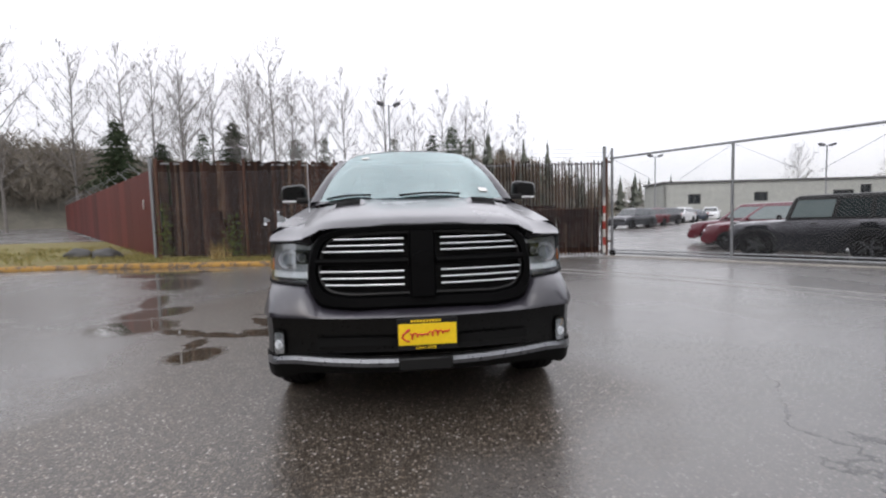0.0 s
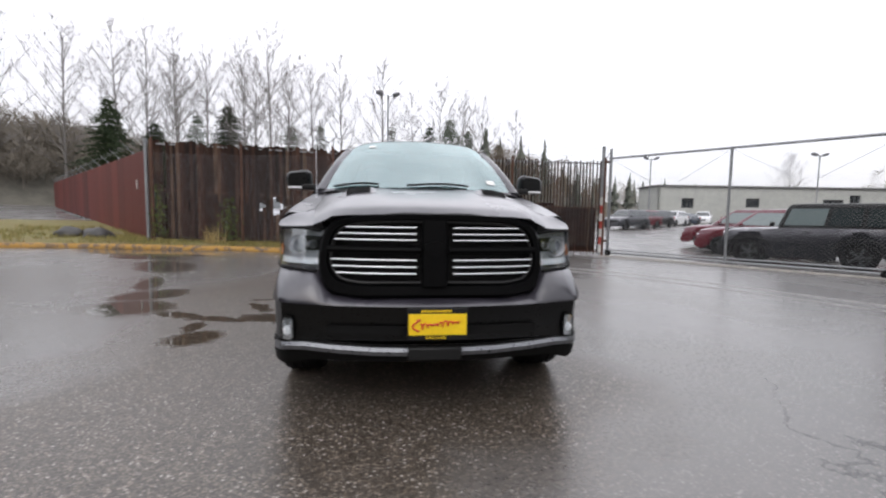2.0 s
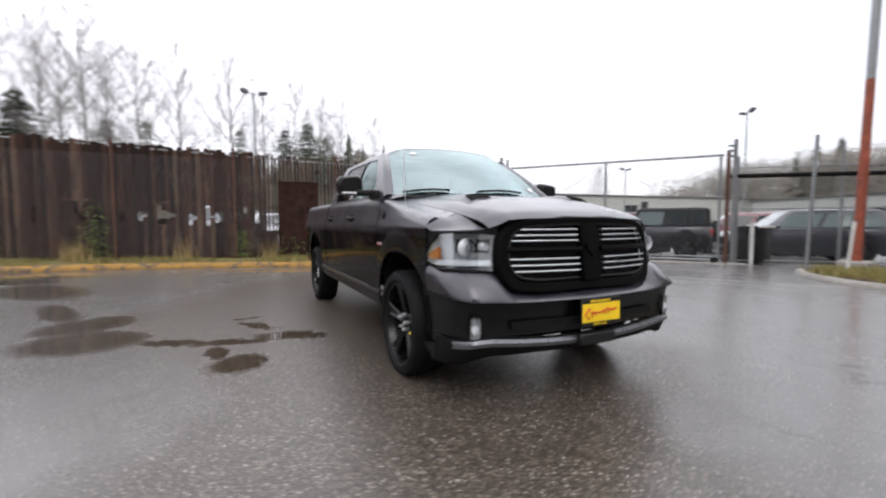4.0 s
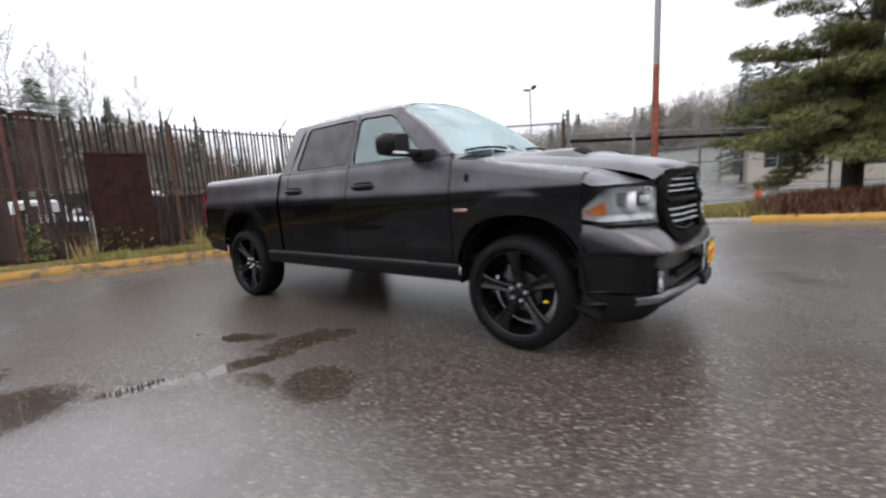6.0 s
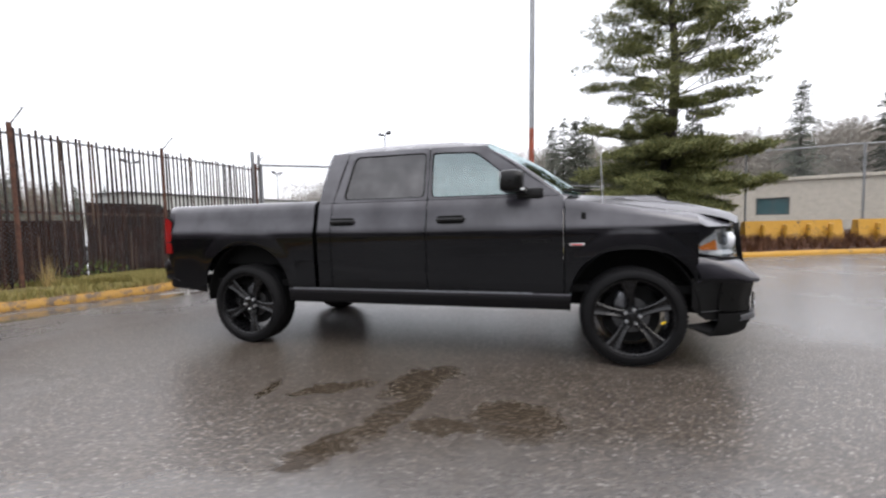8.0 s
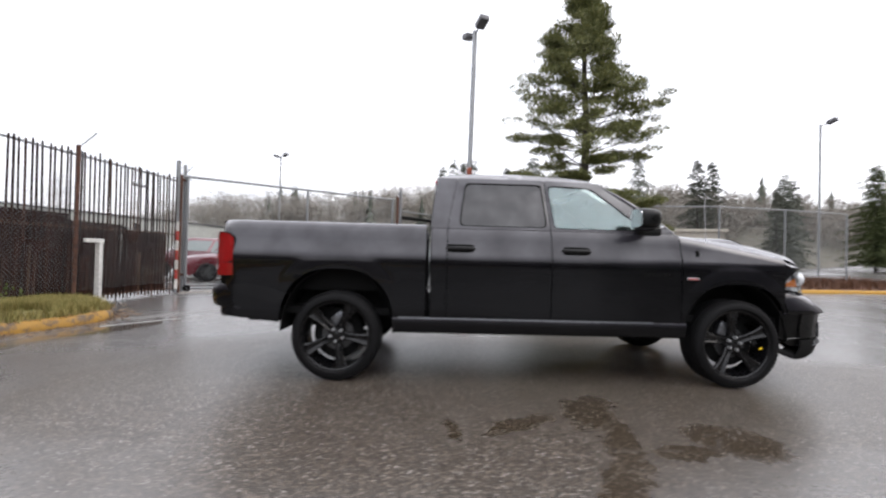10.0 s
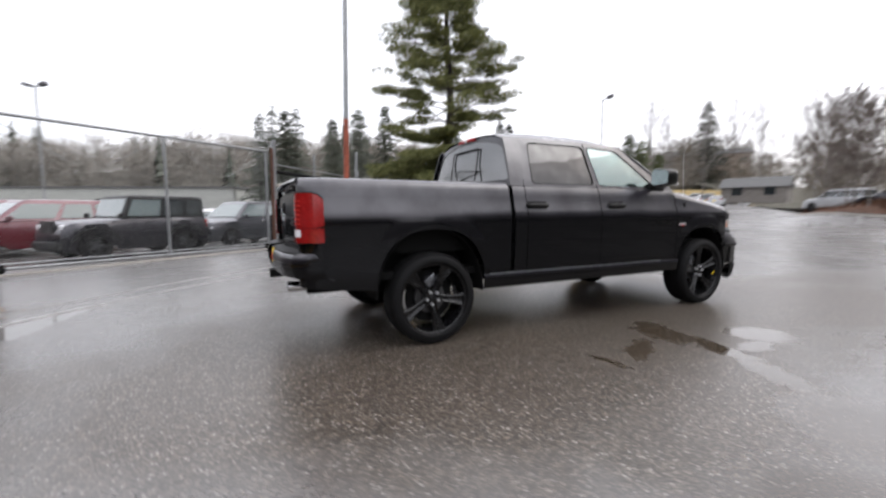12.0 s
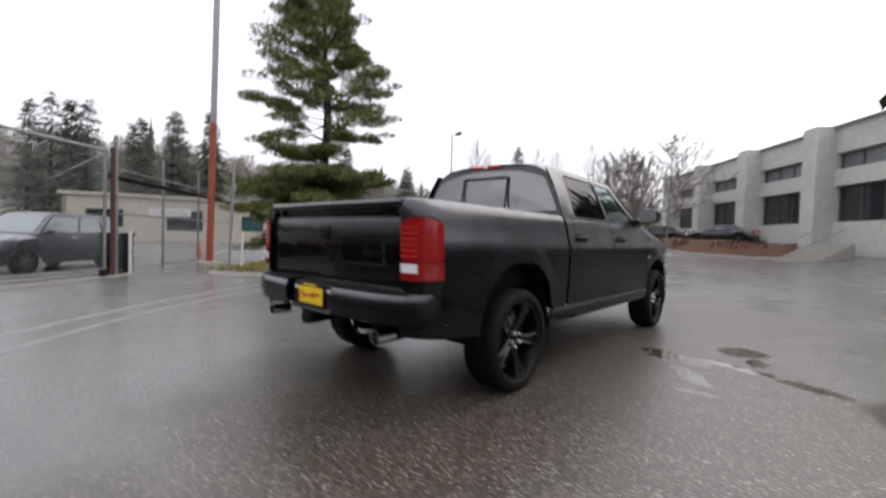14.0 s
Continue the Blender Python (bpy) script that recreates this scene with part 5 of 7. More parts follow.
ROCK = simple("dark_rock", (0.045, 0.043, 0.042), 0.6, grain=8, amount=0.5, bump=0.6)
for x, y, r in ((-10.3, 12.2, .42), (-9.35, 12.0, .46), (-15.6, 10.6, .45), (-12.6, 19.5, .8)):
    bm = bmesh.new()
    bmesh.ops.create_icosphere(bm, subdivisions=3, radius=1.0)
    for v in bm.verts:
        v.co *= 1 + .35 * noise.noise(v.co * 1.3 + Vector((x, y, 0)))
        v.co.z = max(v.co.z, -.5)
    bmesh.ops.transform(bm, matrix=Matrix.Translation((x, y, verge_z(x, y, 1.0) + r * .2)) @ Matrix.Diagonal((r, r * .75, r * .5, 1)), verts=bm.verts)
    tagged(part("rock", bm, ROCK, smooth=60), "dark wet boulder on the grass verge", "rock", group="verge rocks")


# Wet brown leaves and grit washed along the kerb.
lv, lf = [], []
rg = random.Random(31)
for i, p in enumerate(verge_line[16:]):
    q = side_of(verge_line, i + 16)
    for _ in range(26):
        o = rg.choice((rg.gauss(-.10, .10), rg.gauss(-.05, .04), rg.uniform(.05, .7)))
        u, a, sz = rg.uniform(-.4, .4), rg.uniform(0, 6.28), rg.uniform(.012, .034)
        x, y = p.x + q.x * o + u, p.y + q.y * o
        z = ground_z(x, y) + (.006 if o < 0 else .142) + rg.uniform(0, .01)
        c, w = math.cos(a) * sz, math.sin(a) * sz
        n = len(lv)
        lv += [(x - c, y - w, z), (x + w * .5, y - c * .5, z + rg.uniform(0, .010)), (x + c, y + w, z), (x - w * .5, y + c * .5, z + rg.uniform(0, .012))]
        lf.append((n, n + 1, n + 2, n + 3))
me = bpy.data.meshes.new("leaf_litter")
me.from_pydata(lv, [], lf)
me.materials.append(leaf_mat("dead_leaves", (0.10, 0.050, 0.022), (0.30, 0.19, 0.10), 0.5))
tagged(new("leaf_litter", me), "wet brown leaves and grit along the kerb", "leaf litter", kind="stuff")

# ---- slatted yard fence ----
def slat_material():
    k = Nodes("stained_slats")
    v = k.position()
    rnd = k.put("ObjectInfo").outputs["Random"]
    st = k.put("Mapping")
    st.inputs["Scale"].default_value = (9.0, 9.0, 0.8)
    k.link(v, st.inputs[0])
    streak = k.noise(st.outputs[0], 1.5, 6, 0.65)
    base = k.ramp(rnd, (0.0, (0.014, 0.008, 0.006)), (0.5, (0.036, 0.017, 0.011)), (0.85, (0.075, 0.036, 0.024)), (1.0, (0.125, 0.080, 0.053)))
    col = k.mix(k.ramp(streak, (0.40, 0.0), (0.64, 0.75)), base, (0.012, 0.007, 0.006))
    col = k.mix(k.math("MULTIPLY", k.ramp(k.noise(v, 1.1, 5), (0.58, 0.0), (0.7, 1.0)), 0.36), col, (0.12, 0.082, 0.056))
    k.set(Base_Color=col, Roughness=0.7)
    k.p.inputs["Specular IOR Level"].default_value = 0.2
    k.bump(streak, 0.3, 0.006)
    return k.m


SLAT = slat_material()
RED_BOARD = simple("red_brown_boards", (0.150, 0.034, 0.027), 0.6, spec=0.25, grain=6, amount=0.30, bump=0.10, per_object=0.9)
WIRE = simple("fence_wire", (0.27, 0.28, 0.29), 0.5, 0.3, grain=60)


def chain_mesh(parent, p0, p1, z0, z1, pitch=0.055, r=0.0017, name="chain_mesh"):
    """Straight crossing wires on an upright panel."""
    p0, p1 = Vector(p0), Vector(p1)
    L, H = (p1 - p0).length, z1 - z0
    d = (p1 - p0) / L
    q = Vector((-d.y, d.x))
    verts, faces = [], []
    step = pitch * math.sqrt(2)
    for sgn in (1, -1):
        c = -H
        while c < L:
            a, b = max(0.0, c), min(L, c + H)
            if b - a > 0.02:
                za, zb = z0 + (a - c), z0 + (b - c)
                if sgn < 0:
                    za, zb = z0 + z1 - za, z0 + z1 - zb
                n = len(verts)
                for s, z in ((a, za), (b, zb)):
                    for ox, oz in ((r, 0), (-r * .5, r * .87), (-r * .5, -r * .87)):
                        verts.append((p0.x + d.x * s + q.x * (ox + sgn * r), p0.y + d.y * s + q.y * (ox + sgn * r), z + oz))
                faces += [(n, n + 1, n + 4, n + 3), (n + 1, n + 2, n + 5, n + 4), (n + 2, n, n + 3, n + 5)]
            c += step
    me = bpy.data.meshes.new(name)
    me.from_pydata(verts, [], faces)
    me.materials.append(WIRE)
    return same_mesh(name, me, parent, kind="stuff")


def pipe(name, a, b, r, mat, parent, sides=10, label=""):
    bm = bmesh.new()
    tube(bm, [a, b], r, sides)
    return part(name, bm, mat, parent, label)


def barbed_arm(parent, x, y, z, q):
    bm = bmesh.new()
    tube(bm, [(x, y, z), (x + q[0] * .28, y + q[1] * .28, z + .30)], .012, 6)
    return part("barbed_arm", bm, GALV, parent)


def barbed_wire(parent, pts):
    """A strand with small barbs."""
    bm = bmesh.new()
    rgb = random.Random(len(pts))
    for a, b in zip(pts, pts[1:]):
        a, b = Vector(a), Vector(b)
        tube(bm, [a, (a + b) / 2 - Vector((0, 0, .015)), b], .0042, 4, caps=False)
        n = int((b - a).length / .18)
        for k in range(1, n):
            c = a.lerp(b, k / n)
            w = Vector((rgb.uniform(-1, 1), rgb.uniform(-1, 1), rgb.uniform(-1, 1))).normalized() * .016
            tube(bm, [c - w, c + w], .0016, 3, caps=False)
    return part("barbed_wire", bm, WIRE, parent)


fence = thing("slat_fence", "tall chain-link fence filled with dark brown weathered slats", "fence")
FD = (FENCE_B - FENCE_A)
FL = FD.length
FD = FD / FL
FQ = Vector((-FD.y, FD.x))


def fence_pt(s, off=0.0):
    p = FENCE_A + FD * s + FQ * off
    return p.x, p.y


post_s = [s for s in (0.12, 2.72, 5.42, 8.10, 10.80, FL - 0.05)]
arms = []
for s in post_s:
    x, y = fence_pt(s, -.04)
    zb = fence_base(x)
    pipe("post", (x, y, zb - .3), (x, y, zb + 2.98), .038, RUST, fence)
    barbed_arm(fence, x, y, zb + 2.92, (FQ.x * -1 + FD.x * .3, FQ.y * -1))
    arms.append((x, y, zb + 2.92))
for hgt in (2.80, 1.45, .12):
    bm = bmesh.new()
    tube(bm, [(*fence_pt(s, .02), fence_base(fence_pt(s)[0]) + hgt) for s in np.linspace(0, FL, 12)], .022, 8)
    part("rail", bm, GALV if hgt > 2 else RUST, fence)
for k in range(3):
    barbed_wire(fence, [(x - FQ.x * .09 * (k + 1), y - FQ.y * .09 * (k + 1), z + .10 * (k + 1) - .01) for x, y, z in arms])
chain = chain_mesh(fence, fence_pt(0.1, -.055), fence_pt(FL, -.055), .28, 2.86)


def slat_mesh(w, z0, z1, th=.009):
    bm = bmesh.new()
    rgl = random.Random(int(w * 1e5) + int(z1 * 1000))
    prof = [(-w / 2, .005 - th), (-w / 2 + .006, .005), (w / 2 - .006, .005), (w / 2, .005 - th)]
    rows = [[(a, b + .006 * math.sin(z * 2.3 + w * 40), z) for a, b in prof] for z in np.linspace(z0, z1 - rgl.uniform(0, .03), 3)]
    vs = loft(bm, rows, closed=True)
    bm.faces.new(vs[0])
    bm.faces.new(vs[-1])
    bmesh.ops.recalc_face_normals(bm, faces=bm.faces)
    me = bpy.data.meshes.new("slat")
    bm.to_mesh(me)
    bm.free()
    me.materials.append(SLAT)
    return me


SLAT_FULL = [slat_mesh(w, 0.0, h) for w, h in ((.112, 2.84), (.106, 2.90), (.115, 2.87), (.104, 2.82))]
SLAT_LOW = [slat_mesh(.112, 0.0, h) for h in (.98, 1.10, .84, 1.04)]
SLAT_HIGH = [slat_mesh(.110, a, 2.86) for a in (1.20, 1.36, 1.13, 1.17)]
# Towards the gate the slats have shrunk to narrow stiff battens.
BATTEN_FULL = [slat_mesh(w, 0.0, h, .030) for w, h in ((.040, 2.84), (.044, 2.90), (.048, 2.87), (.042, 2.82))]
BATTEN_LOW = [slat_mesh(.044, 0.0, h, .030) for h in (.98, 1.10, .84, 1.04)]
BATTEN_HIGH = [slat_mesh(.044, a, 2.86, .030) for a in (1.20, 1.36, 1.13, 1.17)]
rg = random.Random(11)
s = 0.08
while s < FL - 0.03:
    x, y = fence_pt(s, .0)
    twist = math.degrees(math.atan2(FD.y, FD.x)) + (lerp_table(x, [-2.6, -.8], [8, 40])) + rg.uniform(-8, 12)
    full, low, high = (BATTEN_FULL, BATTEN_LOW, BATTEN_HIGH) if x > -1.3 else (SLAT_FULL, SLAT_LOW, SLAT_HIGH)
    at = pose(x, y, fence_base(x) + .04 + rg.uniform(-.05, .03), rg.uniform(-.6, .6), 0, twist)
    gap = rg.random() < (.55 if -4.4 < x < 1.9 else .5 if x > 1.9 else .1)
    if gap:
        same_mesh("slat", rg.choice(low), fence, at=at)
        same_mesh("slat", rg.choice(high), fence, at=at)
    elif rg.random() > 0.03:
        same_mesh("slat", rg.choice(full), fence, at=at)
    s += .100 + rg.uniform(-.005, .005)

# Ivy and dead stalks at the foot of the slat fence.
rg = random.Random(19)
IVY = leaf_mat("ivy_leaf", (0.035, 0.060, 0.018), (0.14, 0.17, 0.05))
for sx, wide, tall in ((.28, .16, 1.5), (2.35, .22, 1.25), (5.6, .14, .7), (6.9, .35, .55), (9.2, .5, .4)):
    lv, lf = [], []
    for _ in range(int(420 * wide * tall) + 60):
        u, hgt = rg.gauss(0, wide), tall * rg.random() ** 1.4
        px_, py_ = fence_pt(sx + u * (1 - .5 * hgt / tall), -.07 - rg.random() * .05)
        c, a, sz = Vector((px_, py_, fence_base(px_) + .1 + hgt)), rg.uniform(0, 6.28), rg.uniform(.018, .04)
        e1 = Vector((math.cos(a), rg.gauss(0, .35), math.sin(a))).normalized() * sz
        e2 = Vector((-math.sin(a), rg.gauss(0, .35), math.cos(a))).normalized() * sz * .7
        n = len(lv)
        lv += [tuple(c - e1), tuple(c + e2), tuple(c + e1), tuple(c - e2)]
        lf.append((n, n + 1, n + 2, n + 3))
    me = bpy.data.meshes.new("ivy")
    me.from_pydata(lv, [], lf)
    me.materials.append(IVY)
    tagged(new("ivy", me), "green ivy climbing the foot of the slat fence", "ivy", kind="stuff")
stalks = []
for _ in range(90):
    sx = rg.choice((1.95, 2.1, 4.3, 6.2, 8.4)) + rg.gauss(0, .12)
    px_, py_ = fence_pt(sx, -.22 - rg.random() * .2)
    stalks.append((px_, py_, verge_z(px_, py_, 1.4)))
blades("dead_stalks", stalks, .5, leaf_mat("straw", (0.30, 0.22, 0.09), (0.45, 0.34, 0.15)), "dry straw-coloured stalks before the slat fence", "dead stalks", .6, .007)

# Boards and sheets leaning inside the fence.
SHEET = simple("rust_brown_sheet", (0.046, 0.022, 0.017), 0.85, grain=5, amount=0.75, bump=0.2, spec=0.15, per_object=0.5)
for x0, x1, z0, z1, off in ((-.95, .14, .18, 2.30, -.085), (.2, 1.80, .1, 1.36, .22), (1.85, 3.42, .15, 1.72, .20), (3.46, 4.7, .1, 1.60, .24), (-2.6, -1.0, .2, .92, .26), (4.75, 6.05, .1, 1.50, .22), (-4.4, -2.65, .25, .98, .20), (-7.3, -4.45, .3, 1.9, .24)):
    s0, s1 = (Vector((x0, 10.9)) - FENCE_A).dot(FD), (Vector((x1, 10.8)) - FENCE_A).dot(FD)
    a, b = fence_pt(s0, off), fence_pt(s1, off)
    c, ang, ln = ((a[0] + b[0]) / 2, (a[1] + b[1]) / 2), math.atan2(b[1] - a[1], b[0] - a[0]), s1 - s0
    sheet = thing("sheet_panel", "rust-brown ribbed sheet standing against the slat fence", "sheet panel", "fence sheets", pose(c[0], c[1], 0, 0, 0, math.degrees(ang)))
    part("sheet", boxes(((0, 0, (z0 + z1) / 2), (ln, .025, z1 - z0)), bevel=.004), SHEET, sheet)
    for k in range(5):
        part("rib", boxes(((-ln / 2 + .03 + (ln - .06) * k / 4, -.018, (z0 + z1) / 2 - .03), (.03, .02, z1 - z0 - .08)), bevel=.004), SHEET, sheet)
    part("top_edge", boxes(((0, -.02, z1 - .03), (ln, .02, .05)), bevel=.004), SHEET, sheet)

# Corner post and red-brown board fence running back.
board = thing("board_fence", "long red-brown painted sheet fence with barbed wire", "fence")
C0, C1 = Vector((-7.42, 11.30)), Vector((-38.5, 51.0))
BD = (C1 - C0).normalized()
BLn = (C1 - C0).length
pipe("corner_post", (-7.52, 11.30, .1), (-7.52, 11.30, 3.28), .052, GALV, board)
nb = 17
tops = []
turn = math.degrees(math.atan2(BD.y, BD.x))
w = BLn / nb
plank_me, rail_me = [], None
for k in range(nb):
    a, b = C0 + BD * (BLn * k / nb), C0 + BD * (BLn * (k + 1) / nb)
    za, zb = ground_z(a.x, a.y) + .16, ground_z(b.x, b.y) + .16
    for j in range(2):
        at = pose(*(a + BD * (w * (j + .5) / 2)), za + (zb - za) * (j + .5) / 2, 0, 0, turn)
        if len(plank_me) < 3:
            ob = part("sheet", boxes(((0, 0, 1.37), (w / 2 - .006, .022, 2.74 - .012 * len(plank_me))), bevel=.004), RED_BOARD, board)
            ob.matrix_basis = at
            plank_me.append(ob.data)
        else:
            same_mesh("sheet", plank_me[(j * 7 + k) % 3], board, at=at)
    for z in (.5, 2.3):
        pipe("rail", (*(a - Vector((-BD.y, BD.x)) * .03), za + z), (*(b - Vector((-BD.y, BD.x)) * .03), zb + z), .03, RED_BOARD, board, 6)
    q = Vector((BD.y, -BD.x))
    pp = a + q * .07
    pipe("post", (pp.x, pp.y, za - .2), (pp.x, pp.y, za + 2.85), .035, GALV, board, 8)
    barbed_arm(board, pp.x, pp.y, za + 2.8, (-q.x, -q.y))
    tops.append((pp.x - q.x * .2, pp.y - q.y * .2, za + 3.0))
for k in range(3):
    barbed_wire(board, [(x + .05 * k, y + .03 * k, z - .08 + .1 * k) for x, y, z in tops])
part("notice", boxes(((-8.55, 12.72, 2.0), (.02, .14, .3), pose(0, 0, 0)), bevel=.002), PAPER, board)

# ---- sliding gate ----
gate_t = thing("sliding_gate", "tall galvanised chain-link sliding gate, closed", "gate")
GD = (GATE_B - GATE_A).normalized()


def gate_pt(s, z, off=0.0):
    p = GATE_A + GD * s + GATE_N * off
    return (p.x, p.y, z)


GL = (GATE_B - GATE_A).length
for s, zt in ((.12, 2.98), (3.22, 2.94), (GL - .12, 2.96)):
    pipe("upright", gate_pt(s, .08), gate_pt(s, zt), .034, GALV, gate_t)
for z, r in ((2.95, .034), (.10, .03), (.19, .018)):
    pipe("rail", gate_pt(.05, z), gate_pt(GL - .05, z), r, GALV, gate_t)
for s0, z0, s1, z1 in ((3.22, 2.92, 2.0, 2.15), (3.22, 2.92, 4.5, 2.15), (.12, 2.92, 1.3, 2.2), (GL - .12, 2.9, GL - 1.4, 2.1)):
    pipe("brace_wire", gate_pt(s0, z0), gate_pt(s1, z1), .006, GALV, gate_t, 6)
chain_mesh(gate_t, (GATE_A + GATE_N * .04)[:], (GATE_B + GATE_N * .04)[:], .12, 2.94, .06, .0021)
for s in (.15, GL - .2):
    bm = bmesh.new()
    revolve(bm, [(-.03, .02), (-.03, .09), (.03, .09), (.03, .02)], 16)
    bmesh.ops.transform(bm, matrix=Matrix.Translation(gate_pt(s, .10, -.05)) @ pose(0, 0, 0, 0, 0, 36), verts=bm.verts)
    part("gate_wheel", bm, RUBBER, gate_t)

end = thing("gate_post", "galvanised gate post with red and white bands", "post")
pipe("post", gate_pt(-.10, -.1, -.06), gate_pt(-.10, 3.32, -.06), .05, GALV, end, 12)
pipe("post", gate_pt(.06, -.1, .10), gate_pt(.06, 3.25, .10), .04, GALV, end, 12)
RED_PAINT = simple("red_paint", (0.42, 0.035, 0.02), 0.5, grain=20, amount=0.35)
WHITE_PAINT = simple("white_paint", (0.62, 0.61, 0.58), 0.5, grain=20, amount=0.25)
for k in range(7):
    pipe("band", gate_pt(-.10, .10 + .24 * k, -.06), gate_pt(-.10, .34 + .24 * k, -.06), .056, RED_PAINT if k % 2 else WHITE_PAINT, end, 12)
part("post_hinge", boxes((gate_pt(.0, 2.85), (.16, .1, .06)), (gate_pt(.0, .45), (.16, .1, .06)), bevel=.01), RUST, end)

east = thing("gate_post", "rusty double gate post with brackets", "post")
for off, m_, h in ((0.0, RUST, 3.05), (.16, GALV, 3.35)):
    pipe("post", gate_pt(GL + .05 + off, -.1, -.05 + off * .5), gate_pt(GL + .05 + off, h, -.05 + off * .5), .05, m_, east, 12)
for z in (2.9, 3.05, 3.18, .9):
    part("bracket", boxes((gate_pt(GL + .13, z), (.24, .12, .035)), bevel=.006), GALV, east)

# Fence running away from the gate, with a dark beam under its top rail.
FB0, FB1 = Vector((10.05, 5.0)), Vector((16.6, -0.4))
away = thing("chain_link_fence", "chain-link fence with a dark beam under its top rail", "fence")
for t in (.02, .30, .60, 1.0):
    p = FB0.lerp(FB1, t)
    pipe("post", (p.x, p.y, -.3), (p.x, p.y, 3.2 if t > .1 else 2.9), .036, GALV, away)
for z, r, m_ in ((2.60, .020, GALV), (2.38, .060, MATT_BLACK), (1.50, .020, GALV), (.10, .018, GALV)):
    pipe("rail", (FB0.x, FB0.y, z), (FB1.x, FB1.y, z), r, m_, away)
chain_mesh(away, FB0[:], FB1[:], .1, 2.4, .06, .0020)
solo = thing("fence_post", "grey steel fence post on the grass strip", "post")
pipe("post", (8.9, 2.72, -.05), (8.88, 2.62, 2.95), .035, GALV, solo)
part("post_cap", boxes(((8.88, 2.62, 2.3), (.08, .08, .2)), bevel=.01), GALV, solo)
bol = thing("bollard", "thin pale leaning bollard", "bollard")
pipe("post", (9.35, 2.2, .1), (9.42, 2.15, 1.15), .032, WHITE_PAINT, bol)
wp = thing("bollard", "white square post with a bent arm", "bollard")
part("post", boxes(((3.45, 10.02, .65), (.09, .09, 1.2)), ((3.30, 10.0, 1.22), (.42, .07, .07)), bevel=.008), WHITE_PAINT, wp)

# Far chain-link fence behind the planting bed.
far_f = thing("chain_link_fence", "tall galvanised chain-link fence beyond the planting bed", "fence")
fc = [Vector(p) for p in ((13.2, -1.6), (12.75, -4.7), (12.1, -7.7), (12.6, -10.8), (13.4, -14.2))]
for a in fc:
    pipe("post", (a.x, a.y, 0), (a.x, a.y, 3.35), .035, GALV, far_f)
for a, b in zip(fc, fc[1:]):
    for z in (3.33,):
        pipe("rail", (a.x, a.y, z), (b.x, b.y, z), .024, GALV, far_f, 8)
    chain_mesh(far_f, a[:], b[:], .2, 3.3, .065, .0022)

# Bin by the gate post.
bin_t = thing("wheeled_bin", "dark bin in a pale frame beside the gate post", "bin")
part("bin_body", boxes(((10.75, 4.75, .50), (.62, .62, .95)), bevel=.05, seg=2), PLASTIC, bin_t)
part("lid", boxes(((10.75, 4.75, 1.0), (.68, .68, .07)), bevel=.02, seg=2), PLASTIC, bin_t)
part("frame_post", boxes(((10.30, 4.55, .55), (.07, .07, 1.15))), WHITE_PAINT, bin_t)
part("frame_bar", boxes(((10.6, 4.35, 1.02), (.75, .05, .05))), WHITE_PAINT, bin_t)

# Yellow concrete barriers.
def barrier(x, y, turn):
    b = thing("road_barrier", "worn yellow concrete road barrier", "barrier", "yellow barriers", pose(x, y, .18, 0, 0, turn))
    bm = bmesh.new()
    prof = [(-.30, 0), (-.30, .10), (-.17, .32), (-.10, .78), (.10, .78), (.17, .32), (.30, .10), (.30, 0)]
    vs = loft(bm, [[(a, yy, z - (.02 if abs(yy) > 1.4 else 0)) for a, z in prof] for yy in (-1.45, -1.40, -.5, .5, 1.40, 1.45)])
    bm.faces.new(vs[0])
    bm.faces.new(vs[-1])
    bmesh.ops.recalc_face_normals(bm, faces=bm.faces)
    part("block", bm, YELLOW_BLOCK, b, smooth=25)
    for k in (-1.0, -.35, .35, 1.0):
        part("rib", boxes(((-.185, k, .40), (.12, .10, .60), Matrix.Rotation(-.12, 4, "Y")), bevel=.02), YELLOW_BLOCK, b)
    return b


barrier(11.35, -5.45, 12)
barrier(12.0, -8.75, 10)

# ---- lamp poles ----
def lamp_pole(x, y, h, r, red, heads, label, lean=0.0):
    z = ground_z(x, y)
    p = thing("street_lamp", label, "lamp", at=pose(x, y, z, lean, 0, 0))
    pipe("pole", (0, 0, red), (0, 0, h), r, GALV, p, 12)
    if red:
        bm = bmesh.new()
        tube(bm, [(0, 0, .0), (0, 0, red)], [r * 1.15, r * 1.05], 12)
        part("painted_foot", bm, simple("faded_red_pole", (0.30, 0.070, 0.035), 0.6, grain=6, amount=0.5) if "faded_red_pole" not in bpy.data.materials else bpy.data.materials["faded_red_pole"], p)
        part("base_block", boxes(((0, 0, .1), (.55, .55, .3)), bevel=.03), CONCRETE, p)
    for a in heads:
        c, s_ = math.cos(radians(a)), math.sin(radians(a))
        pipe("arm", (0, 0, h - .1), (c * .4, s_ * .4, h - .02), .03, GALV, p, 8)
        part("lamp_head", boxes(((0, 0, 0), (.5, .36, .22), pose(c * .58, s_ * .58, h + .06, 0, -18, a)), bevel=.05, seg=2), simple("lamp_housing", (.10, .10, .11), .5) if "lamp_housing" not in bpy.data.materials else bpy.data.materials["lamp_housing"], p)
    return p


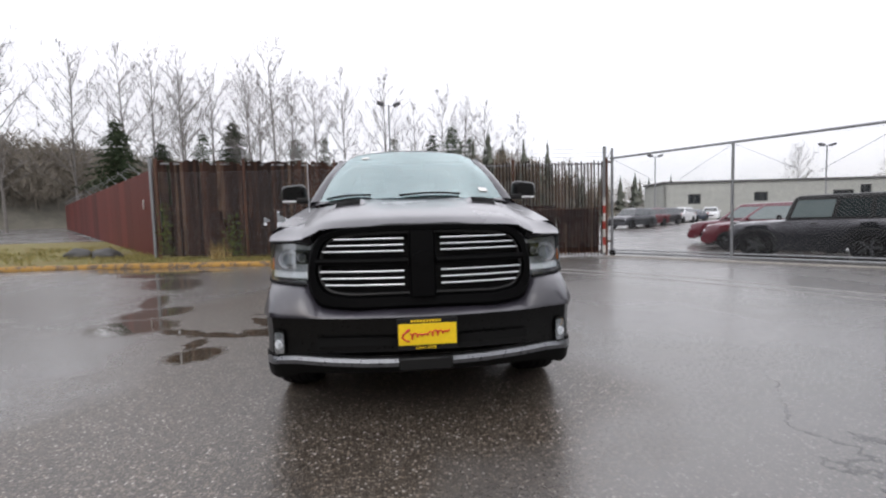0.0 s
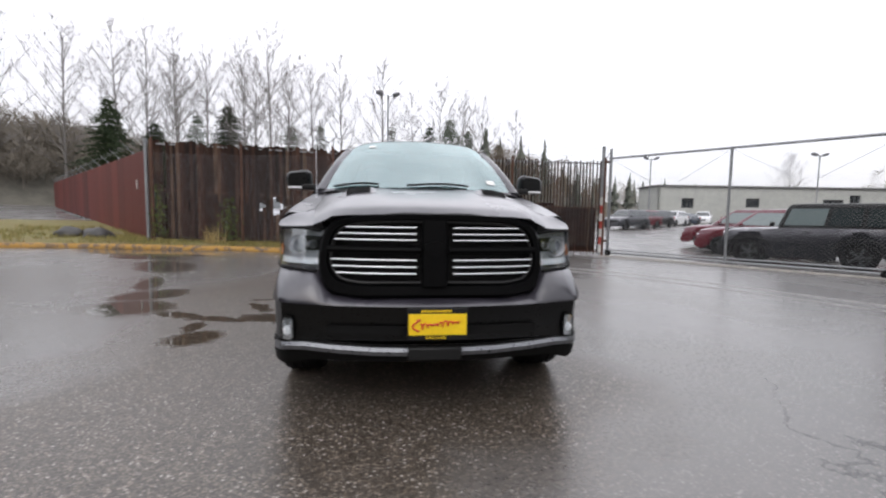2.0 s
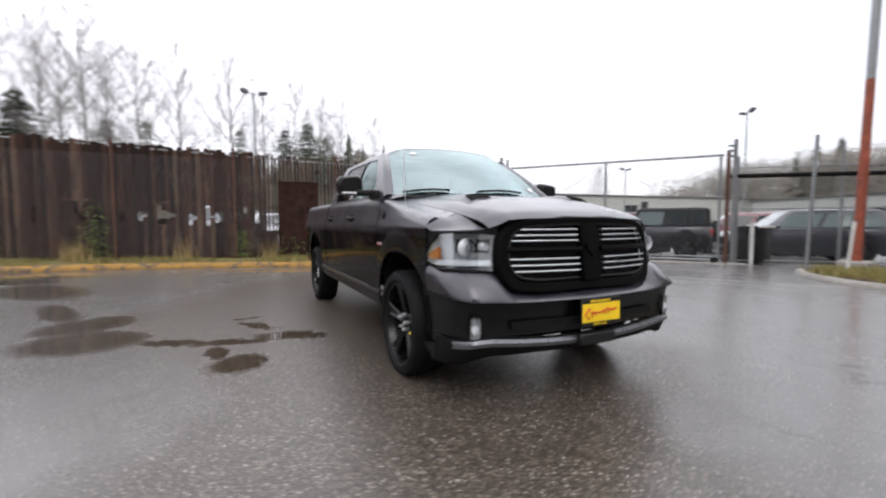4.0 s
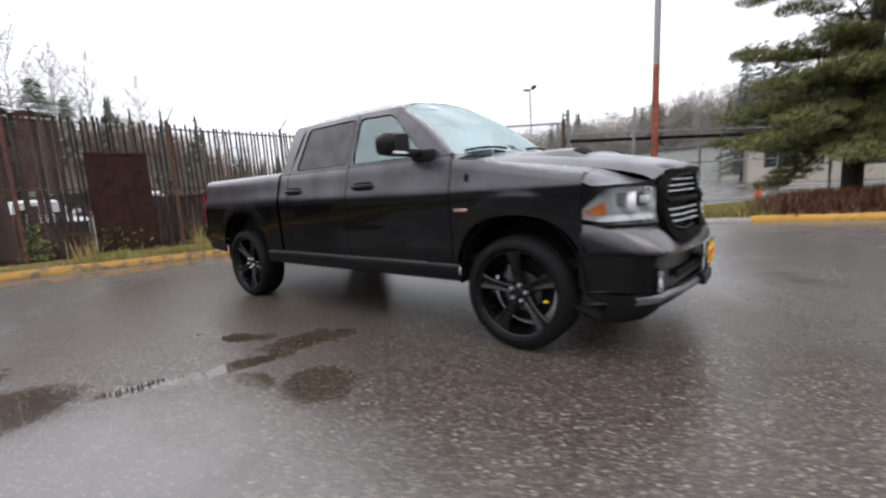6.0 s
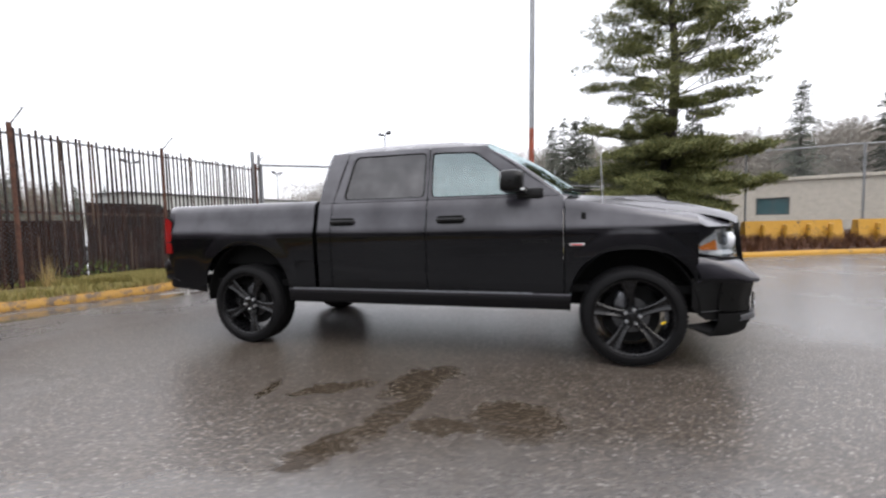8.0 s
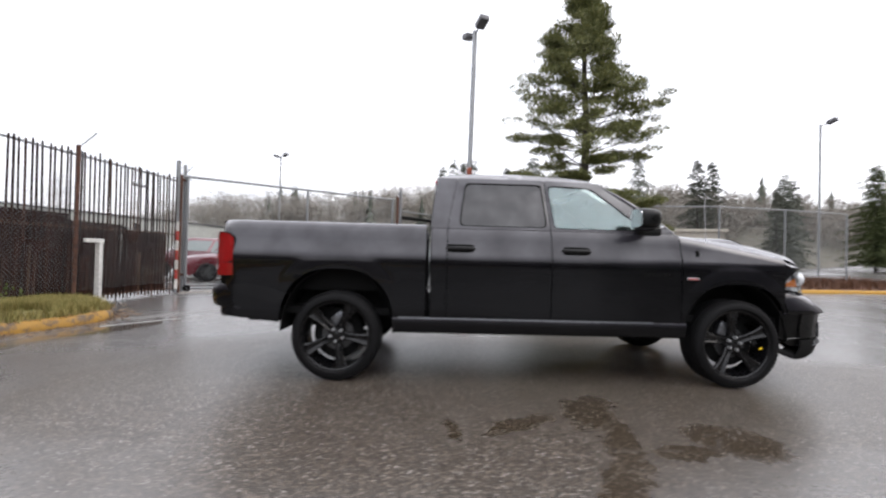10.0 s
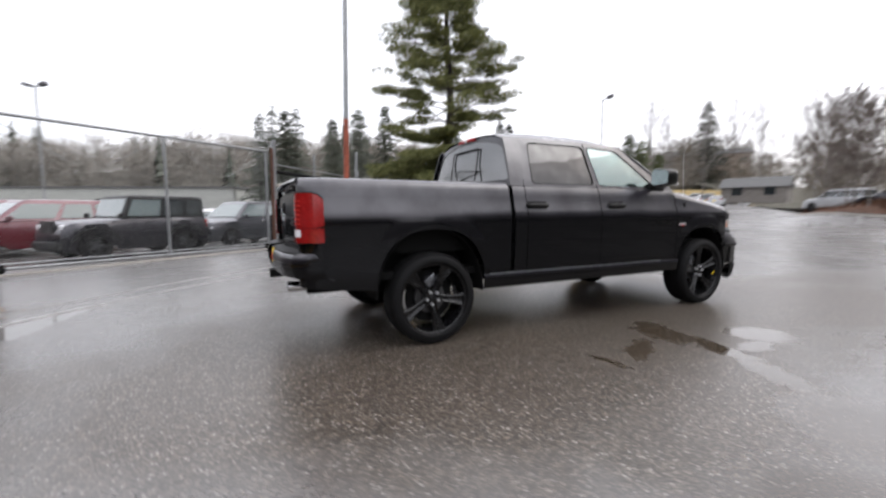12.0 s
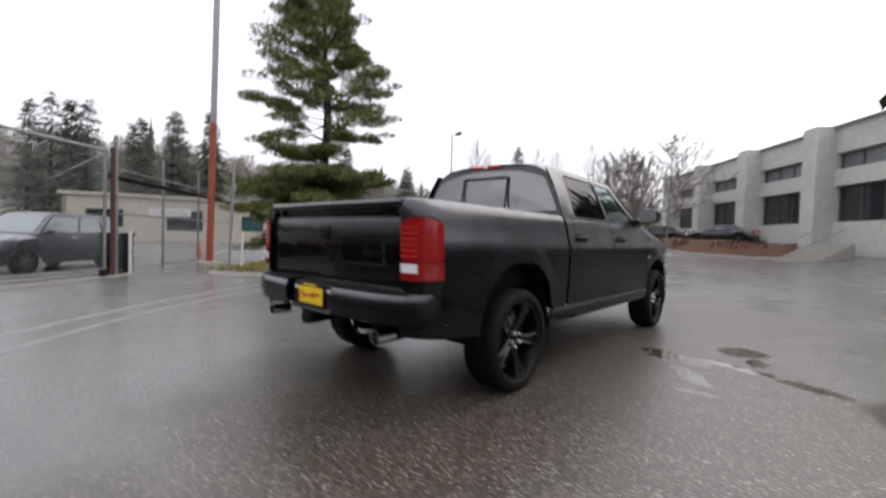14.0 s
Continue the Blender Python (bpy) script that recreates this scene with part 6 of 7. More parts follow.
lamp_pole(10.7, 2.55, 9.3, .085, 4.3, (20, 200), "tall grey lamp pole with a faded red foot", 0.9)
lamp_pole(-.7, 28.5, 9.4, .06, 0, (10, 190), "double-headed yard lamp behind the fence")
lamp_pole(33.5, 17.6, 9.6, .06, 0, (60, 240), "double-headed yard lamp among parked cars")
lamp_pole(27.0, 41.0, 7.2, .06, 0, (0, 180), "double-headed yard lamp among parked cars")
lamp_pole(39.9, 34.4, 7.2, .06, 0, (0, 180), "double-headed yard lamp among parked cars")
lamp_pole(20.2, -19.2, 9.2, .06, 0, (200,), "single street lamp beside the road")

# ---- trees ----
BARK_GREY = simple("grey_bark", (0.20, 0.185, 0.17), 0.85, grain=12, amount=0.4, bump=0.3)
TWIG = simple("winter_twigs", (0.23, 0.215, 0.205), 0.9, grain=5, amount=0.35)
BARK_DARK = simple("dark_conifer_bark", (0.030, 0.023, 0.019), 0.9, grain=16, amount=0.5, bump=0.4)
NEEDLE_PINE = leaf_mat("pine_needles", (0.045, 0.058, 0.020), (0.235, 0.235, 0.085))
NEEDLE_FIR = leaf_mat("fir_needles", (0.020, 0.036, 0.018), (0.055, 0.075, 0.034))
# Distant needles are greyed and paled: haze painted into their colour.
NEEDLE_HAZED = leaf_mat("far_needles", (0.055, 0.066, 0.050), (0.125, 0.132, 0.104))
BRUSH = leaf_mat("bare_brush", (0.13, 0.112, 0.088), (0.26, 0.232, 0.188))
# Lighter copy of the brush; its paleness is mist put into the colour.
BRUSH_HAZED = leaf_mat("pale_bare_brush", (0.17, 0.154, 0.130), (0.31, 0.286, 0.250))


def mesh_from(name, verts, faces, mat):
    me = bpy.data.meshes.new(name)
    me.from_pydata(verts, [], faces)
    me.materials.append(mat)
    return me


def stick(verts, faces, a, b, ra, rb, sides=3):
    """A tapered stick in raw lists."""
    d = (b - a).normalized()
    u = d.orthogonal().normalized()
    w = d.cross(u)
    n = len(verts)
    for p, r in ((a, ra), (b, rb)):
        for k in range(sides):
            t = 2 * math.pi * k / sides
            verts.append(tuple(p + (u * math.cos(t) + w * math.sin(t)) * r))
    for k in range(sides):
        j = (k + 1) % sides
        faces.append((n + k, n + j, n + sides + j, n + sides + k))


def bare_tree_meshes(h, seed, spread=.16, start=.24, limbs=34, fine=.008, twig=None, low=33, wild=.06):
    """A leader with ascending limbs, each with side branches and fine twigs; trunk and limbs in one mesh, the spray in another."""
    r = random.Random(seed)
    tv, tf, cv, cf = [], [], [], []
    r0, n = h * .0068, 10
    ph = r.uniform(0, 6.28)
    pts = [Vector((h * .010 * math.sin(ph + 3.1 * k / n), h * .010 * math.cos(ph * 2 + 2.6 * k / n), h * k / n - (.25 if k == 0 else 0))) for k in range(n + 1)]
    for k in range(n):
        stick(tv, tf, pts[k], pts[k + 1], r0 * (1 - k / n) ** .85 + .010, r0 * (1 - (k + 1) / n) ** .85 + .008, 6)

    def bend(d, w, lift):
        return (d + Vector((r.gauss(0, w), r.gauss(0, w), r.gauss(lift, w * .5)))).normalized()

    def fork(d, angle):
        ax = Vector((r.gauss(0, 1), r.gauss(0, 1), r.gauss(.25, .6)))
        ax = (ax - d * ax.dot(d)).normalized()
        return (d * math.cos(angle) + ax * math.sin(angle)).normalized()

    def spray(p, d, ln, rad):
        segs = 3
        for s in range(segs):
            d = bend(d, wild, .06)
            q = p + d * ln / segs
            stick(cv, cf, p, q, max(fine, rad * (1 - .25 * s)), max(fine * .8, rad * (.75 - .25 * s)), 3)
            for _ in range(4):
                a = p.lerp(q, r.random())
                e = fork(d, r.uniform(.4, .85))
                l2 = ln * r.uniform(.22, .48)
                m = a + e * l2 * .5
                t2 = m + bend(e, .18, .10) * l2 * .5
                stick(cv, cf, a, m, fine * .85, fine * .7, 3)
                stick(cv, cf, m, t2, fine * .7, fine * .35, 3)
            p = q

    for k in range(limbs):
        t = start + (.98 - start) * (k + r.random() * .8) / limbs
        i = min(n - 1, int(t * n))
        p = pts[i].lerp(pts[i + 1], t * n - i)
        az = k * 2.4 + r.uniform(-.5, .5)
        el = radians(low + 26 * t + r.uniform(-7, 7))
        d = Vector((math.cos(az) * math.cos(el), math.sin(az) * math.cos(el), math.sin(el)))
        ln = h * spread * lerp_table(t, [.2, .35, .5, .75, 1], [1.15, 1.35, 1.25, .85, .30]) * r.uniform(.7, 1.2)
        rad = min(r0 * .34, .006 + ln * .0085)
        segs = 4
        for s in range(segs):
            d = bend(d, wild * .6, .05)
            q = p + d * ln / segs
            stick(tv, tf, p, q, rad * (1 - .22 * s), rad * (.78 - .22 * s) + .002, 4)
            for _ in range(3 if s else 1):
                spray(p.lerp(q, r.random()), fork(d, r.uniform(.5, .9)), ln * r.uniform(.25, .45) * (1.15 - .15 * s), rad * .32)
            p = q
        spray(p, d, ln * .3, rad * .3)
    return mesh_from("trunk", tv, tf, BARK_GREY), mesh_from("crown", cv, cf, twig or TWIG)


def fir_meshes(h, seed, mat, width=0.2, dens=1.0, droop=0.25):
    """A conifer: trunk, and tiers of uneven boughs carrying tufts of small needle blades."""
    r = random.Random(seed)
    tv, tf, cv, cf = [], [], [], []
    stick(tv, tf, Vector((0, 0, -.3)), Vector((0, 0, h * .97)), h * .013, .01, 7)
    lev = int(30 * dens)
    for k in range(lev):
        t = .07 + .91 * k / lev
        reach = h * width * min(1.0, 1.3 * (1.02 - t) ** .8) * (.95 + .55 * noise.noise(Vector((k * .45, seed, 0))))
        for j in range(8):
            z = h * min(.985, t + r.uniform(-.026, .026))
            az = j * .785 + k * 1.7 + r.uniform(-.35, .35)
            ln = reach * r.uniform(.55, 1.15)
            o = Vector((math.cos(az), math.sin(az), 0))
            m = max(2, int(ln / (h * .022)))
            for s in range(m):
                f = (s + .8) / m
                c = o * ln * f + Vector((0, 0, z - droop * ln * f * f + .08 * ln * f))
                size = h * .026 * (1.15 - .35 * f)
                for _ in range(6):
                    g = Vector((o.x + r.gauss(0, .75), o.y + r.gauss(0, .75), r.gauss(-.15, .5))).normalized()
                    w = g.orthogonal().normalized() * size * r.uniform(.10, .24)
                    a = c + Vector((r.gauss(0, .4), r.gauss(0, .4), r.gauss(0, .22))) * size
                    n = len(cv)
                    cv += [tuple(a - w), tuple(a + w), tuple(a + g * size * r.uniform(.7, 1.5))]
                    cf.append((n, n + 1, n + 2))
    return mesh_from("trunk", tv, tf, BARK_DARK), mesh_from("crown", cv, cf, mat)


def plant(name, meshes, x, y, scale, turn, label, cat, group="", lean=0.0, z=None):
    t = thing(name, label, cat, group, Matrix.Translation((x, y, ground_z(x, y) if z is None else z)) @ pose(0, 0, 0, lean, 0, turn) @ Matrix.Scale(scale, 4))
    for me in meshes:
        same_mesh(me.name.split(".")[0], me, t)
    return t


BARE = [bare_tree_meshes(20, sd, w, st, 36, .0064) for sd, w, st in ((1, .31, .20), (2, .22, .28), (3, .26, .24), (4, .19, .30))]
FIR = [fir_meshes(12, 21, NEEDLE_FIR, .29, 1.5), fir_meshes(12, 22, NEEDLE_FIR, .17), fir_meshes(12, 23, NEEDLE_FIR, .20)]
FARFIR = [fir_meshes(16, 31, NEEDLE_HAZED, .17, .9), fir_meshes(16, 32, NEEDLE_HAZED, .21, .9)]

rg = random.Random(5)
for i, (x, y, top) in enumerate(((-35.3, 48.7, 20.6), (-33.7, 54.8, 23.5), (-31, 56.5, 23.8), (-26.5, 54, 23.1), (-25.9, 62, 22.8), (-20.7, 59.5, 23.4), (-14.8, 50.8, 22.3), (-16.2, 65.1, 23.8),
                                 (-13.6, 71, 24.6), (-7.6, 60.2, 22.7), (-1.9, 65.8, 24.1), (2.9, 79.4, 23.8), (8.2, 78.9, 24.7), (13, 82.5, 25.2), (16.1, 78, 22.9), (23.8, 82.2, 22.5), (-41.1, 46.3, 21.5), (-18.5, 57, 20.5), (-29, 59, 21))):
    plant("bare_tree", BARE[i % 4], x, y, (top - ground_z(x, y)) / 20, rg.uniform(0, 360), "tall leafless winter tree with upright branches", "tree", "leafless trees", lean=.9)
for i, (x, y, top) in enumerate(((-29, 45.5, 12.6), (-26.6, 49.2, 11), (-24, 53.1, 12.9), (-23.1, 61.3, 16.1), (-1, 74.2, 16.5), (6, 73.6, 16.8), (8.8, 70.3, 17.4), (13.2, 77.9, 17.2), (19, 77.2, 14.7), (-21.9, 91.6, 19.5), (-16.8, 96.2, 21))):
    plant("conifer", FIR[i % 3 if i > 1 else 0], x, y, (top - ground_z(x, y)) / 12, rg.uniform(0, 360), "dark green conifer behind the fence", "tree", "dark conifers", lean=.9)
for i, (x, y, top) in enumerate(((58.3, 3.0, 14.4), (57.9, 1.3, 15.4), (57.3, -.4, 15.0), (57.1, -1.5, 15.2), (57.5, -7, 14.4), (64.6, -12.6, 17.5), (61.5, -15.7, 18.1), (62, -11, 17), (80.7, -11, 18.3), (46.3, -38.6, 12.1), (65.2, -29.6, 19.4), (67.9, -41.6, 19), (81, -53, 22), (62.1, -97, 27.6), (44, -36, 10), (49, -42, 12))):
    plant("conifer", FARFIR[i % 2], x, y, (top - ground_z(x, y)) / 16, rg.uniform(0, 360), "dark conifer on the far slope", "tree", "far conifers", lean=.9)
ROADFIR = fir_meshes(8, 51, leaf_mat("roadside_needles", (0.045, 0.062, 0.024), (0.13, 0.148, 0.062)), .27, 1.2)
for x, y, top in ((25.9, -28.7, 8.6), (25.1, -29.6, 7.9), (24.0, -30.6, 6.6), (26.4, -30.6, 7.4)):
    plant("conifer", ROADFIR, x, y, (top - ground_z(x, y)) / 8, rg.uniform(0, 360), "dense green conifer beside the road", "tree", "roadside conifers")
for i, (x, y, top) in enumerate(((58.3, -72.6, 22.9), (60.1, -104, 27), (52, -80, 21), (66, -88, 24), (85, 82, 15), (48, -92, 23), (40, -96, 24), (34, -88, 20))):
    plant("bare_tree", BARE[i % 4], x, y, (top - ground_z(x, y)) / 20, rg.uniform(0, 360), "tall leafless tree beyond the road", "tree", "far leafless trees")

# Ornamental bare trees in the bed before the office.
TWIG_BROWN = simple("brown_twigs", (0.13, 0.105, 0.09), 0.9, grain=5, amount=0.3)
SMALL = [bare_tree_meshes(7, 41, .36, .20, 28, .0085, TWIG_BROWN, 16, .16), bare_tree_meshes(6, 42, .30, .16, 28, .0085, TWIG_BROWN, 28, .16)]
for i, (x, y, top) in enumerate(((6.0, -27.8, 8.6), (9.6, -31.0, 8.5), (8.4, -30.0, 7.6), (10.8, -33.5, 9.0), (13.2, -36, 9.5))):
    plant("bare_tree", SMALL[0 if i == 0 else 1], x, y, (top - ground_z(x, y)) / (7 if i == 0 else 6), 60 * i, "small leafless ornamental tree in the bark bed", "tree", "ornamental trees")


# ---- the big pine ----
def needle_clump(v, f, c, rx, rz, n, r):
    """A flattened tuft of short needle blades round c, fuller on top."""
    for _ in range(n):
        a, q = r.uniform(0, 6.283), r.random() ** .5
        o = c + Vector((math.cos(a) * q * rx, math.sin(a) * q * rx, rz * r.gauss(.15, .5) * (1.15 - q)))
        g = Vector((math.cos(a) * q + r.gauss(0, .45), math.sin(a) * q + r.gauss(0, .45), r.gauss(.45, .35))).normalized()
        w = g.orthogonal().normalized() * r.uniform(.010, .020)
        ln, k = r.uniform(.09, .21), len(v)
        v += [tuple(o - w), tuple(o + w), tuple(o + g * ln)]
        f.append((k, k + 1, k + 2))


def big_pine(x, y, z, h):
    """An open pine: a dense low skirt, then a bare-looking stem with flat foliage plates at the limb ends."""
    t = thing("pine_tree", "large open-crowned pine tree in the planting bed", "tree", at=Matrix.Translation((x, y, z)) @ pose(0, 0, 0, .9, 0, 0))
    r = random.Random(77)
    pts = [Vector((.10 * math.sin(k * .9) - .005 * k, .12 * math.sin(k * .6 + 1), h * k / 12 - (.3 if k == 0 else 0))) for k in range(13)]
    bm = bmesh.new()
    tube(bm, pts, [.22 * (1 - k / 12.6) ** .75 + .015 for k in range(13)], 10)
    part("trunk", bm, BARK_DARK, t)
    v, f = [], []
    tiers = [(.14, 8), (.18, 9), (.22, 9), (.27, 8), (.32, 7), (.40, 6), (.45, 6), (.51, 6), (.57, 6), (.62, 6), (.68, 6), (.74, 6), (.79, 6), (.85, 6), (.90, 4), (.94, 4), (.975, 3)]
    for j, (u0, count) in enumerate(tiers):
        for k in range(count):
            u = min(.985, u0 + r.uniform(-.034, .034))
            i = min(11, int(u * 12))
            a = pts[i].lerp(pts[i + 1], u * 12 - i)
            az = k * 6.283 / count + j * 1.1 + r.uniform(-.3, .3)
            ln = lerp_table(u, [.15, .25, .36, .44, .58, .72, .85, .98], [3.0, 3.3, 2.6, 2.8, 3.0, 2.1, 1.55, .35]) * r.choice((.5, .7, .85, .95, 1.0)) * r.uniform(.9, 1.08) * (1 - .26 * max(0.0, -math.sin(az)) + (.62 if u < .66 else .2) * max(0.0, math.cos(az + .87)) ** 3)
            rise = lerp_table(u, [.15, .4, .7, 1], [-.12, .05, .16, .8]) + r.gauss(0, .13)
            lv, lf = [], []
            p, d = a, Vector((math.cos(az), math.sin(az), rise)).normalized()
            m = 6
            limb_r = .016 + .026 * (1 - u)
            first = 1 if u < .36 else 3 if u < .8 else 2
            for s in range(m):
                d = (d + Vector((r.gauss(0, .13), r.gauss(0, .13), r.gauss(.035 if u > .36 else .0, .07)))).normalized()
                q = p + d * ln / m
                stick(lv, lf, p, q, limb_r * (1 - s / m * .85), limb_r * (1 - (s + 1) / m * .85), 5)
                if s >= first:
                    side = Vector((-d.y, d.x, 0))
                    for _ in range(4 if u < .36 else r.choice((2, 3, 3))):
                        c = q + side * r.gauss(0, .30) * (.5 + .6 * s / m) + d * r.uniform(-.15, .2) + Vector((0, 0, r.uniform(-.02, .16)))
                        stick(lv, lf, p.lerp(q, .5), c, .007, .004, 3)
                        needle_clump(v, f, c, r.uniform(.24, .50), r.uniform(.14, .30), 150, r)
                elif s == first - 1 and r.random() < .5:
                    c = q + Vector((r.gauss(0, .2), r.gauss(0, .2), .08))
                    stick(lv, lf, q, c, .006, .003, 3)
                    needle_clump(v, f, c, .22, .09, 60, r)
                p = q
            same_mesh("limb", mesh_from("limb", lv, lf, BARK_DARK), t)
    same_mesh("crown", mesh_from("crown", v, f, NEEDLE_PINE), t)
    return t


big_pine(12.3, -2.1, .28, 11.0)


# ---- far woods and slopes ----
# Slope soil is lifted towards grey too, as painted distance haze.
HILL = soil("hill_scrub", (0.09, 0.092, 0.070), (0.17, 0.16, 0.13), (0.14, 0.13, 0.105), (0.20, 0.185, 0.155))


def hill(name, spine, width, hgt, label, mat=None):
    bm = bmesh.new()
    line = smooth_line(spine, 10)
    rows = []
    for i, p in enumerate(line):
        q = side_of(line, i)
        e = math.sin(math.pi * i / (len(line) - 1)) ** .4
        rows.append([(p.x + q.x * o * width, p.y + q.y * o * width, ground_z(p.x, min(p.y, 200)) - 1.5 + (hgt * e * k + 1.2 * noise.noise(Vector((p.x * .05, p.y * .05, o))))) for o, k in ((-1, 0), (-.6, .45), (-.25, .85), (0.1, 1), (.5, .9), (1, .5))])
    loft(bm, rows)
    bmesh.ops.recalc_face_normals(bm, faces=bm.faces)
    tagged(part(name, bm, mat or HILL, smooth=180), label, "hillside", kind="structure")
    return rows


def woods(name, rows, n, label, firs, hgt, seed, brush=None):
    """Far wood: many small ragged trees in one piece."""
    r = random.Random(seed)
    fv, ff, bv, bf = [], [], [], []
    for _ in range(n):
        row = r.choice(rows)
        k = r.randrange(1, len(row) - 1)
        b = Vector(row[k]).lerp(Vector(row[k + 1]), r.random()) + Vector((r.uniform(-4, 4), r.uniform(-4, 4), -.6))
        if r.random() < firs:
            h = hgt * r.uniform(.55, 1.15)
            for lv in range(22):
                t = lv / 22
                for j in range(6):
                    rad = h * .15 * (1.05 - t) * r.uniform(.45, 1.25)
                    az = j * .9 + r.uniform(-.4, .4) + lv
                    n0 = len(fv)
                    c = b + Vector((0, 0, h * min(1.0, .10 + .90 * t + r.uniform(-.06, .06))))
                    o = Vector((math.cos(az), math.sin(az), 0)) * rad * r.uniform(.7, 1.3)
                    sd = Vector((-o.y, o.x, 0)) * .45
                    fv += [tuple(c + Vector((0, 0, h * .07))), tuple(c + o + sd + Vector((0, 0, -h * .05))), tuple(c + o - sd + Vector((0, 0, -h * .08)))]
                    ff.append((n0, n0 + 1, n0 + 2))
        else:
            h = hgt * r.uniform(.4, .85)
            stick(bv, bf, b, b + Vector((r.gauss(0, .03) * h, r.gauss(0, .03) * h, h * .8)), h * .010, h * .003, 3)
            for _ in range(170):
                az, sp, up = r.uniform(0, 6.28), r.random() ** .5, r.uniform(.25, .92)
                wide = h * .30 * math.sin(math.pi * min(1.0, .12 + up * .86)) ** .7
                a = b + Vector((math.cos(az) * sp * wide, math.sin(az) * sp * wide, h * up))
                g = Vector((math.cos(az) * sp + r.gauss(0, .5), math.sin(az) * sp + r.gauss(0, .5), r.uniform(.3, 1.4))).normalized()
                w = g.orthogonal().normalized() * h * r.uniform(.004, .009)
                n0 = len(bv)
                bv += [tuple(a - w), tuple(a + w), tuple(a + g * h * r.uniform(.10, .24))]
                bf.append((n0, n0 + 1, n0 + 2))
    if ff:
        tagged(new(name, mesh_from(name, fv, ff, NEEDLE_HAZED)), label, "woods", kind="stuff")
    if bf:
        tagged(new("brush", mesh_from("brush", bv, bf, brush or BRUSH)), "grey-brown leafless brush and trees on the far slope", "brush", kind="stuff")


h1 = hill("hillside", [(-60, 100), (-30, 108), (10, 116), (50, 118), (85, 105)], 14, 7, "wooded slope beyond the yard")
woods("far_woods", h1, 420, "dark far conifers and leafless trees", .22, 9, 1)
h2 = hill("hillside", [(96, 75), (104, 40), (100, 5), (92, -30), (84, -62), (70, -100)], 16, 13.0, "wooded slope beyond the road, coloured pale for mist")
woods("far_woods", h2, 1300, "far conifers and leafless trees coloured pale for mist", .03, 10, 2, BRUSH_HAZED)
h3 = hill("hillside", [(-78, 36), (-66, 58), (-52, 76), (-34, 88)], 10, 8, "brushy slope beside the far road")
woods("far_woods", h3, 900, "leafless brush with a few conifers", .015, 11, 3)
h4 = hill("hillside", [(28, -120), (55, -113), (80, -100), (96, -80)], 16, 8, "brown slope at the road's far end")
GRASS_BANK = soil("dry_bank", (0.20, 0.145, 0.050), (0.33, 0.24, 0.09), (0.16, 0.115, 0.055), (0.26, 0.20, 0.085))
h7 = hill("hillside", [(44, -94), (58, -86), (70, -76), (80, -62)], 7, 4.4, "dry yellow grass bank at the road's end", GRASS_BANK)
# Never in view: conifer slope added to darken reflections along the truck's flank.
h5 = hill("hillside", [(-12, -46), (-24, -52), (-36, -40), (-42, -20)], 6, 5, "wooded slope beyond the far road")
woods("far_woods", h5, 300, "unseen tall conifers reflected dark in the truck's side", .75, 20, 5)
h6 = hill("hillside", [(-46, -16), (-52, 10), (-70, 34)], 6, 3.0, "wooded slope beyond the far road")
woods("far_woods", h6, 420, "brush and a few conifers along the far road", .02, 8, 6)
BRUSH_BROWN = leaf_mat("brown_bare_brush", (0.080, 0.058, 0.038), (0.17, 0.128, 0.085))
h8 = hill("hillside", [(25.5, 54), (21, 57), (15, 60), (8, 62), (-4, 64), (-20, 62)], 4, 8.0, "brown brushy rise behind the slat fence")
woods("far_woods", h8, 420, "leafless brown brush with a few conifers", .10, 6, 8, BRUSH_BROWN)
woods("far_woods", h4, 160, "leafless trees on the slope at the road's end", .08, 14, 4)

# ---- buildings ----
WALL_GREY = simple("grey_block_wall", (0.40, 0.41, 0.38), 0.8, grain=1.2, amount=0.14, bump=0.1)
WALL_BEIGE = simple("beige_render", (0.46, 0.42, 0.35), 0.8, grain=3, amount=0.15, bump=0.1)
OFFICE = simple("pale_concrete", (0.48, 0.47, 0.445), 0.75, grain=2, amount=0.14, bump=0.15)
ROOFING = simple("dark_roofing", (0.09, 0.09, 0.09), 0.8, grain=4)
PANE = simple("dark_window", (0.022, 0.026, 0.030), 0.08, coat=0.6)
PANE_TEAL = simple("teal_window", (0.05, 0.11, 0.12), 0.1, coat=0.6)
BLIND = simple("grey_window_blind", (0.16, 0.17, 0.18), 0.25, coat=0.4)


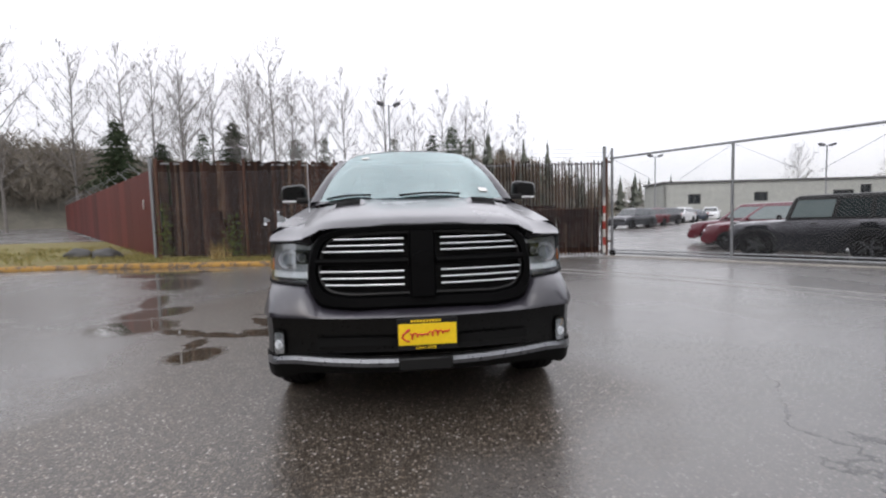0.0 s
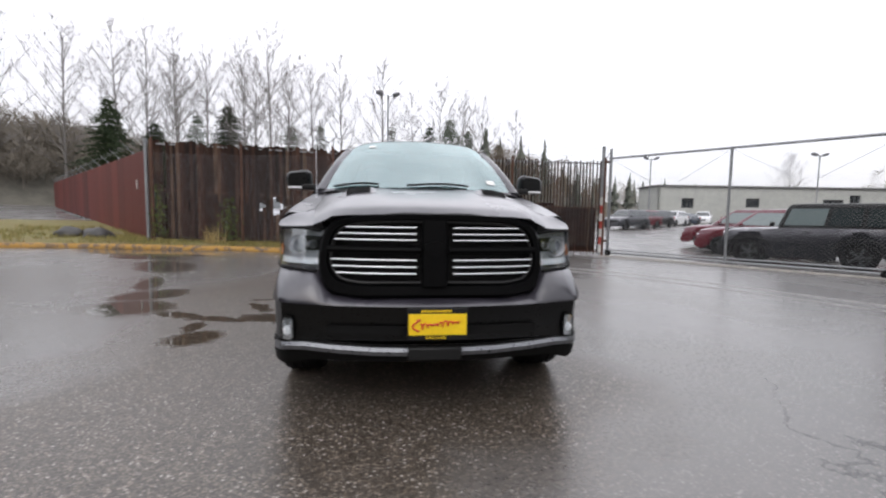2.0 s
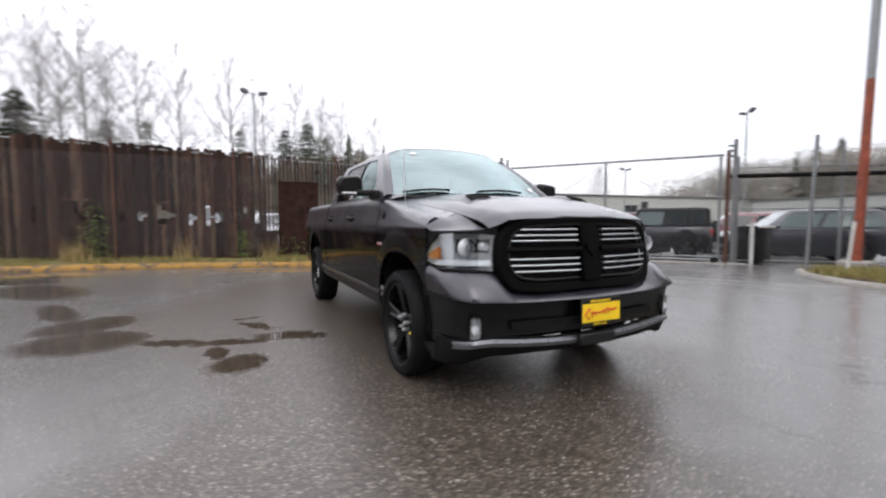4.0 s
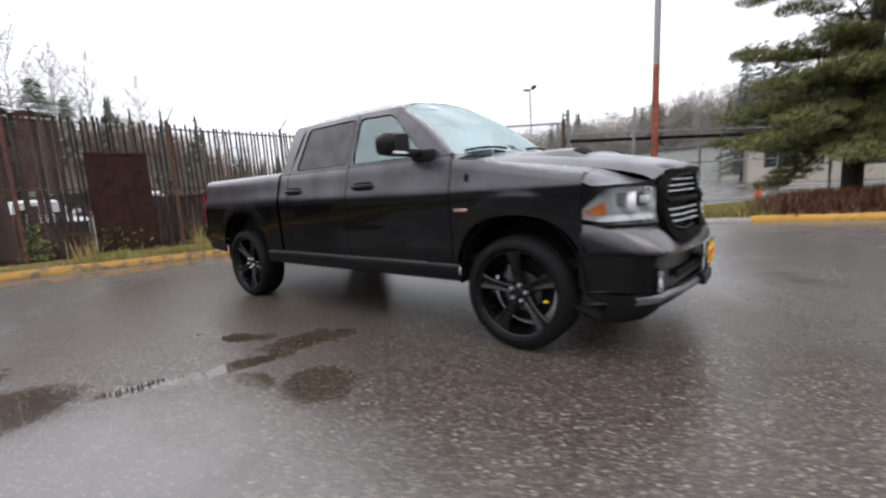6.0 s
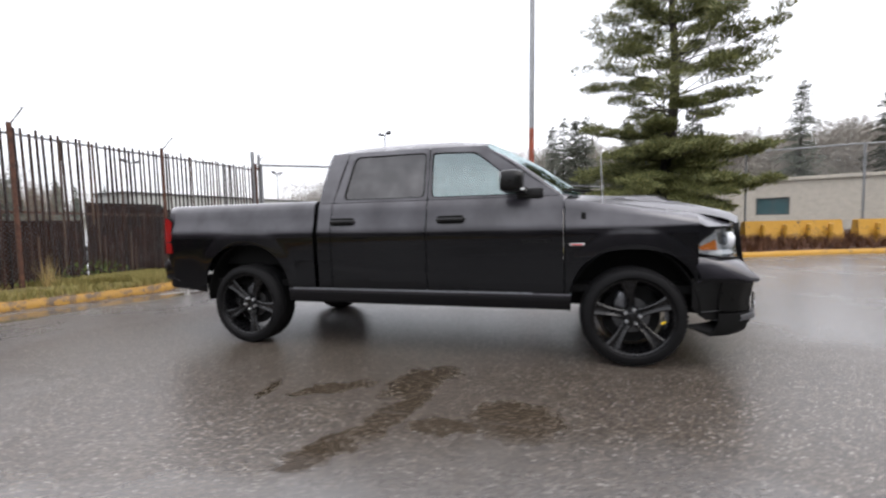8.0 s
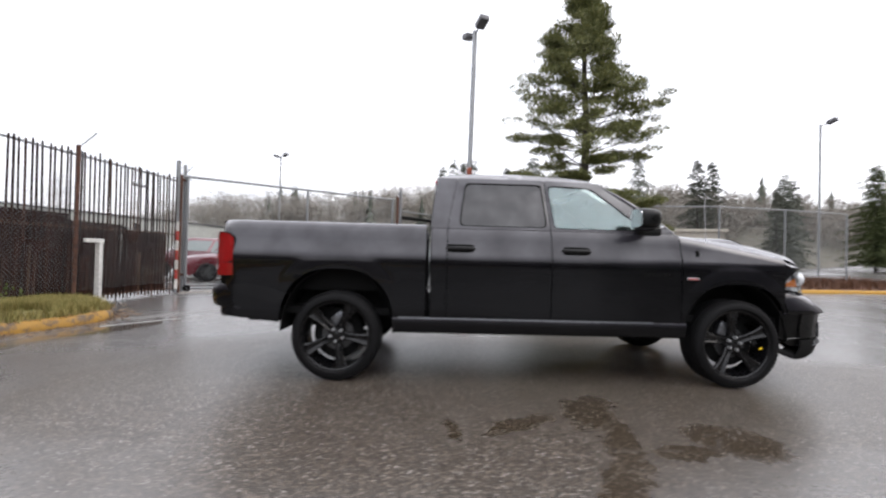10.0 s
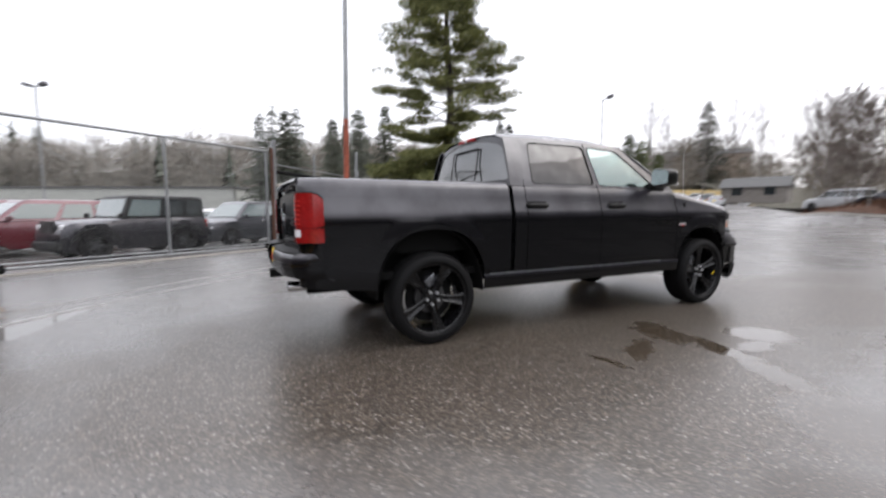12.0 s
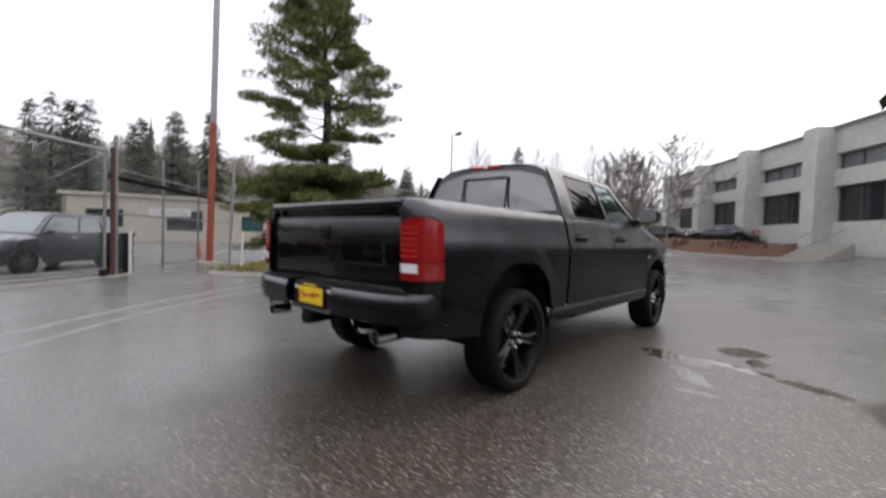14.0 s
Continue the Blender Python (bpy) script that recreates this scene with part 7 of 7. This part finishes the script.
def shed(name, a, b, depth, h, z, wall, wins, label, trim=ROOFING):
    """A long low building; its front runs from a to b. wins: (along, width, sill, height, material)."""
    a, b = Vector(a), Vector(b)
    L = (b - a).length
    m = pose(a.x, a.y, z, 0, 0, math.degrees(math.atan2((b - a).y, (b - a).x)))
    t = thing(name, label, "building", at=m)
    cuts = sorted(wins)
    items, x = [], 0.0
    for s, w, sill, hh, _ in cuts:
        items.append((((x + s) / 2, .15, h / 2), (s - x, .3, h)))
        items.append(((s + w / 2, .15, sill / 2), (w, .3, sill)))
        items.append(((s + w / 2, .15, (sill + hh + h) / 2), (w, .3, h - sill - hh)))
        x = s + w
    items.append((((x + L) / 2, .15, h / 2), (L - x, .3, h)))
    items += [((.15, depth / 2, h / 2), (.3, depth, h)), ((L - .15, depth / 2, h / 2), (.3, depth, h)), ((L / 2, depth, h / 2), (L, .3, h))]
    part("wall", boxes(*items), wall, t)
    part("roof", boxes(((L / 2, depth / 2, h + .12), (L + .5, depth + .5, .26)), bevel=.03), trim, t)
    for s, w, sill, hh, gm_ in cuts:
        wn_ = part("window", boxes(((s + w / 2, .24, sill + hh / 2), (w, .03, hh))), gm_, t)
        part("window_frame", boxes(((s + w / 2, .16, sill + .04), (w, .08, .08)), ((s + w / 2, .16, sill + hh - .04), (w, .08, .08)), ((s + .04, .16, sill + hh / 2), (.08, .08, hh)), ((s + w - .04, .16, sill + hh / 2), (.08, .08, hh)), ((s + w / 2, .18, sill + hh / 2), (.06, .06, hh))), ROOFING, wn_)
    return t


shed("warehouse", (37.4, 55.4), (108, 47.5), 6, 5.4, .3, WALL_GREY, [(3.4, 1.8, 2.4, 1.4, PANE), (12.7, 2.0, 2.6, 1.3, PANE), (23.8, 3.0, 2.6, 1.3, PANE), (27.6, 1.6, 2.0, 2.6, PANE)], "long low grey warehouse with small dark windows")
shed("warehouse", (84, 44), (70, 6), 18, 5.2, -.4, WALL_GREY, [(6, 2, 2.2, 1.4, PANE), (20, 2, 2.2, 1.4, PANE)], "long low grey warehouse behind parked cars")
shed("shop_building", (43.5, 2.0), (33.2, -22.5), 14, 3.8, 0, WALL_BEIGE, [(1.5, 2.6, 1.2, 1.5, PANE), (7.2, 2.8, 1.0, 1.8, PANE), (13.2, 1.9, 1.1, 1.4, PANE_TEAL), (17.4, 2.2, 1.1, 1.4, PANE_TEAL)], "low beige shop building with dark windows", WALL_BEIGE)
sg = thing("shop_sign", "white sign board with unreadable lettering", "sign", at=pose(40.6, -4.9, 2.6, 0, 0, -112.8))
part("board", boxes(((0, -.05, 0), (3.2, .08, .7)), bevel=.01), WHITE_PAINT, sg)
for k in range(7):
    part("lettering_bar", boxes(((-1.1 + .36 * k, -.10, 0), (.22, .02, .26))), LAMP_GREY, sg)
part("roof_unit", boxes(((0, 0, 0), (3.0, 2.2, .9)), bevel=.05), GALV)
bpy.data.objects["roof_unit"].matrix_basis = pose(41.5, -13.5, 4.5, 0, 0, -20)
tagged(bpy.data.objects["roof_unit"], "grey roof unit on the shop roof", "roof unit")


def office(p0, turn, bays, z):
    """Two-storey concrete office on a plinth: pilasters with recessed window bands between."""
    t = thing("office_building", "two-storey pale concrete office building with dark window bands", "building", at=pose(p0[0], p0[1], z, 0, 0, turn))
    bw, H, pw = 7.0, 6.3, 1.15
    for k in range(bays + 1):
        part("pilaster", boxes(((k * bw, -.45, H / 2 - .9), (pw, 1.5, H + 1.9)), bevel=.03), OFFICE, t)
    for k in range(bays):
        c = k * bw + bw / 2
        w = bw - pw
        for zc, hz in ((5.5, 1.6), (3.2, 1.0), (-.65, 2.3)):
            part("wall", boxes(((c, .2, zc), (w, .5, hz))), OFFICE, t)
        for sill, hh, gm_ in ((3.7, 1.15, BLIND), (.5, 2.2, PANE)):
            wn_ = part("window", boxes(((c, .42, sill + hh / 2 - .1), (w, .04, hh + .2))), gm_, t)
            part("window_frame", boxes(*[((c - w / 2 + w * j / 4, .37, sill + hh / 2), (.06, .08, hh)) for j in range(5)], ((c, .37, sill + .04), (w, .08, .08)), ((c, .37, sill + hh - .04), (w, .08, .08))), ROOFING, wn_)
        part("coping", boxes(((c, .1, H + .02), (w, .8, .10)), bevel=.02), OFFICE, t)
    L = bays * bw
    part("roof", boxes(((L / 2, 7.2, H - .35), (L, 14, .3))), ROOFING, t)
    part("back_wall", boxes(((L / 2, 14, H / 2), (L, .4, H)), ((-.1, 7, H / 2), (.4, 14, H)), ((L + .1, 7, H / 2), (.4, 14, H))), OFFICE, t)
    return t


office((9.66, -45.5), 126.5, 4, 2.2)
# steps at the office door
st = thing("entrance_steps", "pale concrete entrance steps with a rail", "steps", at=pose(-3.0, -26.2, ground_z(-1.6, -25.2) - .12, 0, 0, 126.5))
for k in range(7):
    part("step", boxes(((0, -.3 * k, .60 - .085 * k * 1.0), (3.2, .32, 1.2 - .17 * k)), bevel=.01), CONCRETE, st)
for s in (-1.05, 1.05):
    pipe("rail", (s, -2.0, 1.0), (s, 0.1, 2.1), .025, GALV, st)
for nm, x, y, w, d, h, tn, lb in (("house", 66.5, -103, 19, 9, 6.6, 35, "far brown apartment block at the road's end"), ("shed", 39, -75, 9, 7, 2.6, 20, "far grey-brown shed beside the road")):
    t = thing(nm, lb, "building", at=pose(x, y, 8.0 if nm == "house" else 2.2, 0, 0, tn))
    part("wall", boxes(((0, 0, h / 2), (w, d, h))), simple("brown_siding", (.30, .245, .20), .8, grain=3) if nm == "house" else simple("shed_boards", (.17, .155, .14), .8, grain=3), t)
    part("roof", prism(bmesh.new(), [(-w / 2 - .4, -d / 2 - .5, h), (-w / 2 - .4, d / 2 + .5, h), (-w / 2 - .4, 0, h + 1.8)], (w + .8, 0, 0)), ROOFING, t)
    for k in range(5 if nm == "house" else 2):
        for zz in ((1.2, 4.2) if nm == "house" else (1.2,)):
            for sy in (-1, 1):
                part("window", boxes(((-w / 2 + w * (k + .5) / (5 if nm == "house" else 2), sy * (d / 2 + .02), zz + .7), (1.5, .06, 1.3))), PANE, t)

# Bark bed before the office, with its kerb.
_, bed_line = kerb("kerb", [(15.5, -37), (12.5, -32), (9.3, -29.2), (6.4, -28.2), (2.6, -27.6), (-1.2, -27.0), (-3.0, -27.6)], CONCRETE, "plain concrete kerb round the bark bed")
bm = bmesh.new()
rows = []
for i, p in enumerate(bed_line):
    q = side_of(bed_line, i)
    rows.append([(p.x + q.x * o, p.y + q.y * o, ground_z(p.x + q.x * o, p.y + q.y * o) + .10 + .35 * math.sin(math.pi * min(1, o / 4.6)) + .03 * noise.noise(Vector((p.x, p.y, o)))) for o in (.15, .5, 1.1, 2.0, 3.2, 4.6)])
loft(bm, rows)
bmesh.ops.recalc_face_normals(bm, faces=bm.faces)
tagged(part("planting_bed", bm, BARK), "red-brown bark bed before the office", "planting bed", kind="structure")
rg = random.Random(8)
spots = []
for i, p in enumerate(bed_line):
    q = side_of(bed_line, i)
    for _ in range(40):
        o = rg.uniform(.4, 4.4)
        x, y = p.x + q.x * o + rg.uniform(-.3, .3), p.y + q.y * o
        if noise.noise(Vector((x * .6, y * .6, 9))) > .1:
            spots.append((x, y, ground_z(x, y) + .10 + .35 * math.sin(math.pi * min(1, o / 4.6))))
blades("groundcover", spots, .35, bpy.data.materials["brown_stems"], "low brown shrubs in the bark bed", "groundcover", .8, .02)

# ---- parked cars ----
CAR_PAINT = {n: make_paint(n + "_car_paint", c, .2, .3) for n, c in (("red", (.085, .010, .016)), ("charcoal", (.030, .032, .036)), ("grey", (.10, .105, .11)), ("white", (.62, .63, .64)), ("silver", (.32, .33, .34)), ("navy", (.02, .03, .05)), ("dark", (.012, .012, .014)))}
CAR_GLASS = simple("car_glass", (.025, .032, .034), .06, coat=.8)
CAR_GLASS_PALE = simple("pale_car_glass", (.16, .20, .20), .06, coat=.8)
CAR_WHEEL = {}
CAR_SPOKE = simple("car_wheel_grey", (0.06, 0.062, 0.066), 0.35, 0.5)
STYLES = {
    # stations along the body (0 front .. 1 back) with bonnet/belt height, then the glasshouse: base front, base back, roof front, roof back, roof height
    "suv": ([0, .03, .10, .26, .32, .9, .97, 1], [.78, .94, 1.00, 1.07, 1.09, 1.12, 1.04, .72], .25, .985, .40, .93, 1.72, .70),
    "jeep": ([0, .02, .06, .35, .38, .97, .99, 1], [.75, .98, 1.06, 1.13, 1.16, 1.18, 1.15, .70], .355, .985, .41, .975, 1.82, .88),
    "sedan": ([0, .03, .12, .27, .33, .82, .96, 1], [.55, .68, .78, .90, .94, .98, .92, .62], .25, .90, .42, .74, 1.45, .66),
}


def car(style, colour, x, y, turn, label, length=4.7, width=1.86, glass=None, z=None):
    """A parked car, nose to -y before turning."""
    ys, zs, gf, gb, rf, rb, rh, rw = STYLES[style]
    z = ground_z(x, y) if z is None else z
    c = thing("car", label, "car", "parked cars", pose(x, y, z, 0, 0, turn))
    pm = CAR_PAINT[colour]
    w, L = width / 2, length
    wf, wr, R = L * .185, L * .80, .36 if style != "jeep" else .40
    bm = bmesh.new()
    rows = []
    st = sorted(set(list(np.linspace(0, 1, 17)) + ys + [(wf + R * 1.1 * math.sin(a)) / L for a in np.linspace(-1.57, 1.57, 9)] + [(wr + R * 1.1 * math.sin(a)) / L for a in np.linspace(-1.57, 1.57, 9)]))
    for u in st:
        zt = lerp_table(u, ys, zs)
        yy = (u - .5) * L
        nar = 1 - .10 * max(0, (.10 - u) / .10) ** 1.5 - .06 * max(0, (u - .92) / .08) ** 1.5
        lo = .26
        for wc in (wf, wr):
            d = abs(u * L - wc)
            if d < R * 1.12:
                lo = max(lo, .34 + math.sqrt((R * 1.12) ** 2 - d * d) * .98)
        lo = min(lo, zt - .12)
        half = [(w * nar * .96, lo), (w * nar, lo + (zt - lo) * .35), (w * nar * .99, lo + (zt - lo) * .75), (w * nar * .93, zt - .03), (w * nar * .80, zt + .01), (w * nar * .4, zt + .03)]
        rows.append([(-a, yy, b) for a, b in half] + [(a, yy, b) for a, b in half[::-1]])
    vs = loft(bm, rows)
    bm.faces.new(vs[0])
    bm.faces.new(vs[-1])
    bmesh.ops.recalc_face_normals(bm, faces=bm.faces)
    part("body", bm, pm, c, smooth=32)

    def ring(y0, y1, ww, zz):
        a, b = (y0 - .5) * L, (y1 - .5) * L
        return [(px, py, zz) for px, py in rounded([(-ww, a), (ww, a), (ww * .97, b), (-ww * .97, b)], .10, 3)]
    bz = lerp_table(.5, ys, zs) - .01
    base, top = ring(gf, gb, w * .92, bz), ring(rf, rb, w * rw, rh - .06)
    bm = bmesh.new()
    loft(bm, [base, [tuple(Vector(a).lerp(Vector(b), .5) + Vector((0, 0, .01))) for a, b in zip(base, top)], top], closed=True)
    bmesh.ops.recalc_face_normals(bm, faces=bm.faces)
    part("upper_body", bm, pm if style != "jeep" else PLASTIC, c)

    def side_pt(sx, u, v):
        return Vector((sx * (w * (.92 + (rw - .92) * v) + .012), ((gf + (rf - gf) * v) * (1 - u) + (gb + (rb - gb) * v) * u - .5) * L, bz + (rh - .06 - bz) * v + .01 * math.sin(math.pi * v)))

    def pane(name, pts, own=None):
        bm = bmesh.new()
        bm.faces.new([bm.verts.new(p) for p in pts])
        part(name, thick(bm, .004), own or glass or CAR_GLASS, c)
    for sx in (-1, 1):
        for u0, u1 in ((.05, .40), (.44, .70), (.74, .94)):
            pane("side_window", [side_pt(sx, u0, .10), side_pt(sx, u1, .10), side_pt(sx, u1, .88), side_pt(sx, u0, .88)], CAR_GLASS if style == "jeep" and u0 > .4 else None)
    for nm, u, e in (("windshield", 0, -.012), ("rear_window", 1, .012)):
        q = [side_pt(-1, u, .08), side_pt(1, u, .08), side_pt(1, u, .93), side_pt(-1, u, .93)]
        pane(nm, [Vector((p.x * .88, p.y + e, p.z)) for p in q])
    bm = bmesh.new()
    r2, r3 = ring(rf + .02, rb - .02, w * rw * .96, rh - .005), ring(rf + .08, rb - .08, w * rw * .7, rh + .02)
    rr = loft(bm, [[(a * 1.01, b, zz - .02) for a, b, zz in top], top, r2, r3], closed=True)
    bm.faces.new(rr[-1])
    bmesh.ops.recalc_face_normals(bm, faces=bm.faces)
    part("roof", bm, pm if style != "jeep" else PLASTIC, c)
    for sx in (-1, 1):
        part("headlamp", boxes(((sx * w * .72, -.5 * L + .10, .72 if style != "jeep" else .92), (.34 if style != "jeep" else .2, .14, .15)), bevel=.03), WHITE_LENS, c)
        part("tail_lamp", boxes(((sx * w * .86, .5 * L - .06, .95), (.16, .12, .26)), bevel=.02), RED_LENS, c)
        part("door_mirror", boxes(((sx * (w + .06), (rf - .08 - .5) * L, bz + .08), (.2, .1, .14)), bevel=.03), pm if style != "jeep" else PLASTIC, c)
        part("door_handle", boxes(((sx * (w * .985), .02 * L, bz - .12), (.03, .16, .03)), bevel=.006), CHROME if style != "jeep" else PLASTIC, c)
    part("grille", boxes(((0, -.5 * L + .02, .62 if style != "jeep" else .92), (w * .9, .06, .20 if style != "jeep" else .34)), bevel=.01), PLASTIC, c)
    part("front_bumper", boxes(((0, -.5 * L - .02, .42), (w * 1.7, .14, .22)), bevel=.04, seg=2), PLASTIC if style == "jeep" else pm, c)
    part("number_plate", boxes(((0, .5 * L + .015, .75), (.32, .02, .16))), YELLOW_PLATE, c)
    if style == "jeep":
        for wc in (wf, wr):
            for sx in (-1, 1):
                bm = bmesh.new()
                loft(bm, [[(sx * (w - .05 + o), wc - L / 2 + (R + .12) * math.cos(a) * 1.15, .40 + (R + .10) * math.sin(a)) for a in np.linspace(.3, 2.84, 9)] for o in (0, .14)])
                part("wheel_flare", thick(bm, .03), PLASTIC, c)
        bm = bmesh.new()
        revolve(bm, [(-.10, .1), (-.11, .34), (-.05, .39), (.09, .39), (.11, .3), (.11, .1)], 24)
        bmesh.ops.transform(bm, matrix=Matrix.Translation((0, .5 * L + .13, 1.0)) @ pose(0, 0, 0, 0, 0, 90), verts=bm.verts)
        part("spare_wheel", bm, RUBBER, c)
    if not CAR_WHEEL:
        bm = bmesh.new()
        revolve(bm, [(-.09, .22), (-.11, .30), (-.09, .355), (.09, .355), (.11, .30), (.09, .22)], 28)
        CAR_WHEEL["tyre"] = part("tyre", bm, RUBBER)
        bm = bmesh.new()
        revolve(bm, [(-.085, .235), (-.07, .22), (-.02, .20), (-.02, .02)], 24)
        CAR_WHEEL["rim"] = part("rim", bm, PLASTIC)
        for k in range(5):
            bm = boxes(((-.06, 0, .12), (.03, .055, .21), Matrix.Rotation(radians(72 * k), 4, "X")), bevel=.008)
            CAR_WHEEL["spoke%d" % k] = part("spoke", bm, CAR_SPOKE)
        first = True
    else:
        first = False
    for wc in (wf, wr):
        for sx in (-1, 1):
            wh = new("wheel")
            wh.parent = c
            wh.matrix_basis = Matrix.Translation((sx * (w - .12), wc - L / 2, R)) @ pose(0, 0, 0, 20 * sx, 0, 0 if sx < 0 else 180) @ Matrix.Scale(R / .355, 4)
            for key, ob in CAR_WHEEL.items():
                if first and ob.parent is None:
                    ob.parent = wh
                else:
                    same_mesh(ob.name.split(".")[0], ob.data, wh)
    return c


G_TURN = math.degrees(math.atan2(GD.y, GD.x)) - 90
car("jeep", "dark", 12.0, 9.04, G_TURN, "black boxy off-roader behind the chain-link gate", 4.0, 1.86, CAR_GLASS_PALE)
car("suv", "red", 13.67, 11.83, G_TURN, "dark red wagon parked behind the gate", 4.7, 1.85, CAR_GLASS_PALE)
car("suv", "red", 15.0, 14.5, G_TURN, "dark red wagon in the yard row", 4.7, 1.85, CAR_GLASS_PALE)
car("suv", "charcoal", 15.15, 5.75, G_TURN + 6, "charcoal sport utility car behind the gate", 4.55, 1.94, CAR_GLASS_PALE)
car("sedan", "white", 17.6, 7.6, G_TURN + 5, "white car parked in the yard row", 4.7, 1.84, CAR_GLASS_PALE)
car("suv", "red", 18.3, 9.4, G_TURN + 4, "dark red wagon in the far yard row", 4.6, 1.84)
car("suv", "charcoal", 20.3, 33.6, -62, "charcoal wagon in the far yard row", 4.7, 1.9)
car("suv", "red", 23.8, 37.0, -62, "dark red car in the far yard row", 4.5, 1.85)
car("suv", "dark", 27.2, 40.0, -62, "black car in the far yard row", 4.6, 1.85)
car("suv", "white", 32.0, 44.0, -55, "white wagon in the far yard row", 4.6, 1.85)
car("sedan", "navy", 35.5, 46.5, -55, "navy car in the far yard row", 4.6, 1.82)
car("suv", "white", 40.0, 49.5, -40, "white sport utility car before the warehouse", 4.8, 1.95)
car("sedan", "white", 45.0, 50.0, -20, "white car before the warehouse", 4.6, 1.82)
car("sedan", "silver", 50.0, 49.0, -20, "silver car before the warehouse", 4.6, 1.82)
for i, (x, y) in enumerate(((-3.5, 19.5), (-.6, 19.3), (2.4, 19.0), (5.2, 18.8), (-6.4, 19.8), (-9.3, 20.0))):
    car(("suv", "sedan", "suv", "sedan", "suv", "suv")[i], ("grey", "silver", "silver", "grey", "silver", "grey")[i], x, y, 4, "pale car parked behind the slat fence", 4.7, 1.85)
# cars before the office and along the road
car("sedan", "dark", 3.4, -33.2, 84, "black saloon parked before the office", 4.8, 1.85, z=1.25)
car("sedan", "dark", 8.0, -34.0, 80, "black saloon with red tail lamps before the office", 4.8, 1.85, z=1.2)
car("suv", "silver", 12.4, -36.5, 70, "silver car parked before the office", 4.7, 1.85, z=.9)
for i, (x, y, cl, sty) in enumerate(((31.9, -52.5, "silver", "sedan"), (35.8, -57.1, "grey", "suv"), (39.7, -61.7, "white", "sedan"), (44.9, -67.8, "silver", "suv"), (35.5, -45.0, "silver", "sedan"), (41.4, -53.1, "grey", "sedan"), (44.2, -63.4, "red", "sedan"), (47, -86, "white", "suv"), (53, -90, "white", "sedan"), (60, -88, "silver", "suv"))):
    car(sty, cl, x, y, 25, "car parked along the far road", 4.6, 1.83)
car("sedan", "dark", -43.5, 40.5, -120, "dark car on the far road beyond the grass", 4.6, 1.83)
cone = thing("traffic_cone", "orange traffic cone on the yard", "cone", at=pose(18.5, .2, ground_z(18.5, .2)))
bm = bmesh.new()
revolve(bm, [(0.03, .15), (.68, .03), (.70, .0005)], 16, "z")
part("cone_body", bm, simple("orange_plastic", (.65, .14, .02), .5), cone)
part("foot", boxes(((0, 0, .015), (.38, .38, .03)), bevel=.01), PLASTIC, cone)
